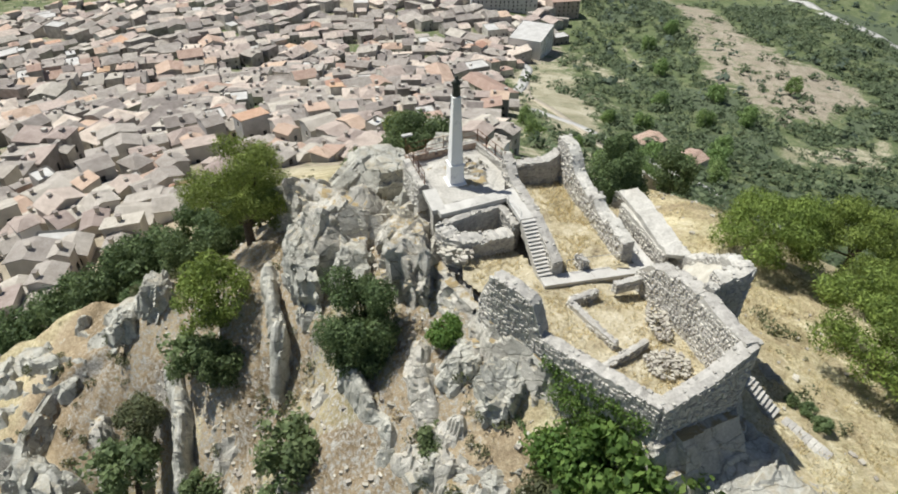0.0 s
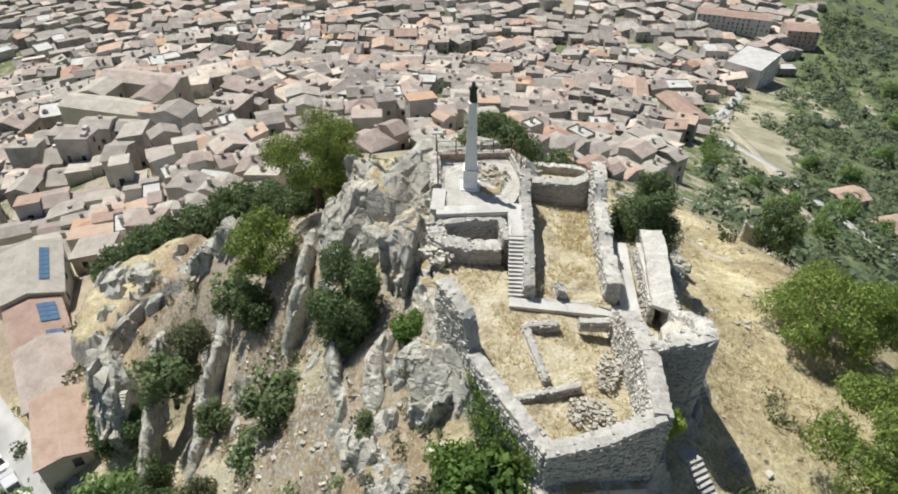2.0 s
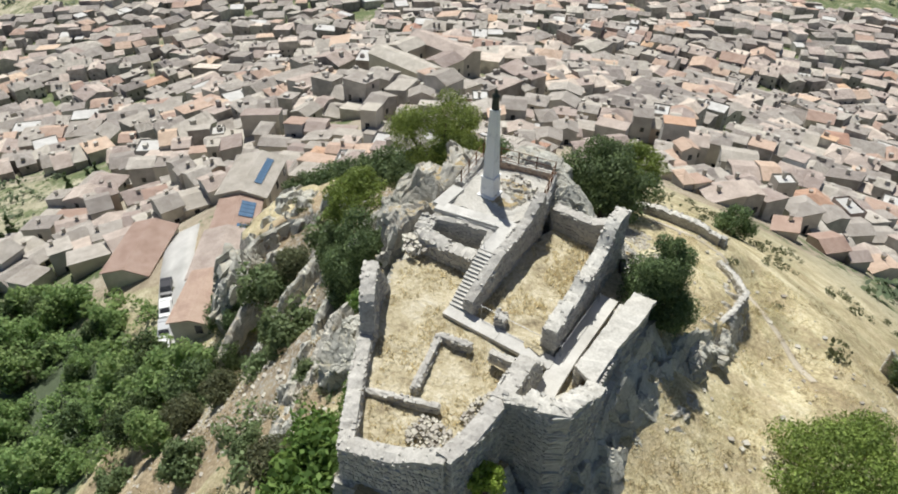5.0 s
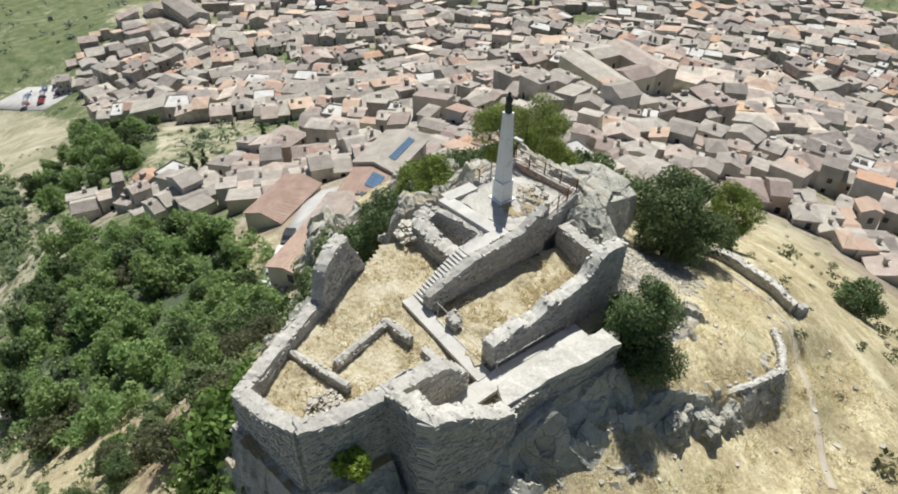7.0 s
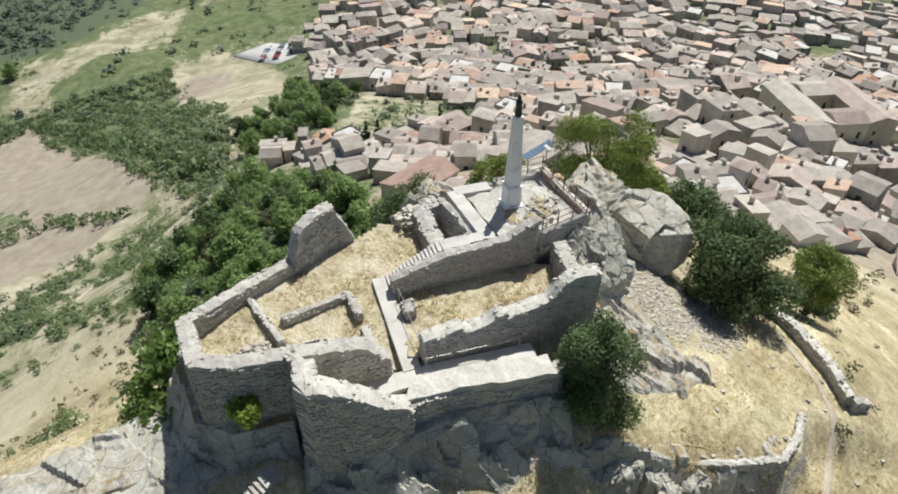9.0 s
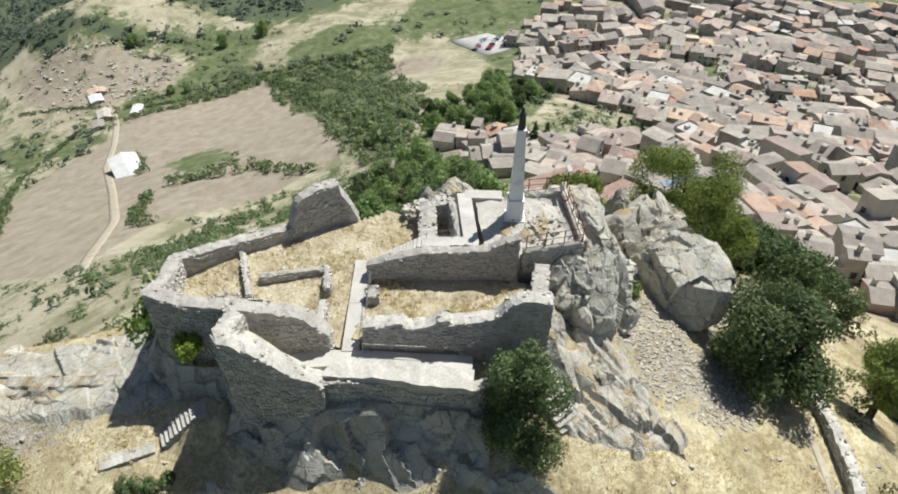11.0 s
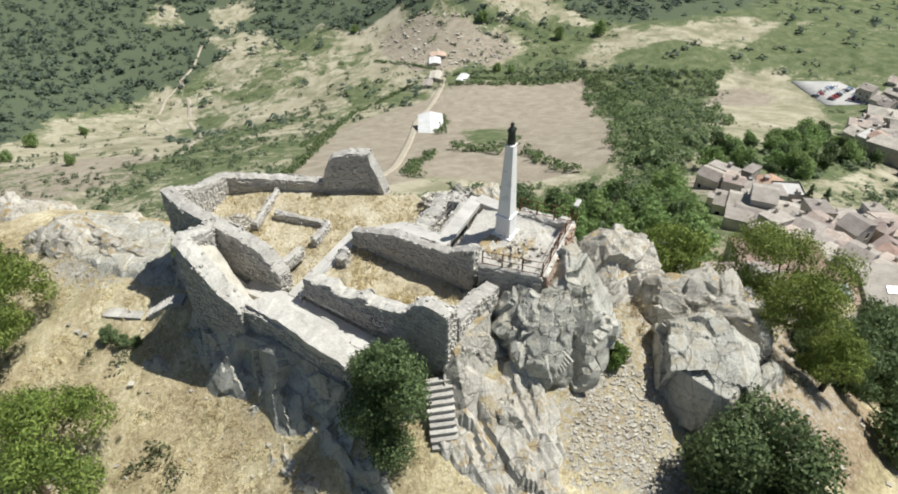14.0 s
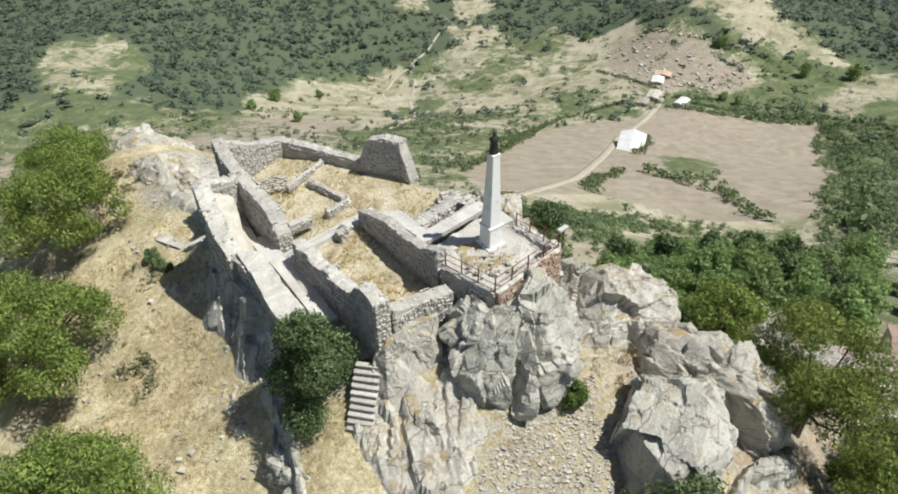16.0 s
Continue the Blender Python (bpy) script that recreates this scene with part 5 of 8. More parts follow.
crag("dark-sided limestone outcrop above the street", (-33.4, 31.8, -14.0), (2.6, 4.6, 5.4), 0.9, 57, BARE_ROCK)
crag("bare limestone hump on the southern shoulder", (19.4, 11.6, 5.0), (5.4, 5.0, 3.9), 0.6, 60, ROCK, 6, 8, 0.5)
crag("bare limestone spine between bastion and shoulder", (18.2, 17.2, 5.0), (3.2, 5.2, 3.6), 0.15, 61, ROCK, 6, 8, 0.5)
crag("bare limestone crest beyond the shoulder", (22.6, 4.6, 3.8), (4.8, 5.6, 4.0), -0.5, 62, ROCK, 6, 8, 0.5)
crag("pale limestone rib below the inner wall", (7.2, 46.2, 7.2), (2.0, 2.6, 2.9), 0.2, 64, ROCK)
crag("rock under the northern wall end", (8.4, 44.3, 8.3), (1.5, 1.3, 2.5), 0.2, 67, BARE_ROCK, 5)
crag("limestone ledge under the raised path", (-2.6, 38.6, 10.0), (2.4, 3.2, 3.9), 0.2, 68, ROCK)
rock_skirt("jagged bedrock carrying the bastion", [(8.6, 21.6, 10.2, -0.5, -1, 1.6, 6.0), (10.4, 20.2, 11.4, 0.1, -1, 2.6, 5.8), (12.4, 20.95, 11.6, 0.45, -1, 3.0, 6.2), (15.2, 22.4, 11.2, 0.9, -0.8, 3.2, 7.0), (15.75, 24.6, 11.1, 1, 0.1, 2.6, 7.6), (15.0, 27.4, 11.2, 1, 0.3, 1.8, 8.0)], 77, ROCK, 0.15, 0.45, cell=1.6)
rock_skirt("dark jagged bedrock carrying the terrace wall", [(15.9, 27.9, 9.6, 0.5, -1, 1.4, 7.4), (17.05, 28.4, 10.0, 1, -0.2, 2.0, 7.0), (16.85, 30.6, 10.3, 1, 0.15, 2.2, 6.9), (15.95, 33.2, 11.1, 1, 0.2, 3.0, 6.6), (14.85, 36.4, 11.6, 1, 0.2, 3.2, 6.4), (14.15, 39.4, 11.6, 1, 0.25, 3.2, 6.3), (13.1, 41.7, 11.0, 1, 0.4, 2.9, 6.2)], 78, BARE_ROCK, 0.13, 0.6, cell=1.1)
rock_skirt("limestone step below the terrace wall", [(13.6, 42.2, 8.8, 1, 0.1, 1.3, 6.2), (14.2, 45.0, 7.9, 1, 0.2, 1.4, 5.0), (14.2, 48.0, 7.0, 1, 0.2, 1.3, 4.2), (14.0, 50.6, 6.2, 1, 0.2, 1.0, 3.8)], 79, ROCK)
crag("rounded boulder under the bank", (15.0, 44.6, 6.2), (1.3, 1.6, 1.5), 0.3, 191, BARE_ROCK, 5)
crag("split boulder under the bank", (15.1, 47.2, 5.4), (1.2, 1.5, 1.4), 0.1, 192, BARE_ROCK, 5)
crag("pale boulder beside the curved wall", (15.0, 49.6, 4.7), (1.1, 1.4, 1.3), -0.2, 193, BARE_ROCK, 5)
crag("low pale outcrop below the terrace wall", (17.2, 40.6, 6.2), (1.5, 2.8, 1.5), 0.1, 194, ROCK, 5)
rock_skirt("rubble spilling below the northern cross wall", [(9.3, 43.9, 12.0, 0.6, 1, 1.8, 9.2), (8.6, 44.2, 12.9, 0.3, 1, 2.3, 9.0), (7.0, 43.5, 13.3, 0.2, 1, 2.8, 8.6), (5.2, 43.1, 13.2, 0.1, 1, 2.8, 8.4)], 89, ROCK, 0.15, 0.35, cell=0.7)
rock_skirt("pale bedrock ribs below the northern wall", [(10.4, 44.6, 9.9, 0.5, 1, 3.0, 6.6), (8.4, 45.6, 9.9, 0.3, 1, 3.8, 5.8), (6.6, 45.8, 9.6, 0, 1, 4.2, 5.4)], 82, ROCK, 0.16, 0.4, cell=1.8)
outcrop("slanting limestone pavement beside the bastion", ((10.4, 19.6), (12.0, 16.0), (14.5, 11.0), (18.0, 7.5), (22.0, 8.5), (21.4, 14.0), (20.4, 18.6), (19.2, 21.4), (17.6, 23.4), (16.2, 25.0), (15.6, 22.6), (13.0, 20.8)), 181, 0.55, 3.6, 0.9, BARE_ROCK, None, 0.16, 0.3, 2.3)
outcrop("low jagged ledges below the earth bank", ((20.9, 26.4), (21.6, 27.4), (20.6, 29.6), (19.4, 31.0), (18.6, 30.4), (19.6, 28.2)), 188, 0.4, 0.9, 1.2, BARE_ROCK, None, 0.15, 0.7, 0.8)
outcrop("broken bedrock along the foot of the terrace wall", ((16.9, 27.8), (18.4, 29.6), (17.9, 33.0), (17.2, 37.0), (16.4, 41.0), (15.6, 45.0), (15.3, 48.6), (13.9, 48.4), (13.6, 44.0), (14.0, 40.0), (15.4, 34.0)), 182, 0.5, 1.5, 1.35, BARE_ROCK, None, 0.15, 0.75, 0.8)
outcrop("pale smooth bedrock ribs north of the inner court", ((3.4, 44.8), (6.0, 44.4), (9.0, 44.6), (11.4, 45.4), (11.0, 49.0), (9.8, 52.6), (7.2, 53.0), (5.4, 50.4), (3.8, 48.0)), 183, 0.45, 2.2, 1.25, None, None, 0.18, 0.6, 2.1)
outcrop("bare rock showing through the western slope", ((-1.4, 26.8), (1.2, 25.2), (4.0, 21.0), (1.8, 19.4), (-2.0, 21.6), (-4.6, 24.6)), 184, 0.3, 1.2, -0.6, None, None, 0.2, 0.9)
outcrop("bare weathered rock floor of the obelisk platform", ((3.4, 40.6), (2.0, 43.4), (-2.2, 41.5), (-0.9, 38.8), (-0.6, 37.0), (3.4, 38.8)), 190, 0.06, 0.8, 0.4, None, 14.42, 0.16, 0.28)
outcrop("low bare ledges in the gully", ((-11.0, 33.6), (-8.2, 33.0), (-8.6, 29.4), (-11.8, 26.0), (-13.2, 29.0)), 185, 0.2, 0.9, 0.2, None, None, 0.2, 0.7)
outcrop("bare ledges beside the long fin", ((-19.6, 36.0), (-16.4, 35.0), (-15.0, 31.0), (-17.0, 28.4), (-20.0, 30.4)), 186, 0.2, 0.9, 0.4, None, None, 0.2, 0.8)
outcrop("stony ground with low ledges on the northern slope", ((9.6, 56.0), (12.2, 53.6), (13.0, 50.6), (15.6, 50.0), (15.8, 54.0), (13.6, 57.6)), 187, 0.12, 0.8, 0.3, None, None, 0.2, 0.6)
rock_skirt("slanting limestone pavement beside the outer steps", [(15.8, 22.0, 8.6, 1, -0.4, 3.4, 6.2), (16.8, 19.6, 8.8, 1, -0.2, 3.6, 5.6), (18.2, 16.4, 8.9, 1, 0.1, 3.6, 5.8), (19.6, 12.4, 8.8, 1, 0.1, 3.4, 5.8)], 81, ROCK)
rock_skirt("broken rock and earth banked against the western wall", [(1.7, 29.6, 12.1, -1, -0.3, 1.8, 8.4), (2.4, 28.0, 12.6, -0.9, -0.5, 1.9, 8.6), (4.2, 26.4, 12.5, -0.7, -0.7, 2.0, 8.4), (6.2, 24.4, 11.8, -0.7, -0.8, 2.0, 7.6), (8.4, 22.2, 11.0, -0.6, -0.9, 2.0, 6.6)], 88, ROCK, 0.16, 0.45, cell=0.9)
rock_skirt("weathered ledges west of the pit", [(-2.2, 38.0, 12.0, -1, 0.2, 1.8, 8.2), (-1.6, 35.0, 12.2, -1, 0, 2.2, 7.6), (-0.2, 32.2, 12.0, -1, -0.2, 2.4, 7.8), (1.6, 29.8, 11.6, -1, -0.3, 2.0, 8.4)], 85, ROCK, cell=0.8)
fin("narrow limestone fin running down the slope", [(-7.4, 34.4, 3.8), (-6.4, 30.9, 3.2), (-5.0, 28.4, 2.6), (-3.4, 26.2, 2.2), (-3.6, 23.6, -0.2)], 71, 1.25, 3.3)
fin("narrow limestone fin above the gully", [(-14.8, 43.6, 2.4), (-13.6, 39.4, 1.6), (-12.6, 36.6, 1.0), (-13.0, 33.4, -2.0)], 72, 1.2, 3.3)
fin("long grey limestone fin in the gully", [(-23.8, 40.4, -5.6), (-22.5, 37.4, -8.2), (-21.8, 34.0, -9.8), (-21.0, 30.6, -12.4), (-20.2, 26.4, -15.6)], 73, 1.3, 3.4)
fin("low limestone fin on the lower slope", [(-9.6, 30.4, -1.6), (-9.0, 26.6, -6.0), (-9.6, 22.6, -10.4)], 74, 1.1, 2.4)
fin("broken limestone rib on the lower slope", [(-16.6, 30.6, -9.0), (-15.0, 26.0, -12.6), (-13.8, 21.4, -15.6)], 75, 1.3, 2.4)
fin("limestone rib between ridge and gully", [(-30.2, 37.4, -8.8), (-27.4, 30.6, -13.8), (-25.2, 24.6, -17.8)], 76, 1.2, 2.2, ROCK)
fin("short limestone rib beside the oak", [(-1.2, 31.0, 8.2), (-1.6, 28.0, 7.0), (-0.6, 25.4, 5.6)], 86, 1.2, 1.6, ROCK)
fin("low ledge in front of the long outcrop", [(-15.0, 52.6, 2.0), (-11.0, 53.2, 2.4), (-7.6, 55.0, 2.0)], 84, 1.0, 1.6)


# ---- trees and scrub ----
def leaf_cloud(centres, radii, count, leaf, rng, flat=1.0, shell=0.55, slim=(0.35, 0.7)):
    """Small leaf quads scattered through round puffs, denser towards their skins."""
    c, r = np.asarray(centres, float), np.asarray(radii, float)
    pick = rng.choice(len(c), size=count, p=r ** 2 / (r ** 2).sum())
    d = rng.normal(size=(count, 3))
    d /= np.linalg.norm(d, axis=1)[:, None]
    rad = r[pick] * (shell + (1 - shell) * rng.uniform(0, 1, count) ** 0.6) * (1 + 0.16 * rng.normal(size=count))
    p = c[pick] + d * rad[:, None] * np.array((1, 1, flat))
    nrm = d + 0.5 * rng.normal(size=(count, 3))
    nrm /= np.linalg.norm(nrm, axis=1)[:, None]
    a = np.cross(nrm, rng.normal(size=(count, 3)))
    a /= np.linalg.norm(a, axis=1)[:, None]
    b = np.cross(nrm, a)
    s = leaf * rng.uniform(0.6, 1.4, count)
    a, b = a * s[:, None], b * (s * rng.uniform(*slim, count))[:, None]
    v = np.stack([p - a, p - 0.2 * a - b, p + a, p - 0.1 * a + b], 1).reshape(-1, 3)
    return v, np.arange(count * 4).reshape(-1, 4)


def tree(name, label, category, height, crown, spread_r, kind, mat, seed, leaves=7000, leaf=0.2):
    """Tapered trunk with forking limbs and a gapped crown of leaf puffs. kind: umbrella, stone_pine, round, column."""
    rng, rnd = np.random.RandomState(seed), random.Random(seed)
    root = empty(name)
    tagged(root, label, category, "trees")
    puffs, radii = [], []
    n = {"umbrella": 38, "stone_pine": 44, "round": 34, "column": 26}[kind]
    for i in range(n):
        a, f = rnd.uniform(0, math.tau), math.sqrt(rnd.random())
        if kind == "stone_pine":
            up = rnd.random() ** 0.8
            w = spread_r * (0.35 + 0.6 * math.sqrt(max(0.0, 1 - (up * 1.05 - 0.15) ** 2)))
            x, y, z = f * w * 0.92 * math.cos(a), f * w * 0.92 * math.sin(a), height - crown * (0.92 - 0.86 * up * (1 - 0.25 * f * f))
            radii.append(spread_r * rnd.uniform(0.17, 0.3))
        elif kind == "umbrella":
            x, y = f * spread_r * 0.85 * math.cos(a), f * spread_r * 0.85 * math.sin(a)
            z = height - crown * (0.25 + 0.55 * f * f) + rnd.uniform(-0.18, 0.18) * crown
            radii.append(spread_r * rnd.uniform(0.15, 0.27))
        elif kind == "column":
            z = height - crown * (i + 0.5) / n
            w = spread_r * (0.14 + 0.86 * math.sin(math.pi * min(1, (i + 1.5) / n) * 0.62))
            x, y = w * 0.55 * math.cos(a), w * 0.55 * math.sin(a)
            radii.append(max(0.3, w * rnd.uniform(0.3, 0.7)))
            x, y = x * rnd.uniform(0.7, 1.7), y * rnd.uniform(0.7, 1.7)
        else:
            ph = rnd.uniform(-0.7, 1.0)
            x, y = spread_r * 0.7 * math.cos(a) * math.sqrt(1 - ph * ph * 0.7) * f ** 0.5, spread_r * 0.7 * math.sin(a) * math.sqrt(1 - ph * ph * 0.7) * f ** 0.5
            z = height - crown / 2 + ph * crown * 0.36
            radii.append(spread_r * rnd.uniform(0.22, 0.4))
            x, y, z = x * rnd.uniform(0.85, 1.35), y * rnd.uniform(0.85, 1.35), z + rnd.uniform(-0.1, 0.1) * crown
        puffs.append((x, y, z))
    bm = bmesh.new()
    fork = height - crown * (0.95 if kind != "umbrella" else 0.85)
    base_r = 0.05 + height * 0.028
    bend = Vector((rnd.uniform(-0.3, 0.3), rnd.uniform(-0.3, 0.3), 0))
    pts = [Vector((0, 0, -0.8)), Vector((0, 0, fork * 0.5)) + bend * 0.5, Vector((0, 0, fork)) + bend]
    add_tube(bm, pts[0], pts[1], base_r * 1.25, base_r, 8)
    add_tube(bm, pts[1], pts[2], base_r, base_r * 0.8, 8)
    part("trunk", bm, BARK, root)
    for k in range(0, n, 9 if leaves < 2000 else 4):
        bm = bmesh.new()
        tip = Vector(puffs[k])
        mid = pts[2].lerp(tip, 0.5) + Vector((rnd.uniform(-0.2, 0.2), rnd.uniform(-0.2, 0.2), -0.1 * (tip - pts[2]).length))
        add_tube(bm, pts[2] - Vector((0, 0, rnd.uniform(0, 0.25) * fork)), mid, base_r * 0.45, base_r * 0.25, 5)
        add_tube(bm, mid, tip, base_r * 0.25, base_r * 0.08, 5)
        part("limb", bm, BARK, root)
    v, f = leaf_cloud(puffs, radii, leaves, leaf, rng, {"umbrella": 0.62, "stone_pine": 0.75}.get(kind, 0.95), 0.7, (0.2, 0.4) if mat is PINE else (0.4, 0.7))
    mesh_object("crown", v, f, mat, root)
    return root


def plant(proto, x, y, z=None, scale=1.0, turn=0.0, first=[]):
    """Sets a copy of a tree on the ground."""
    m = Matrix.Translation((x, y, gz(x, y) - 0.1 if z is None else z)) @ Matrix.Rotation(turn, 4, "Z") @ Matrix.Scale(scale, 4)
    ob = copy_thing(proto, m)
    ob.scale = (scale, scale, scale)
    return ob


PROTO = {
    "broad_pine": tree("pine_tree", "broad umbrella pine with a bright green domed crown", "tree", 7.4, 5.0, 5.2, "umbrella", PINE, 101, 30000, 0.125),
    "tall_pine": tree("pine_tree", "tall stone pine with a ragged green crown", "tree", 10.4, 7.2, 4.1, "stone_pine", PINE, 102, 38000, 0.1),
    "small_pine": tree("pine_tree", "slender young pine leaning over the rocks", "tree", 5.5, 4.0, 2.3, "stone_pine", PINE, 103, 11000, 0.11),
    "dark_oak": tree("oak_tree", "dense dark evergreen oak tree", "tree", 7.4, 6.4, 3.0, "round", DARK_LEAF, 104, 26000, 0.095),
    "tall_oak": tree("oak_tree", "tall dense dark evergreen oak", "tree", 9.6, 8.8, 2.9, "round", DARK_LEAF, 114, 30000, 0.1),
    "caper": tree("shrub", "caper bush sprouting from the bastion wall", "shrub", 1.2, 1.15, 0.85, "round", CAPER, 115, 1800, 0.1),
    "cedar": tree("cypress_tree", "bushy dark green conifer with browned tips", "tree", 7.4, 6.9, 2.2, "column", CONIFER, 105, 34000, 0.085),
    "wood_oak": tree("oak_tree", "round-crowned oak in the western wood", "tree", 6.0, 5.4, 2.8, "round", WOOD_LEAF, 110, 1900, 0.26),
    "dark_wood": tree("oak_tree", "dark evergreen oak in the western wood", "tree", 7.6, 7.0, 2.4, "round", DARK_LEAF, 116, 1900, 0.25),
    "pale_wood": tree("oak_tree", "pale grey-green bush at the wood's edge", "tree", 4.4, 4.0, 2.4, "round", OLIVE, 117, 1300, 0.25),
    "dark_bush": tree("oak_tree", "dark evergreen bush on the slope", "tree", 5.2, 4.8, 2.4, "round", DARK_LEAF, 111, 6500, 0.13),
    "cypress": tree("cypress_tree", "narrow dark cypress above the houses", "tree", 8.0, 7.6, 1.0, "column", DARK_LEAF, 106, 3500, 0.2),
    "shrub": tree("shrub", "rounded green shrub on the slope", "shrub", 2.4, 2.3, 1.5, "round", SCRUB, 107, 3200, 0.125),
    "fresh_shrub": tree("shrub", "bright green leafy shrub rooted in the rock", "shrub", 2.2, 2.1, 1.5, "round", FRESH, 108, 3400, 0.12),
    "olive": tree("olive_tree", "grey-green bushy tree on the slope", "tree", 4.4, 3.7, 2.3, "round", OLIVE, 109, 4500, 0.16),
}
USED = set()


def grow(kind, x, y, z=None, scale=1.0, turn=0.0, label=""):
    proto = PROTO[kind]
    if kind not in USED:
        USED.add(kind)
        proto.location, proto.rotation_euler, proto.scale = (x, y, gz(x, y) - 0.1 if z is None else z), (0, 0, turn), (scale,) * 3
        ob = proto
    else:
        ob = plant(proto, x, y, z, scale, turn)
    if label:
        ob["label"] = label
    return ob


for bx, by, bs, bt in ((21.6, 24.4, 0.42, 0.3), (21.2, 25.5, 0.36, 1.9), (20.5, 26.2, 0.3, 4.0)):
    grow("shrub", bx, by, None, bs, bt, "low dry brush on the earth bank below the steps")
grow("tall_pine", -18.2, 50.3, -1.2, 1.28, 0.3, "tall stone pine rising beside the limestone crags")
grow("small_pine", -18.8, 40.8, -2.2, 1.5, 1.2, "slender young pine leaning over the rocks")
grow("shrub", -20.8, 38.6, -4.4, 1.7, 0.5, "bright green shrub under the young pine")
grow("dark_bush", -18.0, 37.4, -4.2, 0.84, 2.5, "dark bush in the shade of the young pine")
grow("tall_oak", -5.7, 32.4, 2.6, 1.0, 0.0, "dense dark evergreen oak on the rocky slope")
grow("dark_oak", -2.6, 57.4, -0.4, 1.45, 2.0, "large dark evergreen tree above the scree")
grow("small_pine", -4.6, 66.2, -0.8, 1.25, 2.6, "ragged pine behind the dark tree")
grow("cedar", 12.5, 43.3, 9.0, 0.95, 0.4, "bushy dark conifer growing against the inner wall")
grow("broad_pine", 26.6, 44.0, 3.1, 0.98, 0.0, "broad umbrella pine with a bright green dome")
grow("broad_pine", 28.6, 31.2, 4.4, 1.05, 1.4, "broad umbrella pine beside the dry slope")
grow("broad_pine", 27.6, 17.4, 5.2, 1.08, 4.0, "umbrella pine on the southern shoulder")
grow("broad_pine", 29.6, 4.5, 1.6, 1.0, 5.0, "umbrella pine at the end of the shoulder")
grow("broad_pine", 32.4, 43.0, 2.2, 1.0, 2.6, "umbrella pine crowding its neighbours")
grow("broad_pine", 35.0, 34.5, 2.4, 1.0, 3.2, "umbrella pine at the grove's edge")
grow("broad_pine", 36.0, 24.0, 2.0, 1.0, 3.9, "umbrella pine on the far side of the grove")
grow("dark_bush", 25.4, 65.2, -4.0, 1.08, 2.2, "dark bushy tree on the lower slope")
grow("dark_bush", -0.5, 84.0, -13.5, 1.08, 1.0, "dark round tree above the houses")
grow("dark_bush", -10.0, 70.0, -7.5, 1.15, 3.0, "dark bushy tree beside the boundary wall")
for k, (x, y, sc) in enumerate(((44, 166, 1.0), (41, 193, 0.9), (50, 180, 1.1), (74, 214, 1.0), (84, 208, 0.9), (93, 200, 1.2), (98, 212, 1.1), (84, 263, 1.3), (69, 264, 1.0), (154, 316, 1.6), (150, 352, 1.5), (202, 371, 1.5), (29, 229, 1.0), (29, 205, 1.1),
                                (140, 461, 1.6), (164, 493, 1.6), (132, 401, 1.5), (104, 228, 1.2), (112, 244, 1.4), (64, 196, 0.9), (58, 170, 1.0), (126, 300, 1.4), (112, 330, 1.4))):
    grow("wood_oak", x, y, gz(x, y) - 0.9, sc * 1.25, k * 0.9, "dark green tree in the eastern valley")
for k, (x, y, sc) in enumerate(((-232, -22, 1.3), (-231, -6, 1.2), (-190, -9, 1.3), (-181, -24, 1.2), (-205, -14, 1.5), (-215, -24, 1.3), (-170, -30, 1.2), (-245, -30, 1.3), (-120, -14, 1.2), (-128, -22, 1.0))):
    grow("wood_oak", x, y, gz(x, y) - 0.9, sc * 1.3, k * 0.9, "round green tree in the gully")
grow("small_pine", -18.8, 55.4, gz(-18.8, 55.4) - 0.4, 1.1, 2.0, "small ragged pine below the boulder")
grow("dark_bush", -22.0, 53.6, gz(-22, 53.6) - 0.6, 0.88, 1.1, "dark bush on the shaded slope")
grow("dark_bush", -26.0, 52.0, gz(-26, 52) - 0.6, 0.94, 2.6, "dark bush on the shaded slope")
grow("dark_bush", -31.0, 51.0, gz(-31, 51) - 0.6, 0.74, 0.6, "dark bush on the shaded slope")
for k, (kind, x, y, sc) in enumerate((("wood_oak", -31.5, 33.0, 0.75), ("dark_bush", -33.5, 30.5, 1.1), ("wood_oak", -27.5, 23.5, 1.25), ("wood_oak", -31.5, 21.0, 1.2), ("dark_bush", -23.5, 22.5, 1.3), ("wood_oak", -35.5, 17.5, 1.1),
                                      ("dark_bush", -29.0, 17.0, 1.3), ("wood_oak", -23.0, 17.5, 1.0), ("olive", -19.5, 20.0, 0.9), ("olive", -15.5, 23.0, 0.8), ("dark_bush", -39.0, 19.5, 1.0), ("wood_oak", -44.0, 19.0, 1.2))):
    grow(kind, x, y, gz(x, y) - 0.7, sc, k * 1.9, "leafy green bush at the foot of the slope")
for k, (x, y, sc) in enumerate(((-30.0, 56.5, 1.3), (-33.5, 55.5, 1.5), (-37.0, 55.0, 1.5), (-41.0, 55.5, 1.6), (-45.0, 56.0, 1.5), (-49.0, 55.0, 1.5), (-52.5, 52.5, 1.3), (-43.0, 60.0, 1.4), (-36.0, 60.5, 1.4))):
    grow("dark_bush", x, y, gz(x, y) - 0.3, sc, k * 2.3, "dark evergreen bush between ridge and roofs")
grow("shrub", -10.6, 28.6, -3.4, 1.9, 0.0, "rounded olive-green shrub on the western slope")
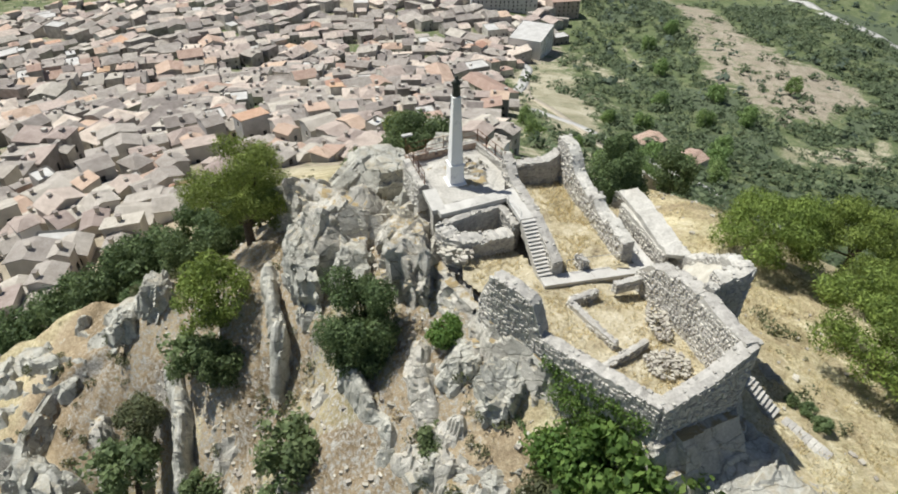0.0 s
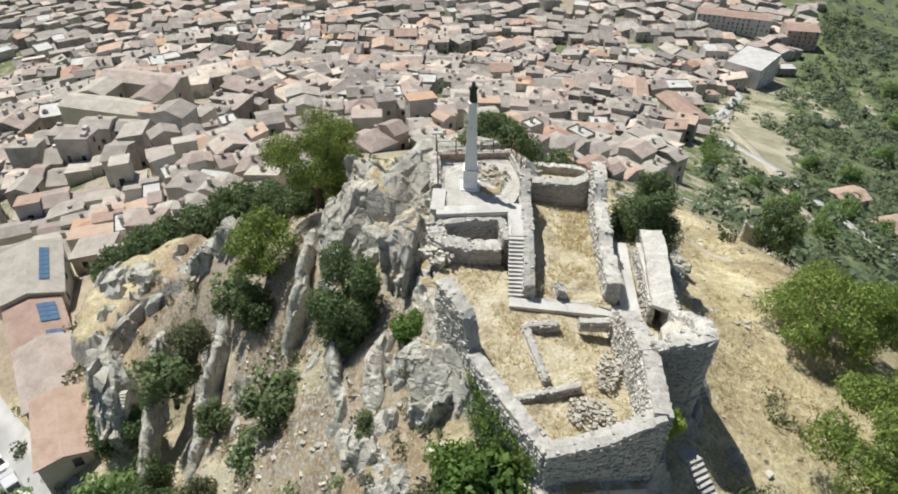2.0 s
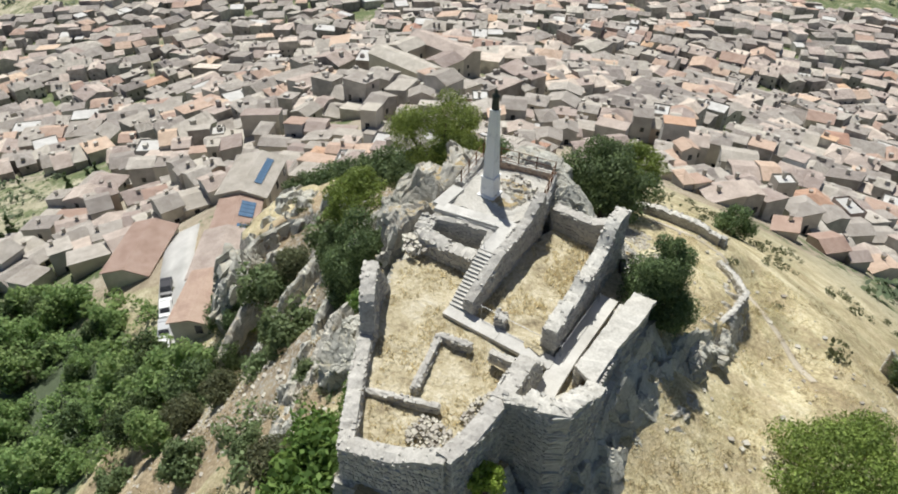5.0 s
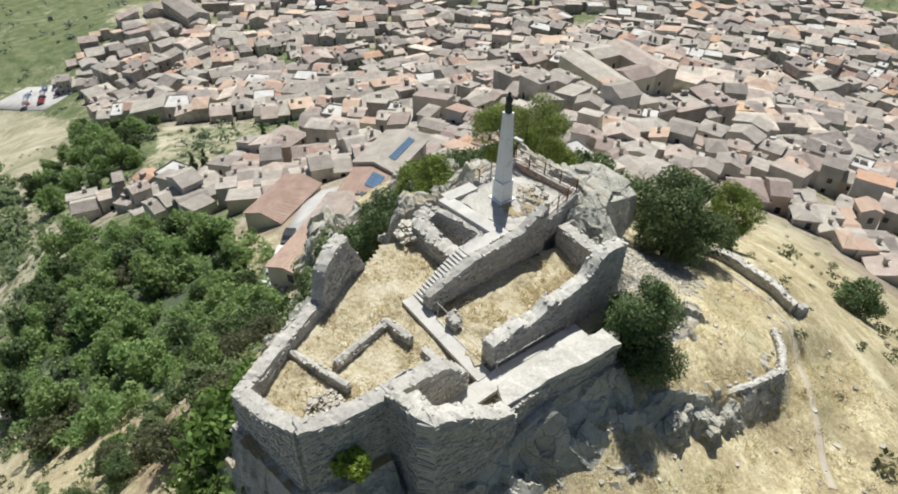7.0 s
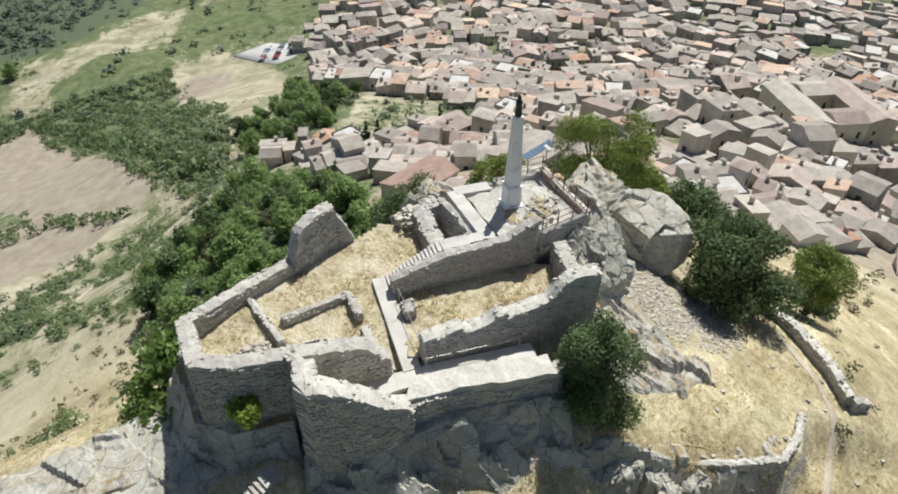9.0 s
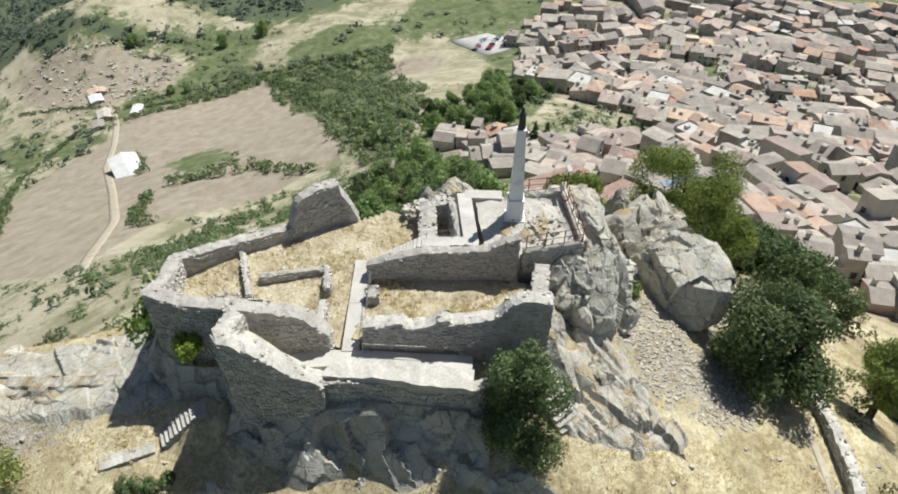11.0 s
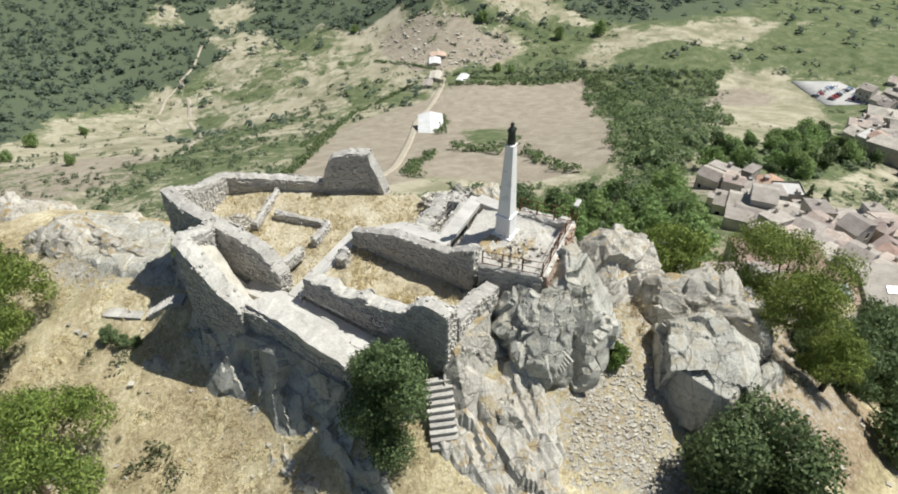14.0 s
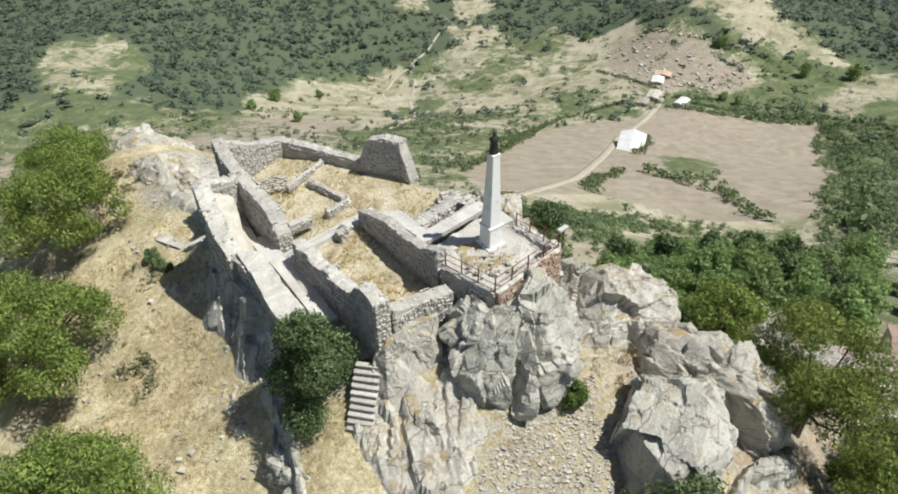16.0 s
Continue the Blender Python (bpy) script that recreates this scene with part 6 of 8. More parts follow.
grow("shrub", -11.4, 26.4, -6.4, 1.5, 2.2, "rounded olive-green shrub on the western slope")
grow("shrub", -26.4, 33.0, -12.0, 2.0, 1.0, "leafy green shrub below the ridge")
grow("dark_bush", -26.0, 27.0, -19.0, 0.94, 1.0, "dark bush at the foot of the rocks")
grow("dark_bush", -21.0, 24.0, -18.5, 1.01, 2.0, "dark bush at the foot of the rocks")
grow("dark_bush", -29.5, 30.5, -17.0, 0.81, 2.0, "dark bush against the shaded rock")
grow("olive", -26.0, 36.6, -10.0, 0.9, 2.0, "pale yellowish bush in the gully")
grow("shrub", -6.6, 25.4, -3.0, 1.0, 3.0, "small green shrub between rock fins")
grow("shrub", -0.6, 25.0, 4.2, 0.85, 4.0, "small green shrub between the slabs")
grow("shrub", -19.6, 30.6, -10.6, 1.1, 4.4, "small green shrub beside the fin")
grow("fresh_shrub", 0.0, 29.6, 9.0, 0.85, 0.0, "bright green leafy shrub rooted in rock")
grow("fresh_shrub", 8.2, 20.4, 6.4, 2.1, 1.0, "green creeper-covered bush at the bastion foot")
grow("fresh_shrub", 10.3, 18.9, 5.2, 2.0, 2.0, "green bush at the bastion foot")
grow("fresh_shrub", 6.6, 21.9, 6.8, 1.5, 5.0, "green bush at the bastion foot")
grow("caper", 15.55, 25.3, 12.0, 1.0, 3.0, "caper bush sprouting from the bastion wall")
grow("fresh_shrub", -1.6, 47.3, 7.6, 0.65, 4.0, "green bush rooted in the crag")
for k, (x, y, sc) in enumerate(((-34.0, 62.0, 1.0), (-37.0, 58.0, 0.85), (-30.0, 66.0, 0.9), (-26.0, 68.0, 0.8), (-42.0, 56.0, 0.7), (-22.0, 62.0, 0.9), (-24.0, 56.0, 0.7))):
    grow("dark_bush", x, y, gz(x, y) - 0.6, sc * 1.45, k * 1.3, "dark evergreen bush above the roofs")

IVY = leaf_cloud([(5.6 + 0.33 * k, 25.2 - 0.31 * k, 12.2 - 0.18 * (k % 3)) for k in range(14)] + [(6.2 + 0.5 * k, 24.2 - 0.47 * k, 10.8 - 0.1 * k) for k in range(8)], [0.55] * 14 + [0.8] * 8, 6500, 0.1, np.random.RandomState(5))
tagged(mesh_object("ivy", *IVY, FRESH), "green ivy hanging over the western parapet", "creeper", kind="stuff")


def scrub(name, label, pts, sizes, per, leaf, mat, seed, lift=0.35, soft=0.0):
    """Many low bushes as one mesh of leaf quads, resting on the ground."""
    rng = np.random.RandomState(seed)
    pts, sizes = np.asarray(pts, float), np.asarray(sizes, float)
    z = ground_height(pts[:, 0], pts[:, 1])
    n = len(pts)
    sub = 3
    cen = np.repeat(np.column_stack([pts, z + sizes * lift]), sub, axis=0) + rng.normal(size=(n * sub, 3)) * np.repeat(sizes, sub)[:, None] * np.array((0.38, 0.38, 0.2))
    rad = np.repeat(sizes, sub) * rng.uniform(0.45, 0.75, n * sub)
    idx = np.repeat(np.arange(n * sub), per // sub)
    m = len(idx)
    d = rng.normal(size=(m, 3))
    d /= np.linalg.norm(d, axis=1)[:, None]
    d[:, 2] = np.abs(d[:, 2]) * 0.9 - 0.1
    p = cen[idx] + d * (rad[idx] * rng.uniform(0.6, 1.08, m))[:, None]
    nrm = d + (0.6 - 0.35 * soft) * rng.normal(size=(m, 3)) + np.array((0, 0, soft))
    nrm /= np.linalg.norm(nrm, axis=1)[:, None]
    a = np.cross(nrm, rng.normal(size=(m, 3)))
    a /= np.linalg.norm(a, axis=1)[:, None]
    b = np.cross(nrm, a)
    s = (leaf * rad[idx] * rng.uniform(0.6, 1.4, m))[:, None]
    v = np.stack([p - a * s, p - b * s * 0.6, p + a * s, p + b * s * 0.6], 1).reshape(-1, 3)
    ob = mesh_object(name, v, np.arange(m * 4).reshape(-1, 4), mat)
    return tagged(ob, label, "vegetation", kind="stuff")


def scatter(count, box, keep, seed):
    rng = np.random.RandomState(seed)
    x, y = rng.uniform(box[0], box[1], count), rng.uniform(box[2], box[3], count)
    k = keep(x, y, rng)
    return np.column_stack([x[k], y[k]])


def slope_grass(label, box, keep, count, seed):
    """Tufts of upright dry blades following the slope, in drifts."""
    rng = np.random.RandomState(seed + 800)
    x, y = rng.uniform(box[0], box[1], count), rng.uniform(box[2], box[3], count)
    k = keep(x, y) & (fbm(x / 2.8, y / 2.8, 4, seed + 60) + 0.12 > rng.uniform(0, 0.4, count))
    x, y = np.repeat(x[k], 7), np.repeat(y[k], 7)
    n = len(x)
    x, y = x + rng.normal(size=n) * 0.13, y + rng.normal(size=n) * 0.13
    h = ground_height(x, y) - 0.03
    a, w, t = rng.uniform(0, math.tau, n), rng.uniform(0.02, 0.05, n), rng.uniform(0.08, 0.22, n)
    dx, dy, lx, ly = np.cos(a) * w, np.sin(a) * w, rng.normal(size=n) * t * 0.5, rng.normal(size=n) * t * 0.5
    v = np.stack([np.stack([x - dx, y - dy, h], -1), np.stack([x + dx, y + dy, h], -1), np.stack([x + lx + dx * 0.4, y + ly + dy * 0.4, h + t], -1), np.stack([x + lx - dx * 0.4, y + ly - dy * 0.4, h + t], -1)], 1).reshape(-1, 3)
    ob = mesh_object("dry_grass", v, np.arange(n * 4).reshape(-1, 4), DRY_BLADES)
    return tagged(ob, label, "vegetation", kind="stuff")


def outside_town(x, y, margin=4):
    return inside_out(x, y, TOWN) > margin


def green_at(x, y):
    return ground_cover(x, y, None, np.zeros_like(x))[:, 0]


for k, (x, y) in enumerate(scatter(60, (-24, 9, 2, 20), lambda x, y, r: x < 7 - 0.5 * (20 - y), 61)[:17]):
    grow(("shrub", "olive", "dark_bush", "shrub", "fresh_shrub")[k % 5], x, y, gz(x, y) - 0.4, (0.9, 0.7, 0.6, 1.3, 0.9)[k % 5], k * 2.1, "green shrub on the slope below the bastion")
for k, (x, y) in enumerate(scatter(200, (-112, -22, -24, 28), lambda x, y, r: (inside_out(x, y, WOOD) < 0) & outside_town(x, y, 3), 31)[:110]):
    kind = ("wood_oak", "dark_wood", "wood_oak", "wood_oak", "dark_wood", "pale_wood", "wood_oak")[(k * 5) % 7]
    grow(kind, x, y, gz(x, y) - 0.9, 0.6 + 0.8 * ((k * 37) % 11) / 11, k * 1.7, {"wood_oak": "round-crowned oak in the western wood", "dark_wood": "dark evergreen oak in the western wood", "pale_wood": "pale grey-green bush in the western wood"}[kind])
for k, (x, y) in enumerate(scatter(400, (-300, -150, -110, 0), lambda x, y, r: (inside_out(x, y, GULLY) < 0) & outside_town(x, y, 3), 41)[:46]):
    grow("dark_wood" if k % 3 else "wood_oak", x, y, gz(x, y) - 0.9, 0.8 + 0.7 * ((k * 29) % 13) / 13, k * 1.3, "dark leafy tree filling the gully below the town")
wood_pts = scatter(420, (-115, -18, -26, 30), lambda x, y, r: (inside_out(x, y, WOOD) < 2) & outside_town(x, y, 2), 1)
scrub("woodland", "dense green oak wood on the western slope", wood_pts, np.random.RandomState(2).uniform(1.0, 2.2, len(wood_pts)), 180, 0.19, WOOD_LEAF, 3, 0.7)
wood_fill = scatter(260, (-115, -18, -26, 30), lambda x, y, r: (inside_out(x, y, WOOD) < 3) & outside_town(x, y, 2), 4)
scrub("woodland", "lighter green bushes among the oak wood", wood_fill, np.random.RandomState(5).uniform(1.2, 2.4, len(wood_fill)), 150, 0.24, WOOD_LEAF, 6, 0.6)
croft = scatter(5200, (-390, -145, -210, -25), lambda x, y, r: (inside_out(x, y, CROFT) < 4) & outside_town(x, y, 3) & (fbm(x / 16, y / 16, 3, 97) > -0.22), 71)
scrub("bushes", "dense green thicket in the hollow below the dry hill", croft, 1.0 + 2.6 * np.random.RandomState(72).uniform(0, 1, len(croft)) ** 2, 54, 0.32, SCRUB, 73, 0.4, 0.5)
lower = scatter(1500, (-165, -55, -85, -12), lambda x, y, r: (inside_out(x, y, FIELD) > 2) & outside_town(x, y, 3) & (fbm(x / 13, y / 13, 3, 98) > 0.0), 74)
scrub("bushes", "green bushes in drifts along the slope below the wood", lower, 0.5 + 1.8 * np.random.RandomState(75).uniform(0, 1, len(lower)) ** 2, 66, 0.3, SCRUB, 76, 0.35, 0.5)
rough = scatter(2600, (-36, 6, 12, 56), lambda x, y, r: (inside_out(x, y, CASTLE) > 2.5) & (x - 0.3 * (34 - y) < 2) & outside_town(x, y, 3) & (fbm(x / 5, y / 5, 3, 77) > 0.05), 17)
scrub("dry_brush", "brown dry brush and thistles among the rocks", rough, 0.18 + 0.5 * np.random.RandomState(18).uniform(0, 1, len(rough)) ** 2, 60, 0.2, DRY_LEAF, 19, 0.2)
rough_green = scatter(700, (-40, 8, 10, 56), lambda x, y, r: (inside_out(x, y, CASTLE) > 2.5) & (x - 0.3 * (34 - y) < 3) & outside_town(x, y, 3) & (fbm(x / 6, y / 6, 3, 87) > 0.12), 27)
scrub("low_shrubs", "small olive-green shrubs among the rocks", rough_green, 0.25 + 0.75 * np.random.RandomState(28).uniform(0, 1, len(rough_green)) ** 2, 110, 0.2, OLIVE, 29, 0.3)
slope_tufts = scatter(3200, (10, 34, 8, 74), lambda x, y, r: (inside_out(x, y, CASTLE) > 3) & (fbm(x / 4, y / 4, 3, 97) > 0.0) & (x - 0.15 * (y - 40) < 30), 37)
scrub("dry_grass", "tufts of dry straw-coloured grass on the slope", slope_tufts, 0.12 + 0.3 * np.random.RandomState(38).uniform(0, 1, len(slope_tufts)) ** 2, 24, 0.25, DRY_LEAF, 39, 0.15)
for label, box, keep, seed in (("dry golden grass standing on the eastern slope", (13, 31, 8, 64), lambda x, y: inside_out(x, y, CASTLE) > 1.2, 3), ("dry golden grass on the northern bank", (-2, 15, 44, 68), lambda x, y: (inside_out(x, y, CASTLE) > 0.8) & (np.hypot((x - 0.6) / 3.4, (y - 52) / 5.6) > 1), 4)):
    slope_grass(label, box, keep, 6500 if seed == 3 else 3000, seed)
west_bush = scatter(900, (-85, 8, -75, 26), lambda x, y, r: (inside_out(x, y, WOOD) > 1) & outside_town(x, y, 3) & (fbm(x / 14, y / 14, 3, 88) + 0.05 > r.uniform(0, 0.6, len(x))), 57)
scrub("bushes", "rounded green bushes on the slope below the wood", west_bush, 0.5 + 1.7 * np.random.RandomState(58).uniform(0, 1, len(west_bush)) ** 2, 120, 0.22, SCRUB, 59, 0.35, 0.4)
east_green = scatter(900, (17, 46, 6, 84), lambda x, y, r: (fbm(x / 7, y / 7, 3, 57) > 0.1) & (x - 0.15 * (y - 40) > 23) & (y < 62), 47)
scrub("low_shrubs", "drab green undergrowth around the pines", east_green, 0.25 + 0.8 * np.random.RandomState(48).uniform(0, 1, len(east_green)) ** 2, 90, 0.2, OLIVE, 49, 0.3)
near = scatter(1500, (-75, 45, -30, 100), lambda x, y, r: (np.hypot(x - 8, y - 36) > 26) & outside_town(x, y, 1.5) & (inside_out(x, y, WOOD) > 0) & (r.uniform(size=len(x)) < 0.3 + 0.5 * smooth(30, 70, np.hypot(x - 8, y - 38))), 7)
scrub("bushes", "scattered grey-green bushes on the hill slopes", near, 0.35 + 1.1 * np.random.RandomState(8).uniform(0, 1, len(near)) ** 2, 90, 0.25, OLIVE, 9)
mid = scatter(14000, (-360, 60, -330, 140), lambda x, y, r: (np.hypot(x - 8, y - 38) > 75) & outside_town(x, y, 4) & (inside_out(x, y, FIELD) > 3) & (green_at(x, y) * 1.2 - 0.3 + 1.0 * fbm(x / 26, y / 26, 3, 91) > r.uniform(size=len(x))), 10)
scrub("bushes", "dark green scrub covering the valley sides", mid, 0.6 + 2.6 * np.random.RandomState(11).uniform(0, 1, len(mid)) ** 2.5, 30, 0.4, MAQUIS, 12, 0.35, 0.8)
valley = scatter(9000, (26, 340, 90, 640), lambda x, y, r: outside_town(x, y, 4) & (green_at(x, y) * 1.3 - 0.35 + 1.1 * fbm(x / 24, y / 24, 3, 93) > r.uniform(size=len(x))), 20)
scrub("bushes", "thick green scrub filling the eastern valley", valley, 1.3 + 4.0 * np.random.RandomState(21).uniform(0, 1, len(valley)) ** 2, 30, 0.38, MAQUIS, 22, 0.3, 0.8)
forest = scatter(13000, (-680, 220, -900, -240), lambda x, y, r: (ground_cover(x, y, None, np.zeros_like(x))[:, 3] > 0.35 + 0.5 * r.uniform(size=len(x))), 23)
scrub("far_woods", "dense dark woods in the southern valley", forest, 2.4 + 3.2 * np.random.RandomState(24).uniform(0, 1, len(forest)) ** 2, 19, 0.5, FAR_LEAF, 25, 0.35, 1.0)
dots = scatter(4200, (-440, 70, -640, -230), lambda x, y, r: (inside_out(x, y, FIELD) > 3) & (ground_cover(x, y, None, np.zeros_like(x))[:, 3] < 0.3) & (fbm(x / 30, y / 30, 3, 94) + 0.3 > r.uniform(size=len(x))), 33)
scrub("bushes", "scattered bushes dotting the dry pastures", dots, 0.6 + 2.4 * np.random.RandomState(34).uniform(0, 1, len(dots)) ** 2, 30, 0.4, MAQUIS, 35, 0.35, 0.8)
far = scatter(9000, (-900, 700, -1000, 1000), lambda x, y, r: (np.hypot(x - 8, y - 38) > 330) & outside_town(x, y, 6) & (green_at(x, y) * 1.3 - 0.3 + 0.8 * fbm(x / 55, y / 55, 3, 92) > r.uniform(size=len(x))), 13)
scrub("far_woods", "dark distant woods and maquis", far, 2.2 + 4.0 * np.random.RandomState(14).uniform(0, 1, len(far)) ** 2, 16, 0.55, FAR_LEAF, 15, 0.35, 1.0)


def hedge(label, a, b, width, seed):
    n = max(3, int(math.hypot(b[0] - a[0], b[1] - a[1]) / (width * 0.7)))
    rng = np.random.RandomState(seed)
    f = np.linspace(0, 1, n)[:, None]
    pts = np.array(a) * (1 - f) + np.array(b) * f + rng.normal(size=(n, 2)) * width * 0.25
    scrub("hedge", label, pts, width * rng.uniform(0.55, 1.0, n), 75, 0.3, SCRUB, seed, 0.4)


for k, (a, b, w) in enumerate((((-104, -113), (-138, -140), 4.0), ((-200, -205), (-176, -178), 4.0), ((-149, -136), (-157, -98), 4.5), ((-152, -128), (-172, -120), 3.5), ((-157, -98), (-150, -74), 4.0),
                               ((-70, -150), (-152, -245), 3.0), ((-326, -206), (-308, -168), 5.0), ((-308, -168), (-215, -88), 5.5), ((-255, -262), (-326, -206), 3.2), ((-215, -88), (-168, -50), 7.0), ((-276, -264), (-297, -238), 2.6), ((-297, -238), (-333, -208), 2.8), ((-270, -276), (-299, -263), 1.8),
                               ((-263, -363), (-268, -293), 2.2), ((-114, -215), (-185, -275), 2.4), ((-185, -275), (-246, -288), 2.2))):
    hedge("hedge of dark bushes along the field", a, b, w, 200 + k)
for k, (x, y, sc) in enumerate(((-20, -406, 1.7), (-1, -367, 1.3), (-23, -300, 1.2), (-56, -429, 1.3), (-345, -328, 1.7), (-395, -250, 2.2), (-371, -270, 1.7), (-289, -430, 1.3), (-298, -262, 1.1), (-302, -252, 1.2))):
    grow("wood_oak", x, y, gz(x, y) - 0.9, sc, k * 0.8, "dark green tree standing in the dry pasture")
for x, y in ((-150, 40), (-154, 43), (-160, 36), (-136, 18), (-133, 15)):
    grow("cypress", x, y, None, 1.1, x)


# ---- the town ----
def house_arrays(w, d, h, drop, kind, pitch, seed, eave=0.35, storeys=2):
    """Walls, roof and windows of one house in its own frame: x along the ridge, floor at z 0, walls going down by drop."""
    rng = random.Random(seed)
    hw, hd = w / 2, d / 2
    rise = pitch * (hd if kind in ("gable", "hip") else d)
    V = [(-hw, -hd, -drop), (hw, -hd, -drop), (hw, hd, -drop), (-hw, hd, -drop), (-hw, -hd, h), (hw, -hd, h), (hw, hd, h), (-hw, hd, h)]
    F = [(0, 1, 5, 4), (2, 3, 7, 6)]
    if kind == "gable":
        V += [(-hw, 0, h + rise), (hw, 0, h + rise)]
        F += [(1, 2, 6, 9, 5), (3, 0, 4, 8, 7)]
    elif kind == "shed":
        V[6], V[7] = (hw, hd, h + rise), (-hw, hd, h + rise)
        F += [(1, 2, 6, 5), (3, 0, 4, 7)]
    elif kind == "hip":
        F += [(1, 2, 6, 5), (3, 0, 4, 7)]
    else:
        V += [(x, y, h + 0.5) for x, y in ((-hw, -hd), (hw, -hd), (hw, hd), (-hw, hd))]
        F += [(1, 2, 6, 5), (3, 0, 4, 7), (4, 5, 9, 8), (5, 6, 10, 9), (6, 7, 11, 10), (7, 4, 8, 11)]
    walls = (V, F)
    e, th = eave, 0.16
    RV, RF, RU = [], [], []

    def plate(p, uv):
        b = len(RV)
        RV.extend(p)
        RV.extend([(x, y, z - th) for x, y, z in p])
        for f in ((0, 1, 2, 3), (7, 6, 5, 4), (0, 4, 5, 1), (1, 5, 6, 2), (2, 6, 7, 3), (3, 7, 4, 0)):
            RF.append(tuple(b + k for k in f))
            RU.extend([uv[k % 4] for k in f])
    if kind == "gable":
        lo = h - e * pitch
        top = h + rise + 0.1
        plate([(-hw - 0.2, -hd - e, lo + 0.1), (hw + 0.2, -hd - e, lo + 0.1), (hw + 0.2, 0, top), (-hw - 0.2, 0, top)], [(0, 0), (w, 0), (w, hd), (0, hd)])
        plate([(hw + 0.2, hd + e, lo + 0.1), (-hw - 0.2, hd + e, lo + 0.1), (-hw - 0.2, 0, top), (hw + 0.2, 0, top)], [(0, 0), (w, 0), (w, hd), (0, hd)])
    elif kind == "hip":
        ridge, lo, top = max(hw - hd * 0.85, 0.15), h - e * pitch + 0.1, h + rise + 0.1
        RV.extend([(-hw - e, -hd - e, lo), (hw + e, -hd - e, lo), (hw + e, hd + e, lo), (-hw - e, hd + e, lo), (-ridge, 0, top), (ridge, 0, top)])
        RV.extend([(x, y, z - th) for x, y, z in RV[:4]])
        for f, uv in (((0, 1, 5, 4), ((0, 0), (w, 0), (w - hd, hd), (hd, hd))), ((2, 3, 4, 5), ((0, 0), (w, 0), (w - hd, hd), (hd, hd))), ((1, 2, 5), ((0, 0), (d, 0), (hd, hd))), ((3, 0, 4), ((0, 0), (d, 0), (hd, hd))),
                      ((0, 6, 7, 1), ((0, 0),) * 4), ((1, 7, 8, 2), ((0, 0),) * 4), ((2, 8, 9, 3), ((0, 0),) * 4), ((3, 9, 6, 0), ((0, 0),) * 4), ((9, 8, 7, 6), ((0, 0),) * 4)):
            RF.append(f)
            RU.extend(uv)
    elif kind == "shed":
        plate([(-hw - 0.15, -hd - e, h - e * pitch + 0.1), (hw + 0.15, -hd - e, h - e * pitch + 0.1), (hw + 0.15, hd + 0.1, h + rise + 0.14), (-hw - 0.15, hd + 0.1, h + rise + 0.14)], [(0, 0), (w, 0), (w, d), (0, d)])
    else:
        plate([(-hw + 0.2, -hd + 0.2, h + 0.12), (hw - 0.2, -hd + 0.2, h + 0.12), (hw - 0.2, hd - 0.2, h + 0.12), (-hw + 0.2, hd - 0.2, h + 0.12)], [(0, 0), (w, 0), (w, d), (0, d)])
    wins = []
    for side in (-1, 1):
        low = -drop if side < 0 else 0
        for s in range(-int(drop / 3.0) if side < 0 else 0, storeys):
            for k in range(max(1, int(w / 3.3))):
                if rng.random() < 0.22:
                    continue
                x = -hw + (k + 0.5) * w / max(1, int(w / 3.3)) + rng.uniform(-0.3, 0.3)
                z = s * 3.0 + 0.9
                tall = rng.random() < 0.4
                if z + 1.5 < h - 0.2:
                    wins.append((x, side * hd, z - (0.7 if tall else 0), 0.95, 2.0 if tall else 1.25, 0.0 if side < 0 else math.pi))
    for side in (-1, 1):
        for s in range(storeys):
            if rng.random() < 0.75 and s * 3.0 + 2.4 < h:
                wins.append((side * hw, rng.uniform(-0.25, 0.25) * d, s * 3.0 + 0.9, 0.9, 1.25, math.pi / 2 * side))
    return walls, (RV, RF, RU), wins


def window_box(x, y, z, w, h, a):
    """A framed opening standing 4 cm proud: eight corners turned to its wall."""
    c, s = math.cos(a), math.sin(a)
    out = []
    for dy in (0.05, -0.05):
        for dx, dz in ((-w / 2, 0), (w / 2, 0), (w / 2, h), (-w / 2, h)):
            out.append((x + dx * c - dy * s, y + dx * s + dy * c, z + dz))
    return out


BOX_FACES = [(4, 5, 6, 7), (0, 4, 7, 3), (1, 2, 6, 5), (3, 7, 6, 2), (0, 1, 5, 4)]
PLASTERS = [PLASTER]
for nm, stops in (("cream_plaster", [(0.3, (0.42, 0.38, 0.31)), (0.6, (0.6, 0.555, 0.475))]), ("grey_plaster", [(0.3, (0.29, 0.28, 0.265)), (0.6, (0.47, 0.455, 0.435))]),
                  ("white_plaster", [(0.3, (0.55, 0.54, 0.52)), (0.6, (0.68, 0.67, 0.65))]), ("pink_plaster", [(0.3, (0.36, 0.27, 0.22)), (0.6, (0.5, 0.41, 0.35))])):
    PLASTERS.append(surface(nm, stops, 0.35, 5.0, 0.93, 0.25, 0.03, "object", 0.3, 0.02))
WINDOW_MESH = {}


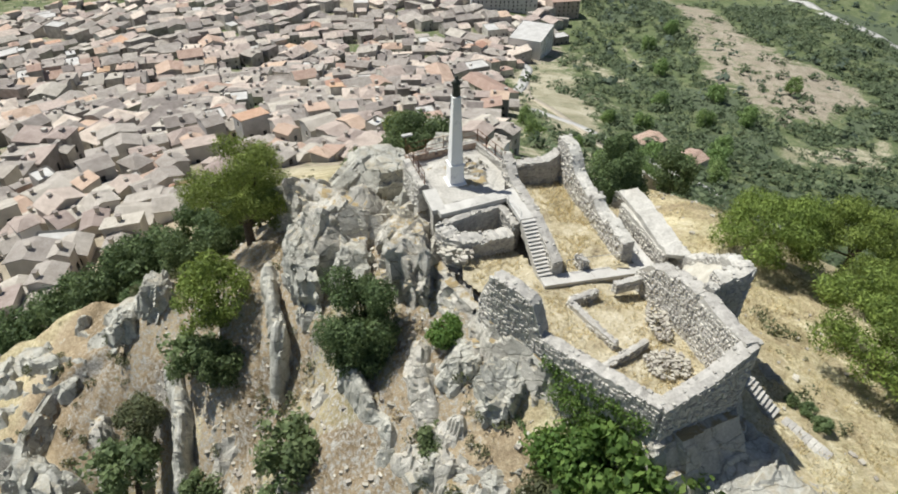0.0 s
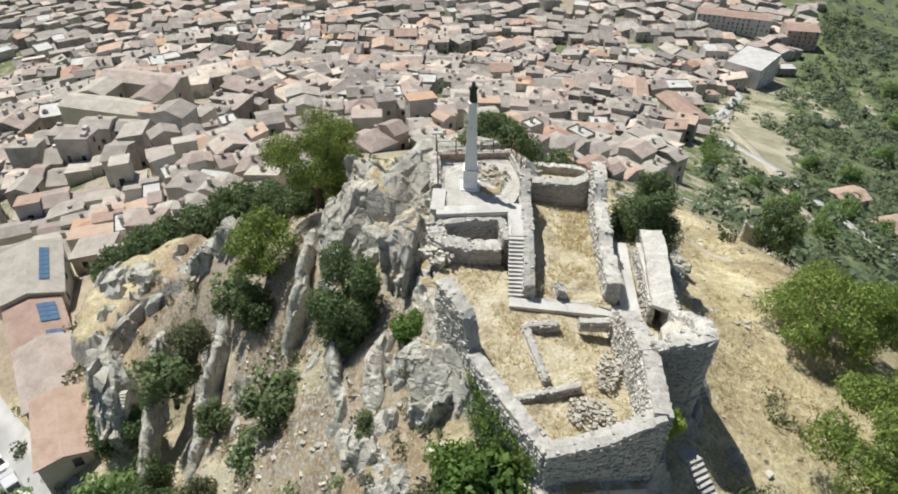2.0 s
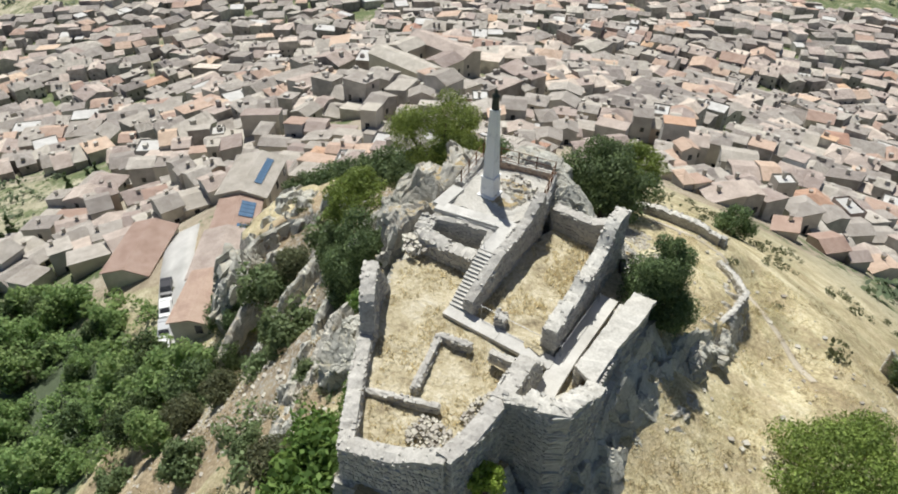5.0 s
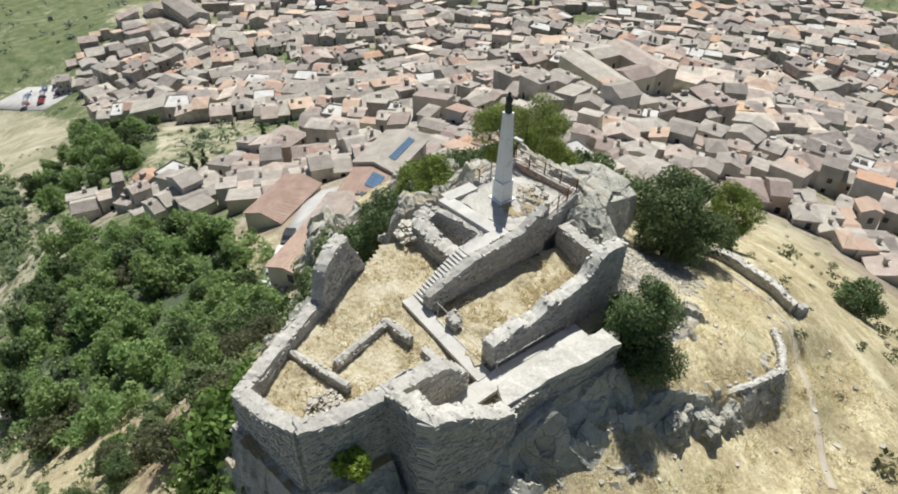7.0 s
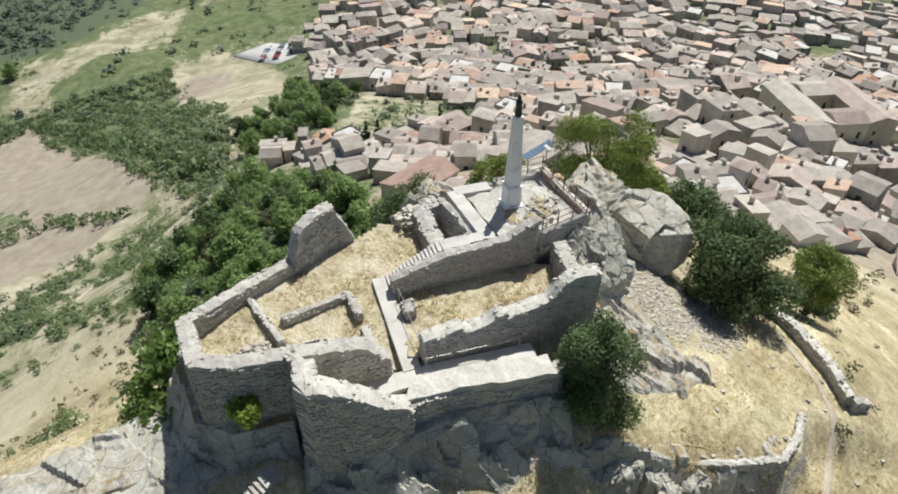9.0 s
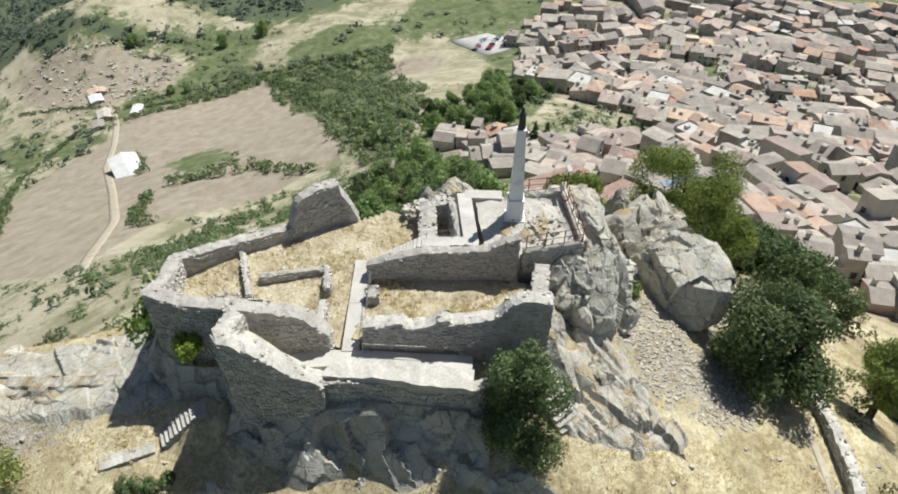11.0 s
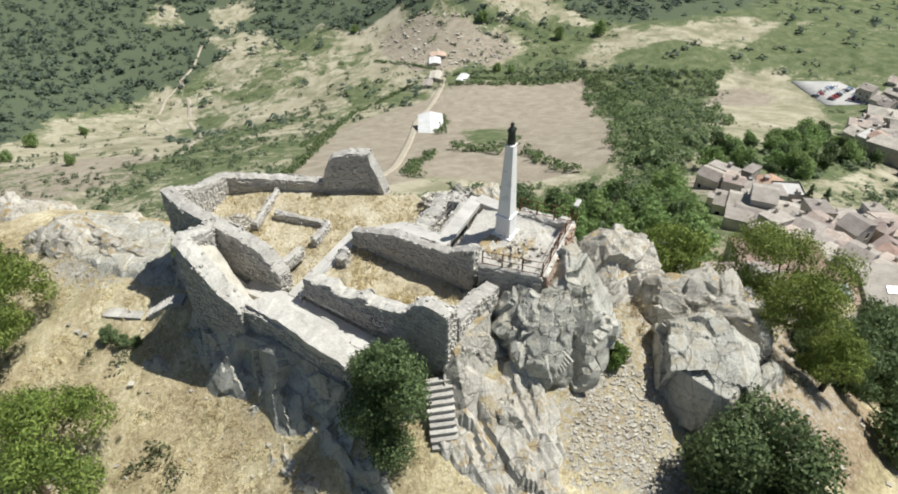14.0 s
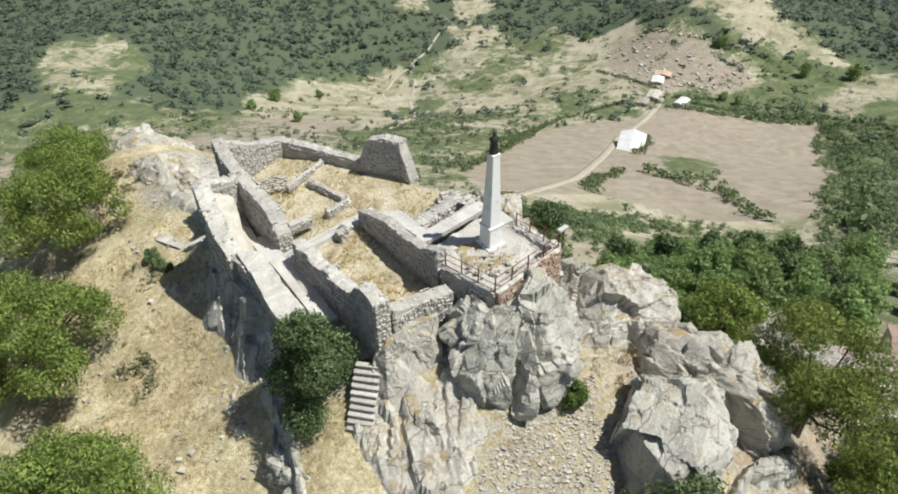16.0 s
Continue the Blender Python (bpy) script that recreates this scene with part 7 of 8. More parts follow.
def window_mesh(w, h):
    key = (round(w, 2), round(h, 2))
    if key not in WINDOW_MESH:
        me = bpy.data.meshes.new("window")
        V = [tuple(p) for p in window_box(0, 0, 0, *key, 0)]
        V += [(-key[0] / 2 - 0.1, 0.05, -0.1), (key[0] / 2 + 0.1, 0.05, -0.1), (key[0] / 2 + 0.1, 0.05, 0), (-key[0] / 2 - 0.1, 0.05, 0)]
        V += [(x, -0.14, z) for x, _, z in V[8:12]]
        me.from_pydata(V, [], BOX_FACES + [tuple(8 + k for k in f) for f in BOX_FACES])
        me.materials.append(GLASS_DARK)
        me.materials.append(PLASTERS[1])
        for p in me.polygons[5:]:
            p.material_index = 1
        WINDOW_MESH[key] = me
    return WINDOW_MESH[key]


def house(place, turn, w, d, h, drop, kind="gable", pitch=0.32, seed=0, plaster=None, roof=None, label="", storeys=2, chimney=False, windows=True, name="house"):
    rng = random.Random(seed * 7 + 1)
    root = empty(name, place, turn)
    (V, F), (RV, RF, RU), wins = house_arrays(w, d, h, drop, kind, pitch, seed, storeys=storeys)
    mesh_object("wall", V, F, plaster or PLASTERS[0], root)
    mesh_object("roof", RV, RF, roof or TILE, root, uv=RU)
    if windows:
        for x, y, z, ww, hh, a in wins:
            o = new("window", window_mesh(ww, hh))
            o.parent = root
            o.matrix_local = Matrix.Translation((x, y, z)) @ Matrix.Rotation(a, 4, "Z")
    if chimney:
        bm = bmesh.new()
        add_box(bm, (0.6, 0.6, 1.5), (rng.uniform(-0.3, 0.3) * w, rng.uniform(-0.2, 0.2) * d, h), 0, 0.03)
        mx, my = sum(v.co.x for v in bm.verts) / len(bm.verts), sum(v.co.y for v in bm.verts) / len(bm.verts)
        stack = part("chimney", bm, PLASTERS[1], root)
        bm = bmesh.new()
        add_box(bm, (0.82, 0.82, 0.14), (mx, my, h + 1.5), 0, 0.02)
        part("chimney_cap", bm, TILE, stack, "tiled chimney cap")
    tone = {TILE: "weathered grey-beige tiled", SAND_TILE: "bleached sandy tiled", PINK_TILE: "faded pinkish tiled", RED_TILE: "terracotta tiled", ORANGE_TILE: "bright orange tiled", WHITE_ROOF: "pale flat"}.get(roof or TILE, "metal")
    tagged(root, label or f"old {'two' if storeys < 3 else 'three'}-storey stone house with a {tone} roof", "house", "town houses")
    return root


LANDMARKS = [  # centre, turn, width, depth, storeys, roof, plaster, label
    ((-73.0, 31.6), 2.39, 13.5, 7.5, 1, RED_TILE, 1, "large house with a broad pinkish tiled roof", 0.3),
    ((-3.0, 300.0), 1.75, 26.0, 11.0, 2, RED_TILE, 1, "long building with a bright orange tiled roof", 0.3),
    ((18.5, 277.0), -0.9, 26.0, 10.0, 2, RED_TILE, 1, "long building with an orange tiled roof at the town's edge", 0.3),
    ((56.0, 446.0), 1.2, 34.0, 22.0, 5, WHITE_ROOF, 3, "white apartment block with a flat roof", 0.0),
    ((44.0, 545.0), 0.05, 52.0, 14.0, 4, RED_TILE, 3, "long white institutional building with tiled roof", 0.2),
    ((90.0, 540.0), 0.2, 22.0, 18.0, 5, RED_TILE, 4, "tall pinkish apartment block", 0.2),
    ((79.0, 238.0), 0.6, 12.0, 9.0, 1, RED_TILE, 1, "small country house with an orange tiled roof", 0.3),
    ((90.0, 221.0), 0.6, 13.0, 9.0, 1, RED_TILE, 1, "small country house with two orange tiled roofs", 0.3),
    ((-495.0, 20.0), 0.35, 46.0, 16.0, 3, TILE, 0, "long stone church with a tiled nave roof", 0.35),
    ((-180.0, -192.0), 0.9, 24.0, 13.0, 1, SHEET, 2, "farm shed with pale sheet-metal roof and open front", 0.28),
    ((-257.0, -281.0), 0.75, 12.0, 8.0, 1, SAND_TILE, 1, "small farmhouse beside the track", 0.3),
    ((-277.0, -306.0), 0.9, 11.0, 8.0, 1, SHEET, 1, "farm building with a pale roof above the track", 0.22),
    ((-286.0, -313.0), 0.9, 8.0, 11.0, 1, RED_TILE, 0, "open-fronted brown farm building above the track", 0.22),
    ((-245.0, -275.0), 0.75, 9.0, 6.0, 1, TILE, 2, "stone outbuilding beside the farmhouse", 0.25),
    ((-267.0, -264.0), 0.5, 11.0, 6.0, 1, SHEET, 2, "little farm outbuilding with a metal roof", 0.25),
    ((-40.4, 30.2), 2.4, 9.5, 5.0, 1, RED_TILE, 1, "low house with an orange tiled roof beside the street", 0.25),
    ((-48.2, 36.4), 2.47, 10.5, 6.5, 1, PINK_TILE, 1, "long low house built against the limestone ridge", 0.3),
    ((-57.2, 42.6), 2.5, 12.5, 6.5, 1, RED_TILE, 1, "low house with solar panels on an orange tiled roof", 0.28),
    ((-66.5, 50.6), 2.35, 12.0, 8.0, 2, SAND_TILE, 1, "cream house above the street with a tiled roof", 0.3),
]


def nearby(x, y, margin):
    return any(math.hypot(x - c[0], y - c[1]) < max(w, d) / 2 + margin for c, _, w, d, *_ in LANDMARKS) or math.hypot(x + 141, y - 146) < 30


def base_of(x, y, turn, w, d):
    c, s = math.cos(turn), math.sin(turn)
    px = np.array([x + a * w / 2 * c - b * d / 2 * s for a in (-1, 1) for b in (-1, 1)] + [x])
    py = np.array([y + a * w / 2 * s + b * d / 2 * c for a in (-1, 1) for b in (-1, 1)] + [y])
    g = ground_height(px, py)
    return float(g[-1]), float(g.min())


def lay_out_town():
    """Quarters with their own street grids, meeting at crooked lanes."""
    rng = random.Random(77)
    box = (-600, 120, -75, 730)
    seeds = []
    for _ in range(9000):
        x, y = rng.uniform(box[0], box[1]), rng.uniform(box[2], box[3])
        if float(inside_out(np.array([x]), np.array([y]), TOWN)[0]) < 12 and all(math.hypot(x - a, y - b) > (30 if math.hypot(x, y) < 180 else 42) for a, b, *_ in seeds):
            seeds.append((x, y, math.atan2(y - 38, x - 8) + math.pi / 2 + rng.gauss(0, 0.38)))
    S = np.array(seeds)
    lots = []
    for k, (sx, sy, turn) in enumerate(seeds):
        c, s = math.cos(turn), math.sin(turn)
        v, row = -54.0, 0
        while v < 54:
            big = 0.7 + 0.8 * min(1.0, max(0.0, (math.hypot(sx - 8, sy - 38) - 105) / 135))
            depth = rng.uniform(5.6, 9.4) * big
            u = -54.0 + rng.uniform(0, 4)
            while u < 54:
                w = rng.uniform(4.6, 10.0) * big
                x, y = sx + (u + w / 2) * c - (v + depth / 2) * s, sy + (u + w / 2) * s + (v + depth / 2) * c
                u += w + (0.1 if rng.random() < 0.76 else rng.uniform(1.8, 4.4))
                dist = np.hypot(S[:, 0] - x, S[:, 1] - y)
                near = np.partition(dist, 1)[:2]
                if dist.argmin() != k or near[1] - near[0] < 3.0:
                    continue
                if float(inside_out(np.array([x]), np.array([y]), TOWN)[0]) > -2 or nearby(x, y, 4.5) or rng.random() < 0.03:
                    continue
                far_r = math.hypot(x - 8, y - 38)
                if w > 7 * big and rng.random() < 0.4:
                    cut = w * rng.uniform(0.35, 0.65)
                    for ww, off in ((cut, -(w - cut) / 2), (w - cut, cut / 2)):
                        dd = depth * rng.uniform(0.62, 1.05)
                        lots.append((x + off * c, y + off * s, turn + rng.gauss(0, 0.03), ww - 0.1, dd, far_r))
                else:
                    lots.append((x, y, turn + rng.gauss(0, 0.09), w, depth * rng.uniform(0.8, 1.08), far_r))
            v += depth + (0.1 if row % 2 else rng.uniform(2.4, 4.6) * big)
            row += 1
    return lots


def rise_of(kind, pitch, d):
    """How far a roof climbs above its eaves."""
    return {"gable": pitch * d / 2, "hip": pitch * d / 2, "shed": pitch * d}.get(kind, 0.5)


def build_town():
    rng = random.Random(99)
    lots = lay_out_town()
    lots.sort(key=lambda q: math.hypot(q[0] - 20, q[1] - 35))
    acc = {"w": ([], []), "g": ([], [])}
    tops = {m: ([], [], []) for m in (TILE, SAND_TILE, PINK_TILE, RED_TILE, ORANGE_TILE, WHITE_ROOF)}
    for i, (x, y, turn, w, d, R) in enumerate(lots):
        if rng.random() < 0.3 and w > d * 0.8:
            turn, w, d = turn + math.pi / 2, d, w
        mid, low = base_of(x, y, turn, w, d)
        storeys = rng.choice((1, 2, 2, 2, 3)) if R > 150 else rng.choice((1, 1, 2, 2, 3) if R > 105 else (1, 1, 1, 1, 2))
        h = storeys * 2.6 + rng.uniform(-0.5, 0.8) if R > 125 else storeys * 2.3 + rng.uniform(-0.6, 0.5)
        kind = rng.choices(("gable", "shed", "hip", "flat"), (0.47, 0.31, 0.18, 0.04))[0]
        pitch = rng.uniform(0.24, 0.42) if kind in ("gable", "hip") else rng.uniform(0.14, 0.26)
        drop = mid - low + 1.5
        roof = rng.choices((TILE, SAND_TILE, PINK_TILE, RED_TILE, ORANGE_TILE), (0.36, 0.26, 0.26, 0.1, 0.02))[0]
        if kind == "flat":
            roof = WHITE_ROOF
        if i < 290:
            house((x, y, mid), turn, w, d, h, drop, kind, pitch, i, PLASTERS[rng.choice((0, 0, 0, 1, 1, 1, 2, 2, 3, 4))], roof, "", storeys, rng.random() < 0.4)
            continue
        (V, F), (RV, RF, RU), wins = house_arrays(w, d, h, drop, kind, pitch, i, storeys=storeys)
        c, s = math.cos(turn), math.sin(turn)

        def put(p):
            return (x + p[0] * c - p[1] * s, y + p[0] * s + p[1] * c, mid + p[2])
        tgt = tops[roof]
        if R < 420:
            for _ in range(rng.choice((0, 1, 1, 2))):
                bx, by, b0, b1 = rng.uniform(-0.35, 0.35) * w, rng.uniform(-0.3, 0.3) * d, rng.uniform(0.35, 0.8), rng.uniform(0.35, 0.8)
                n0 = len(V)
                V = V + [(bx + p * b0, by + q * b1, z) for z in (h - 0.2, h + 0.6 + rise_of(kind, pitch, d)) for p, q in ((-1, -1), (1, -1), (1, 1), (-1, 1))]
                F = F + [tuple(n0 + k for k in f) for f in ((0, 1, 5, 4), (1, 2, 6, 5), (2, 3, 7, 6), (3, 0, 4, 7), (4, 5, 6, 7))]
        for dst, vv, ff in ((acc["w"], V, F), (tgt, RV, RF)):
            b = len(dst[0])
            dst[0].extend(put(p) for p in vv)
            dst[1].extend(tuple(b + k for k in f) for f in ff)
        tgt[2].extend(RU)
        for q in wins if R < 450 else ():
            b = len(acc["g"][0])
            acc["g"][0].extend(put(p) for p in window_box(*q))
            acc["g"][1].extend(tuple(b + k for k in f) for f in BOX_FACES)
    root = empty("far_houses")
    tagged(root, "closely packed stone houses of the old town", "houses", kind="stuff")
    mesh_object("walls", *acc["w"], FAR_WALL, root)
    for m, (rv, rf, ru) in tops.items():
        if rv:
            mesh_object("roofs", rv, rf, m, root, uv=ru)
    mesh_object("windows", *acc["g"], GLASS_DARK, root)
    return len(lots)


HOUSE_COUNT = build_town()
for (cx, cy), turn, w, d, st, roof, pl, label, pitch in LANDMARKS:
    mid, low = base_of(cx, cy, turn, w, d)
    house((cx, cy, mid), turn, w, d, st * 2.9 + (0.3 if st > 1 else -0.4), mid - low + 1.5, "flat" if pitch == 0 else "gable", pitch, int(abs(cx) + cy), PLASTERS[pl], roof, label, st, False)


def palace(cx, cy, turn, w, d, wing, h):
    """A great house of four wings round a court."""
    mid, low = base_of(cx, cy, turn, w, d)
    root = empty("palace", (cx, cy, mid), turn)
    tagged(root, "large palace of four tiled wings around a courtyard", "palace")
    for k, (ox, oy, ww, t) in enumerate(((0, -(d - wing) / 2, w, 0), (0, (d - wing) / 2, w, math.pi), (-(w - wing) / 2, 0, d - 2 * wing, -math.pi / 2), ((w - wing) / 2, 0, d - 2 * wing, math.pi / 2))):
        (V, F), (RV, RF, RU), wins = house_arrays(ww, wing, h, mid - low + 1.5, "shed" if k < 0 else "gable", 0.3, 300 + k, storeys=3)
        m = Matrix.Translation((ox, oy, 0)) @ Matrix.Rotation(t, 4, "Z")
        mesh_object("wing", V, F, PLASTERS[1], root).matrix_local = m
        mesh_object("roof", RV, RF, PINK_TILE if k in (1, 3) else SAND_TILE, root, uv=RU).matrix_local = m
        for x, y, z, a, b, r in wins:
            o = new("window", window_mesh(a, b))
            o.parent = root
            o.matrix_local = m @ Matrix.Translation((x, y, z)) @ Matrix.Rotation(r, 4, "Z")
    return root


palace(-142.0, 148.5, 0.12, 26.0, 27.0, 8.6, 8.0)


def roof_panels(hx, hy, turn, d, h, pitch, side, shift, length, across, cols):
    """Blue panels laid on one slope of a gabled roof."""
    mid, _ = base_of(hx, hy, turn, 12, d)
    root = empty("solar_panels", (hx, hy, mid), turn)
    tagged(root, "blue solar panels lying on a tiled roof", "solar panel", "solar panels")
    for k in range(cols):
        bm = bmesh.new()
        add_box(bm, (length / cols - 0.06, across, 0.06), (0, 0, 0.03), 0, 0.01)
        o = part("panel", bm, PANEL, root)
        o.matrix_local = Matrix.Translation((shift + (k + 0.5) * length / cols - length / 2, side * d / 4, h + pitch * d / 4 + 0.16)) @ Matrix.Rotation(-side * math.atan(pitch), 4, "X")


roof_panels(-57.2, 42.6, 2.5, 6.5, 2.5, 0.28, -1, 2.4, 4.0, 2.2, 4)
roof_panels(-57.2, 42.6, 2.5, 6.5, 2.5, 0.28, -1, -3.2, 3.4, 1.8, 3)
roof_panels(-66.5, 50.6, 2.35, 8.0, 6.1, 0.3, -1, 0.5, 7.5, 1.2, 7)


# ---- roads, tracks and low walls ----
def draped(name, label, pts, width, mat, lift=0.12, category="road"):
    """A way laid over the ground, as a ribbon with a little thickness."""
    P = []
    for (a, b) in zip(pts, pts[1:]):
        n = max(2, int(math.hypot(b[0] - a[0], b[1] - a[1]) / max(0.7, width * 0.5)))
        P += [(a[0] + (b[0] - a[0]) * i / n, a[1] + (b[1] - a[1]) * i / n) for i in range(n)]
    P = np.array(P + [pts[-1]], float)
    for _ in range(6):
        P[1:-1] = (P[:-2] + 2 * P[1:-1] + P[2:]) / 4
    t = np.gradient(P, axis=0)
    t /= np.linalg.norm(t, axis=1)[:, None]
    side = np.column_stack([-t[:, 1], t[:, 0]])
    cols = [P + side * width * k for k in (-0.5, -0.17, 0.17, 0.5)]
    V, n = [], len(P)
    for c in cols:
        V.append(np.column_stack([c, ground_height(c[:, 0], c[:, 1]) + lift]))
    for c in (cols[0], cols[-1]):
        V.append(np.column_stack([c, ground_height(c[:, 0], c[:, 1]) - 0.4]))
    V = np.concatenate(V)
    F = []
    for j, k in ((0, 1), (1, 2), (2, 3), (4, 0), (3, 5)):
        F += [(j * n + i, j * n + i + 1, k * n + i + 1, k * n + i) for i in range(n - 1)]
    ob = mesh_object(name, V, [f[::-1] for f in F], mat, smooth_shade=True)
    return tagged(ob, label, category, kind="structure")


draped("road", "pale concrete village street with parked cars", [(-74, 39.5), (-67, 36.0), (-57, 31.5), (-46, 27.2), (-38, 25.0), (-33, 22.5)], 5.6, ROAD, 0.35)
draped("track", "dusty farm track through the stubble fields", [(-62, -92), (-80, -108), (-112, -131), (-150, -172), (-187, -214), (-225, -245), (-250, -266), (-268, -285)], 3.6, TRACK, 0.25)
draped("track", "narrow pale trail winding through the scrub", [(-70, -270), (-78, -285), (-110, -350), (-124, -412), (-140, -450), (-152, -495)], 3.0, TRACK, 0.3)
draped("track", "faint side trail climbing the dry hill", [(-150, -488), (-130, -474), (-109, -440), (-104, -400)], 2.2, TRACK, 0.3)
draped("track", "trail running along the hilltop", [(-152, -492), (-171, -508), (-199, -546)], 2.4, TRACK, 0.3)
draped("track", "yellowish dirt track skirting the oak wood", [(-60, -46), (-75, -48), (-106, -52), (-124, -48), (-138, -38), (-148, -30), (-152, -22)], 2.6, TRACK, 0.25)
draped("car_park", "pale gravel car park at the town edge", [(-414, -92), (-398, -74), (-382, -56)], 30.0, ROAD, 0.5)
draped("path", "worn footpath along the dry slope", [(20.6, 54.2), (16.5, 57.2), (12.6, 60.0), (8.6, 62.0), (5.0, 61.8), (1.0, 60.4)], 0.55, TRACK, 0.05)
draped("road", "grey town street with a small square", [(0, 372), (22, 436), (34, 486), (20, 520)], 12.0, ROAD, 0.5)
draped("road", "lower road passing below the hill", [(24, 268), (38, 330), (50, 400), (40, 440)], 6.0, ROAD, 0.4)
draped("road", "road climbing beside the scrub slope", [(60, 180), (52, 240), (38, 300), (44, 360)], 4.0, TRACK, 0.3)
ruin_wall("low dry-stone boundary wall on the slope", [(x, y, gz(x, y) - 0.7, gz(x, y) + 1.05) for x, y in ((-6.6, 59.8), (-3.6, 60.6), (0.3, 61.9), (4.2, 63.0), (6.8, 63.5))], 0.8, 0.16, 71)
ruin_wall("stub of dry-stone wall turning downhill", [(x, y, gz(x, y) - 0.6, gz(x, y) + 0.8) for x, y in ((6.9, 63.7), (6.4, 65.4))], 0.7, 0.2, 74)
ruin_wall("curved low terrace wall holding the grass bank", [(14.3, 49.6, 4.0, 6.1), (14.1, 52.2, 3.4, 5.8), (13.5, 55.3, 2.8, 5.2), (11.5, 57.2, 2.4, 4.6), (9.4, 58.5, 2.2, 4.1)], 0.5, 0.12, 72)
ruin_wall("roofless ruin on the northern slope", [(22.5, 66.8, gz(22.5, 66.8) - 0.5, gz(22.5, 66.8) + 2.6), (24.6, 67.2, gz(24.6, 67.2) - 0.5, gz(24.6, 67.2) + 1.8)], 0.5, 0.3, 73)


def loose_stones(name, label, box, count, size, seed, keep=None):
    """Scree of broken stones lying on the ground."""
    rng = np.random.RandomState(seed)
    x, y = rng.uniform(box[0], box[1], count), rng.uniform(box[2], box[3], count)
    if keep is not None:
        k = keep(x, y)
        x, y = x[k], y[k]
    n = len(x)
    z = ground_height(x, y)
    s = size * (0.3 + rng.uniform(0, 1, n) ** 4 * 2.6)
    cube = np.array([(a, b, c) for a in (-1, 1) for b in (-1, 1) for c in (-1, 1)], float)
    v = cube[None] * (s[:, None, None] * rng.uniform(0.55, 1.1, (n, 1, 3))) * rng.uniform(0.7, 1.1, (n, 8, 3))
    a = rng.uniform(0, math.tau, n)
    c, q = np.cos(a)[:, None], np.sin(a)[:, None]
    v = np.stack([v[..., 0] * c - v[..., 1] * q + x[:, None], v[..., 0] * q + v[..., 1] * c + y[:, None], v[..., 2] * 0.8 + (z + s * 0.25)[:, None]], -1).reshape(-1, 3)
    f = np.array([(0, 1, 3, 2), (4, 6, 7, 5), (0, 4, 5, 1), (2, 3, 7, 6), (0, 2, 6, 4), (1, 5, 7, 3)])
    ob = mesh_object(name, v, (np.arange(n)[:, None, None] * 8 + f[None]).reshape(-1, 4), GRAVEL)
    return tagged(ob, label, "stones", kind="stuff")


loose_stones("scree", "grey scree of broken limestone below the crag", (-6, 7, 46, 60), 15000, 0.042, 1, lambda x, y: np.hypot((x - 0.6) / 4.0, (y - 52) / 6.6) + 0.9 * fbm(x / 1.6, y / 1.6, 3, 12) < 1)
loose_stones("ruins", "scattered tumbled stones of a ruin on the far hill", (-352, -258, -392, -262), 1500, 0.5, 4, lambda x, y: inside_out(x, y, RUIN_HILL) < 0)
draped("road", "road with parked cars below the northern slope", [(36, 262), (41, 254), (53, 244), (62, 225), (71, 209), (84, 190), (100, 160)], 5.0, ROAD, 0.4)
draped("path", "concrete path climbing to the houses", [(2, 137), (9, 138), (17, 137), (26, 139), (34, 150)], 2.6, ROAD, 0.25)
draped("road", "pale road crossing the far eastern hill", [(346, 760), (342, 677), (344, 622), (340, 556), (350, 500)], 9.0, ROAD, 0.6)
loose_stones("stones", "loose stones scattered over the dry slope", (-24, 30, 10, 66), 2200, 0.075, 2, lambda x, y: inside_out(x, y, CASTLE) > 0.8)
loose_stones("stones", "broken limestone strewn down the western slope", (-26, 6, 20, 44), 1900, 0.085, 3, lambda x, y: inside_out(x, y, CASTLE) > 0.5)


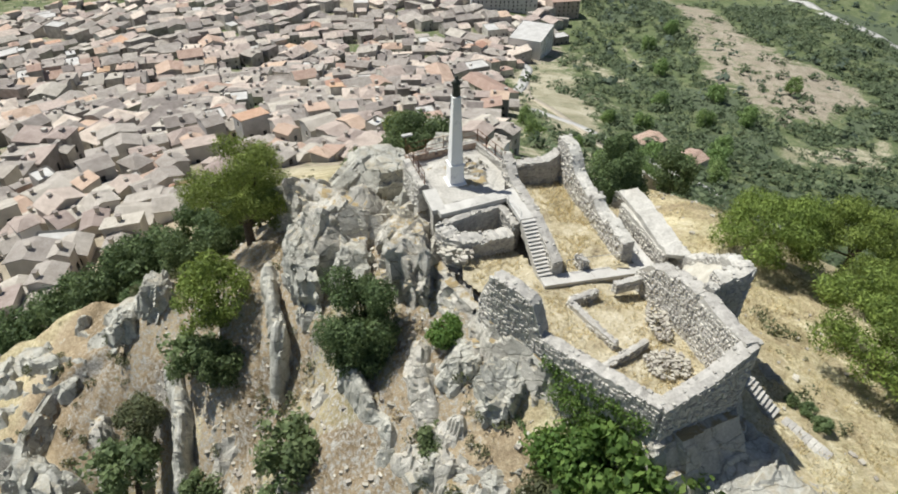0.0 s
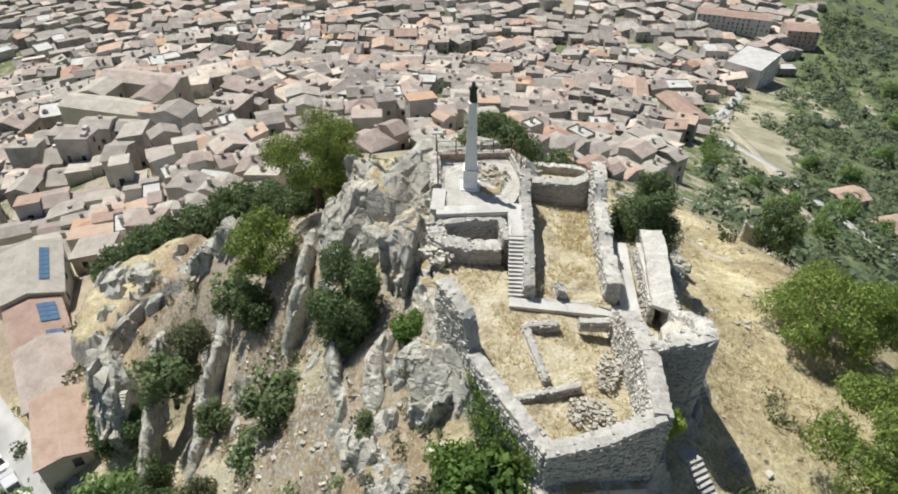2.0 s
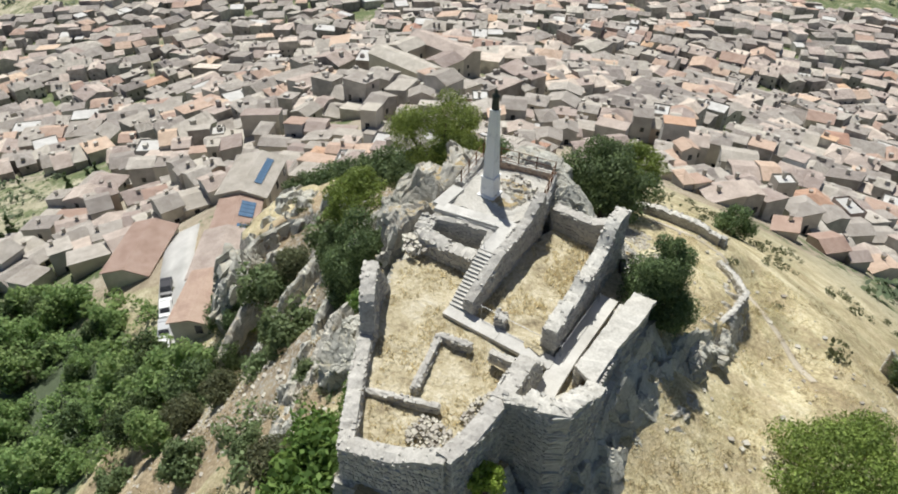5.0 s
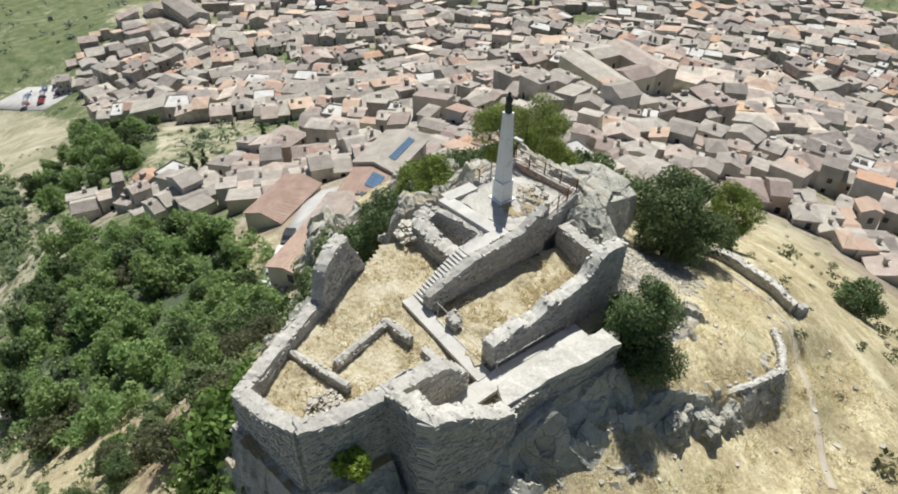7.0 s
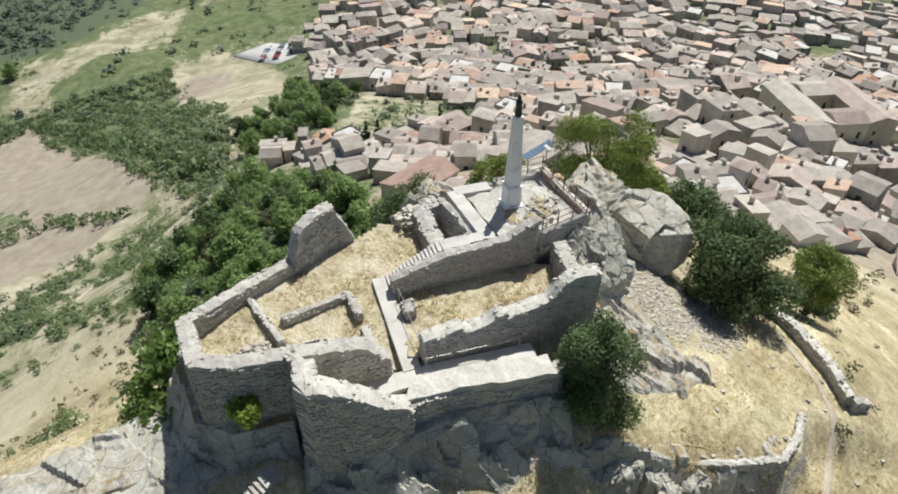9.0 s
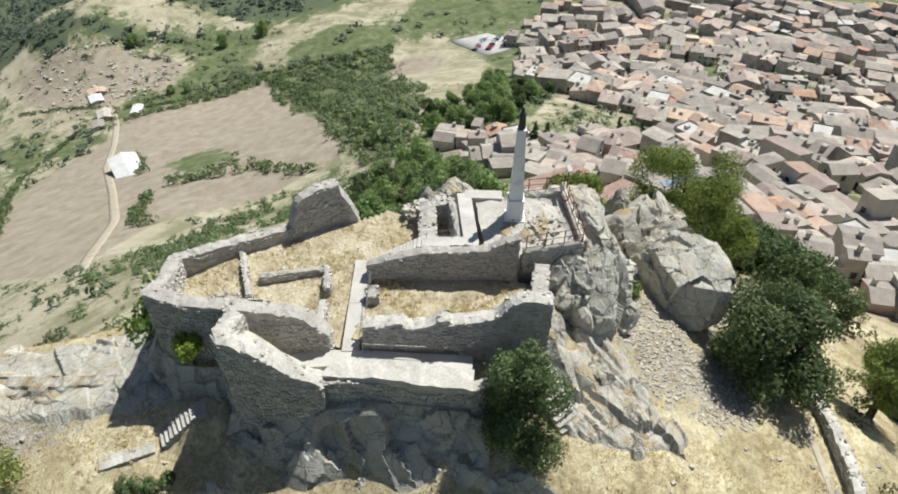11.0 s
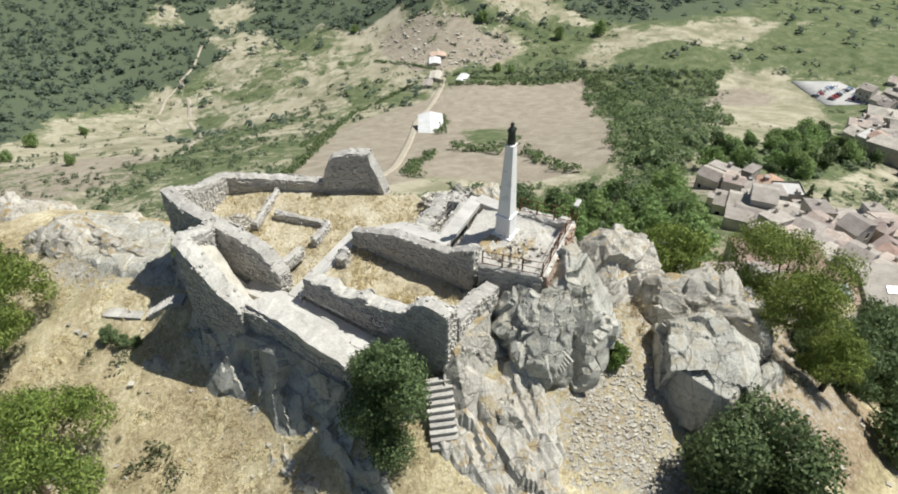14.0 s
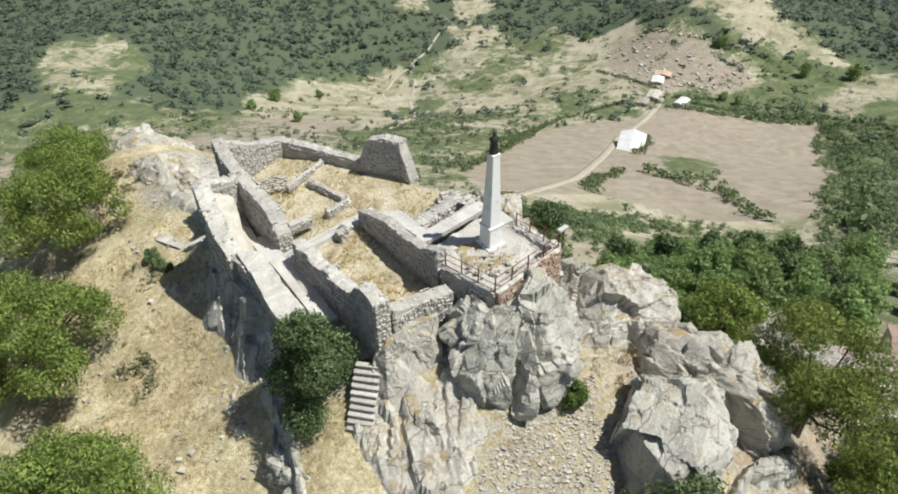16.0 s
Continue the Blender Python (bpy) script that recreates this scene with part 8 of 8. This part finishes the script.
# ---- parked cars ----
def car(place, turn, paint, label):
    root = empty("car", place, turn)
    tagged(root, label, "car", "parked cars")
    bm = bmesh.new()
    prof = [(-2.05, 0.35), (-2.1, 0.75), (-1.9, 0.95), (-1.1, 1.0), (-0.75, 1.42), (0.75, 1.45), (1.45, 1.0), (2.0, 0.88), (2.1, 0.6), (2.05, 0.35)]
    sides = []
    for y, k in ((-0.84, 1), (0.84, 1)):
        sides.append([bm.verts.new((x, y * (0.86 if z > 1.1 else 1), z)) for x, z in prof])
    n = len(prof)
    for i in range(n):
        bm.faces.new((sides[0][i], sides[0][(i + 1) % n], sides[1][(i + 1) % n], sides[1][i]))
    bm.faces.new(sides[0][::-1])
    bm.faces.new(sides[1])
    bmesh.ops.recalc_face_normals(bm, faces=bm.faces)
    bmesh.ops.bevel(bm, geom=list(bm.edges), offset=0.05, segments=2, affect="EDGES")
    part("body", bm, paint, root)
    for nm, a, b in (("windscreen", (0.8, 1.42), (1.42, 1.04)), ("rear_window", (-0.8, 1.4), (-1.1, 1.04))):
        bm = bmesh.new()
        o = 0.03 if a[0] > 0 else -0.03
        vs = [bm.verts.new(c) for c in ((a[0] + o, -0.62, a[1]), (a[0] + o, 0.62, a[1]), (b[0] + o, 0.7, b[1]), (b[0] + o, -0.7, b[1]))]
        vs += [bm.verts.new((v.co.x - 2 * o, v.co.y, v.co.z - 0.04)) for v in vs]
        for f in ((0, 1, 2, 3), (7, 6, 5, 4), (0, 4, 5, 1), (1, 5, 6, 2), (2, 6, 7, 3), (3, 7, 4, 0)):
            bm.faces.new([vs[k] for k in f])
        part(nm, bm, GLASS_DARK, root)
    for sx in (-1.3, 1.3):
        for sy in (-0.8, 0.8):
            bm = bmesh.new()
            add_tube(bm, (sx, sy - 0.1, 0.32), (sx, sy + 0.1, 0.32), 0.32, 0.32, 14)
            wheel = part("wheel", bm, RUBBER, root)
            bm = bmesh.new()
            add_tube(bm, (sx, sy - 0.115, 0.32), (sx, sy + 0.115, 0.32), 0.19, 0.19, 10)
            part("rim", bm, STEEL, wheel, "grey metal rim")
    return root


def paint(name, c):
    return surface(name, [(0.3, tuple(v * 0.9 for v in c)), (0.7, c)], 1, 5, 0.3, 0, spec=0.5)


PAINTS = [(paint("white_paint", (0.75, 0.75, 0.75)), "white"), (paint("black_paint", (0.03, 0.03, 0.035)), "black"), (paint("blue_paint", (0.08, 0.17, 0.35)), "blue"),
          (paint("silver_paint", (0.45, 0.46, 0.47)), "silver"), (paint("red_paint", (0.35, 0.06, 0.05)), "red")]
CARS = [car((0, 0, -900), 0, p, f"{c} hatchback parked at the roadside") for p, c in PAINTS]
FRESH_CARS = set(range(len(CARS)))


def park(k, x, y, turn):
    z = gz(x, y) + 0.4
    if k in FRESH_CARS:
        FRESH_CARS.discard(k)
        CARS[k].matrix_world = Matrix.Translation((x, y, z)) @ Matrix.Rotation(turn, 4, "Z")
    else:
        copy_thing(CARS[k], Matrix.Translation((x, y, z)) @ Matrix.Rotation(turn, 4, "Z"))


for i, (k, f) in enumerate(((1, 0.0), (0, 1.0), (3, 2.0), (0, 3.0), (1, 4.0))):
    park(k, -56.5 + 4.9 * f, 30.0 - 2.0 * f, -0.4)
rng = random.Random(4)
for i in range(26):
    park(rng.choice((0, 0, 3, 3, 1, 4, 2)), -408 + (i % 9) * 3.2 + rng.uniform(-0.3, 0.3), -78 + (i // 9) * 9 + rng.uniform(-0.5, 0.5), 1.4 + rng.uniform(-0.1, 0.1))
for i in range(16):
    park(rng.choice((0, 0, 3, 3, 1, 4, 2)), 14 + i * 1.3 + rng.uniform(-3, 3), 420 + i * 4.4, 1.2 + rng.uniform(-0.3, 0.3))



def heap(label, cx, cy, z, rx, ry, count, size, seed):
    """A low spill of fallen stones on a floor."""
    rng = np.random.RandomState(seed)
    a, f = rng.uniform(0, math.tau, count), np.sqrt(rng.uniform(0, 1, count))
    x, y = cx + rx * f * np.cos(a), cy + ry * f * np.sin(a)
    s = size * (0.4 + 1.2 * rng.uniform(0, 1, count) ** 2)
    cube = np.array([(p, q, r) for p in (-1, 1) for q in (-1, 1) for r in (-1, 1)], float)
    v = cube[None] * (s[:, None, None] * rng.uniform(0.5, 1.1, (count, 1, 3))) * rng.uniform(0.7, 1.1, (count, 8, 3))
    v = v + np.stack([x, y, z + 0.35 * (1 - f) * rng.uniform(0.2, 1, count)], -1)[:, None, :]
    f6 = np.array([(0, 1, 3, 2), (4, 6, 7, 5), (0, 4, 5, 1), (2, 3, 7, 6), (0, 2, 6, 4), (1, 5, 7, 3)])
    ob = mesh_object("rubble", v.reshape(-1, 3), (np.arange(count)[:, None, None] * 8 + f6[None]).reshape(-1, 4), GRAVEL)
    return tagged(ob, label, "stones", kind="stuff")


heap("heap of fallen stones inside the bastion", 11.9, 24.9, 12.25, 1.3, 1.1, 320, 0.085, 51)
heap("fallen stones along the gate wall", 12.3, 28.4, 12.1, 0.7, 1.6, 200, 0.085, 52)
heap("fallen stones in the outer passage", 13.0, 34.6, 11.35, 0.6, 2.0, 90, 0.1, 53)
heap("loose stones on the obelisk platform", 1.2, 41.6, 14.5, 1.6, 1.2, 60, 0.1, 54)
heap("broken stones on the bank beside the pit", 0.6, 33.2, 13.4, 1.2, 1.2, 120, 0.14, 55)

# ---- coping stones of the walls ----
STONE_MESH = []
for k in range(8):
    rs = np.random.RandomState(700 + k)
    bm = bmesh.new()
    made = add_box(bm, (rs.uniform(0.26, 0.42), rs.uniform(0.2, 0.32), rs.uniform(0.14, 0.22)), (0, 0, -0.09), 0, 0.025)
    for v in bm.verts:
        v.co += Vector(rs.uniform(-0.025, 0.025, 3))
    me = bpy.data.meshes.new("stone")
    bm.to_mesh(me)
    bm.free()
    me.materials.append(CAP)
    STONE_MESH.append(me)
for root, pts, thick, seed in PIECES:
    rs = random.Random(seed + 900)
    length = wall_length(pts)
    rows = max(2, round(thick / 0.3))
    for r in range(rows):
        s = rs.uniform(0, 0.2)
        while s < length:
            x, y, ux, uy, b, t = along(pts, s)
            off = (r + 0.5) / rows * thick - thick / 2 + rs.uniform(-0.03, 0.03)
            o = new("stone", STONE_MESH[rs.randrange(8)])
            o.parent = root
            o.matrix_local = (Matrix.Translation((x - uy * off - root.location.x, y + ux * off - root.location.y, t + rs.uniform(-0.06, 0.0) - root.location.z))
                              @ Euler((rs.uniform(-0.2, 0.2), rs.uniform(-0.2, 0.2), math.atan2(uy, ux) + rs.uniform(-0.4, 0.4))).to_matrix().to_4x4() @ Matrix.Scale(rs.uniform(0.35, 0.8), 4))
            s += rs.uniform(0.36, 0.95)
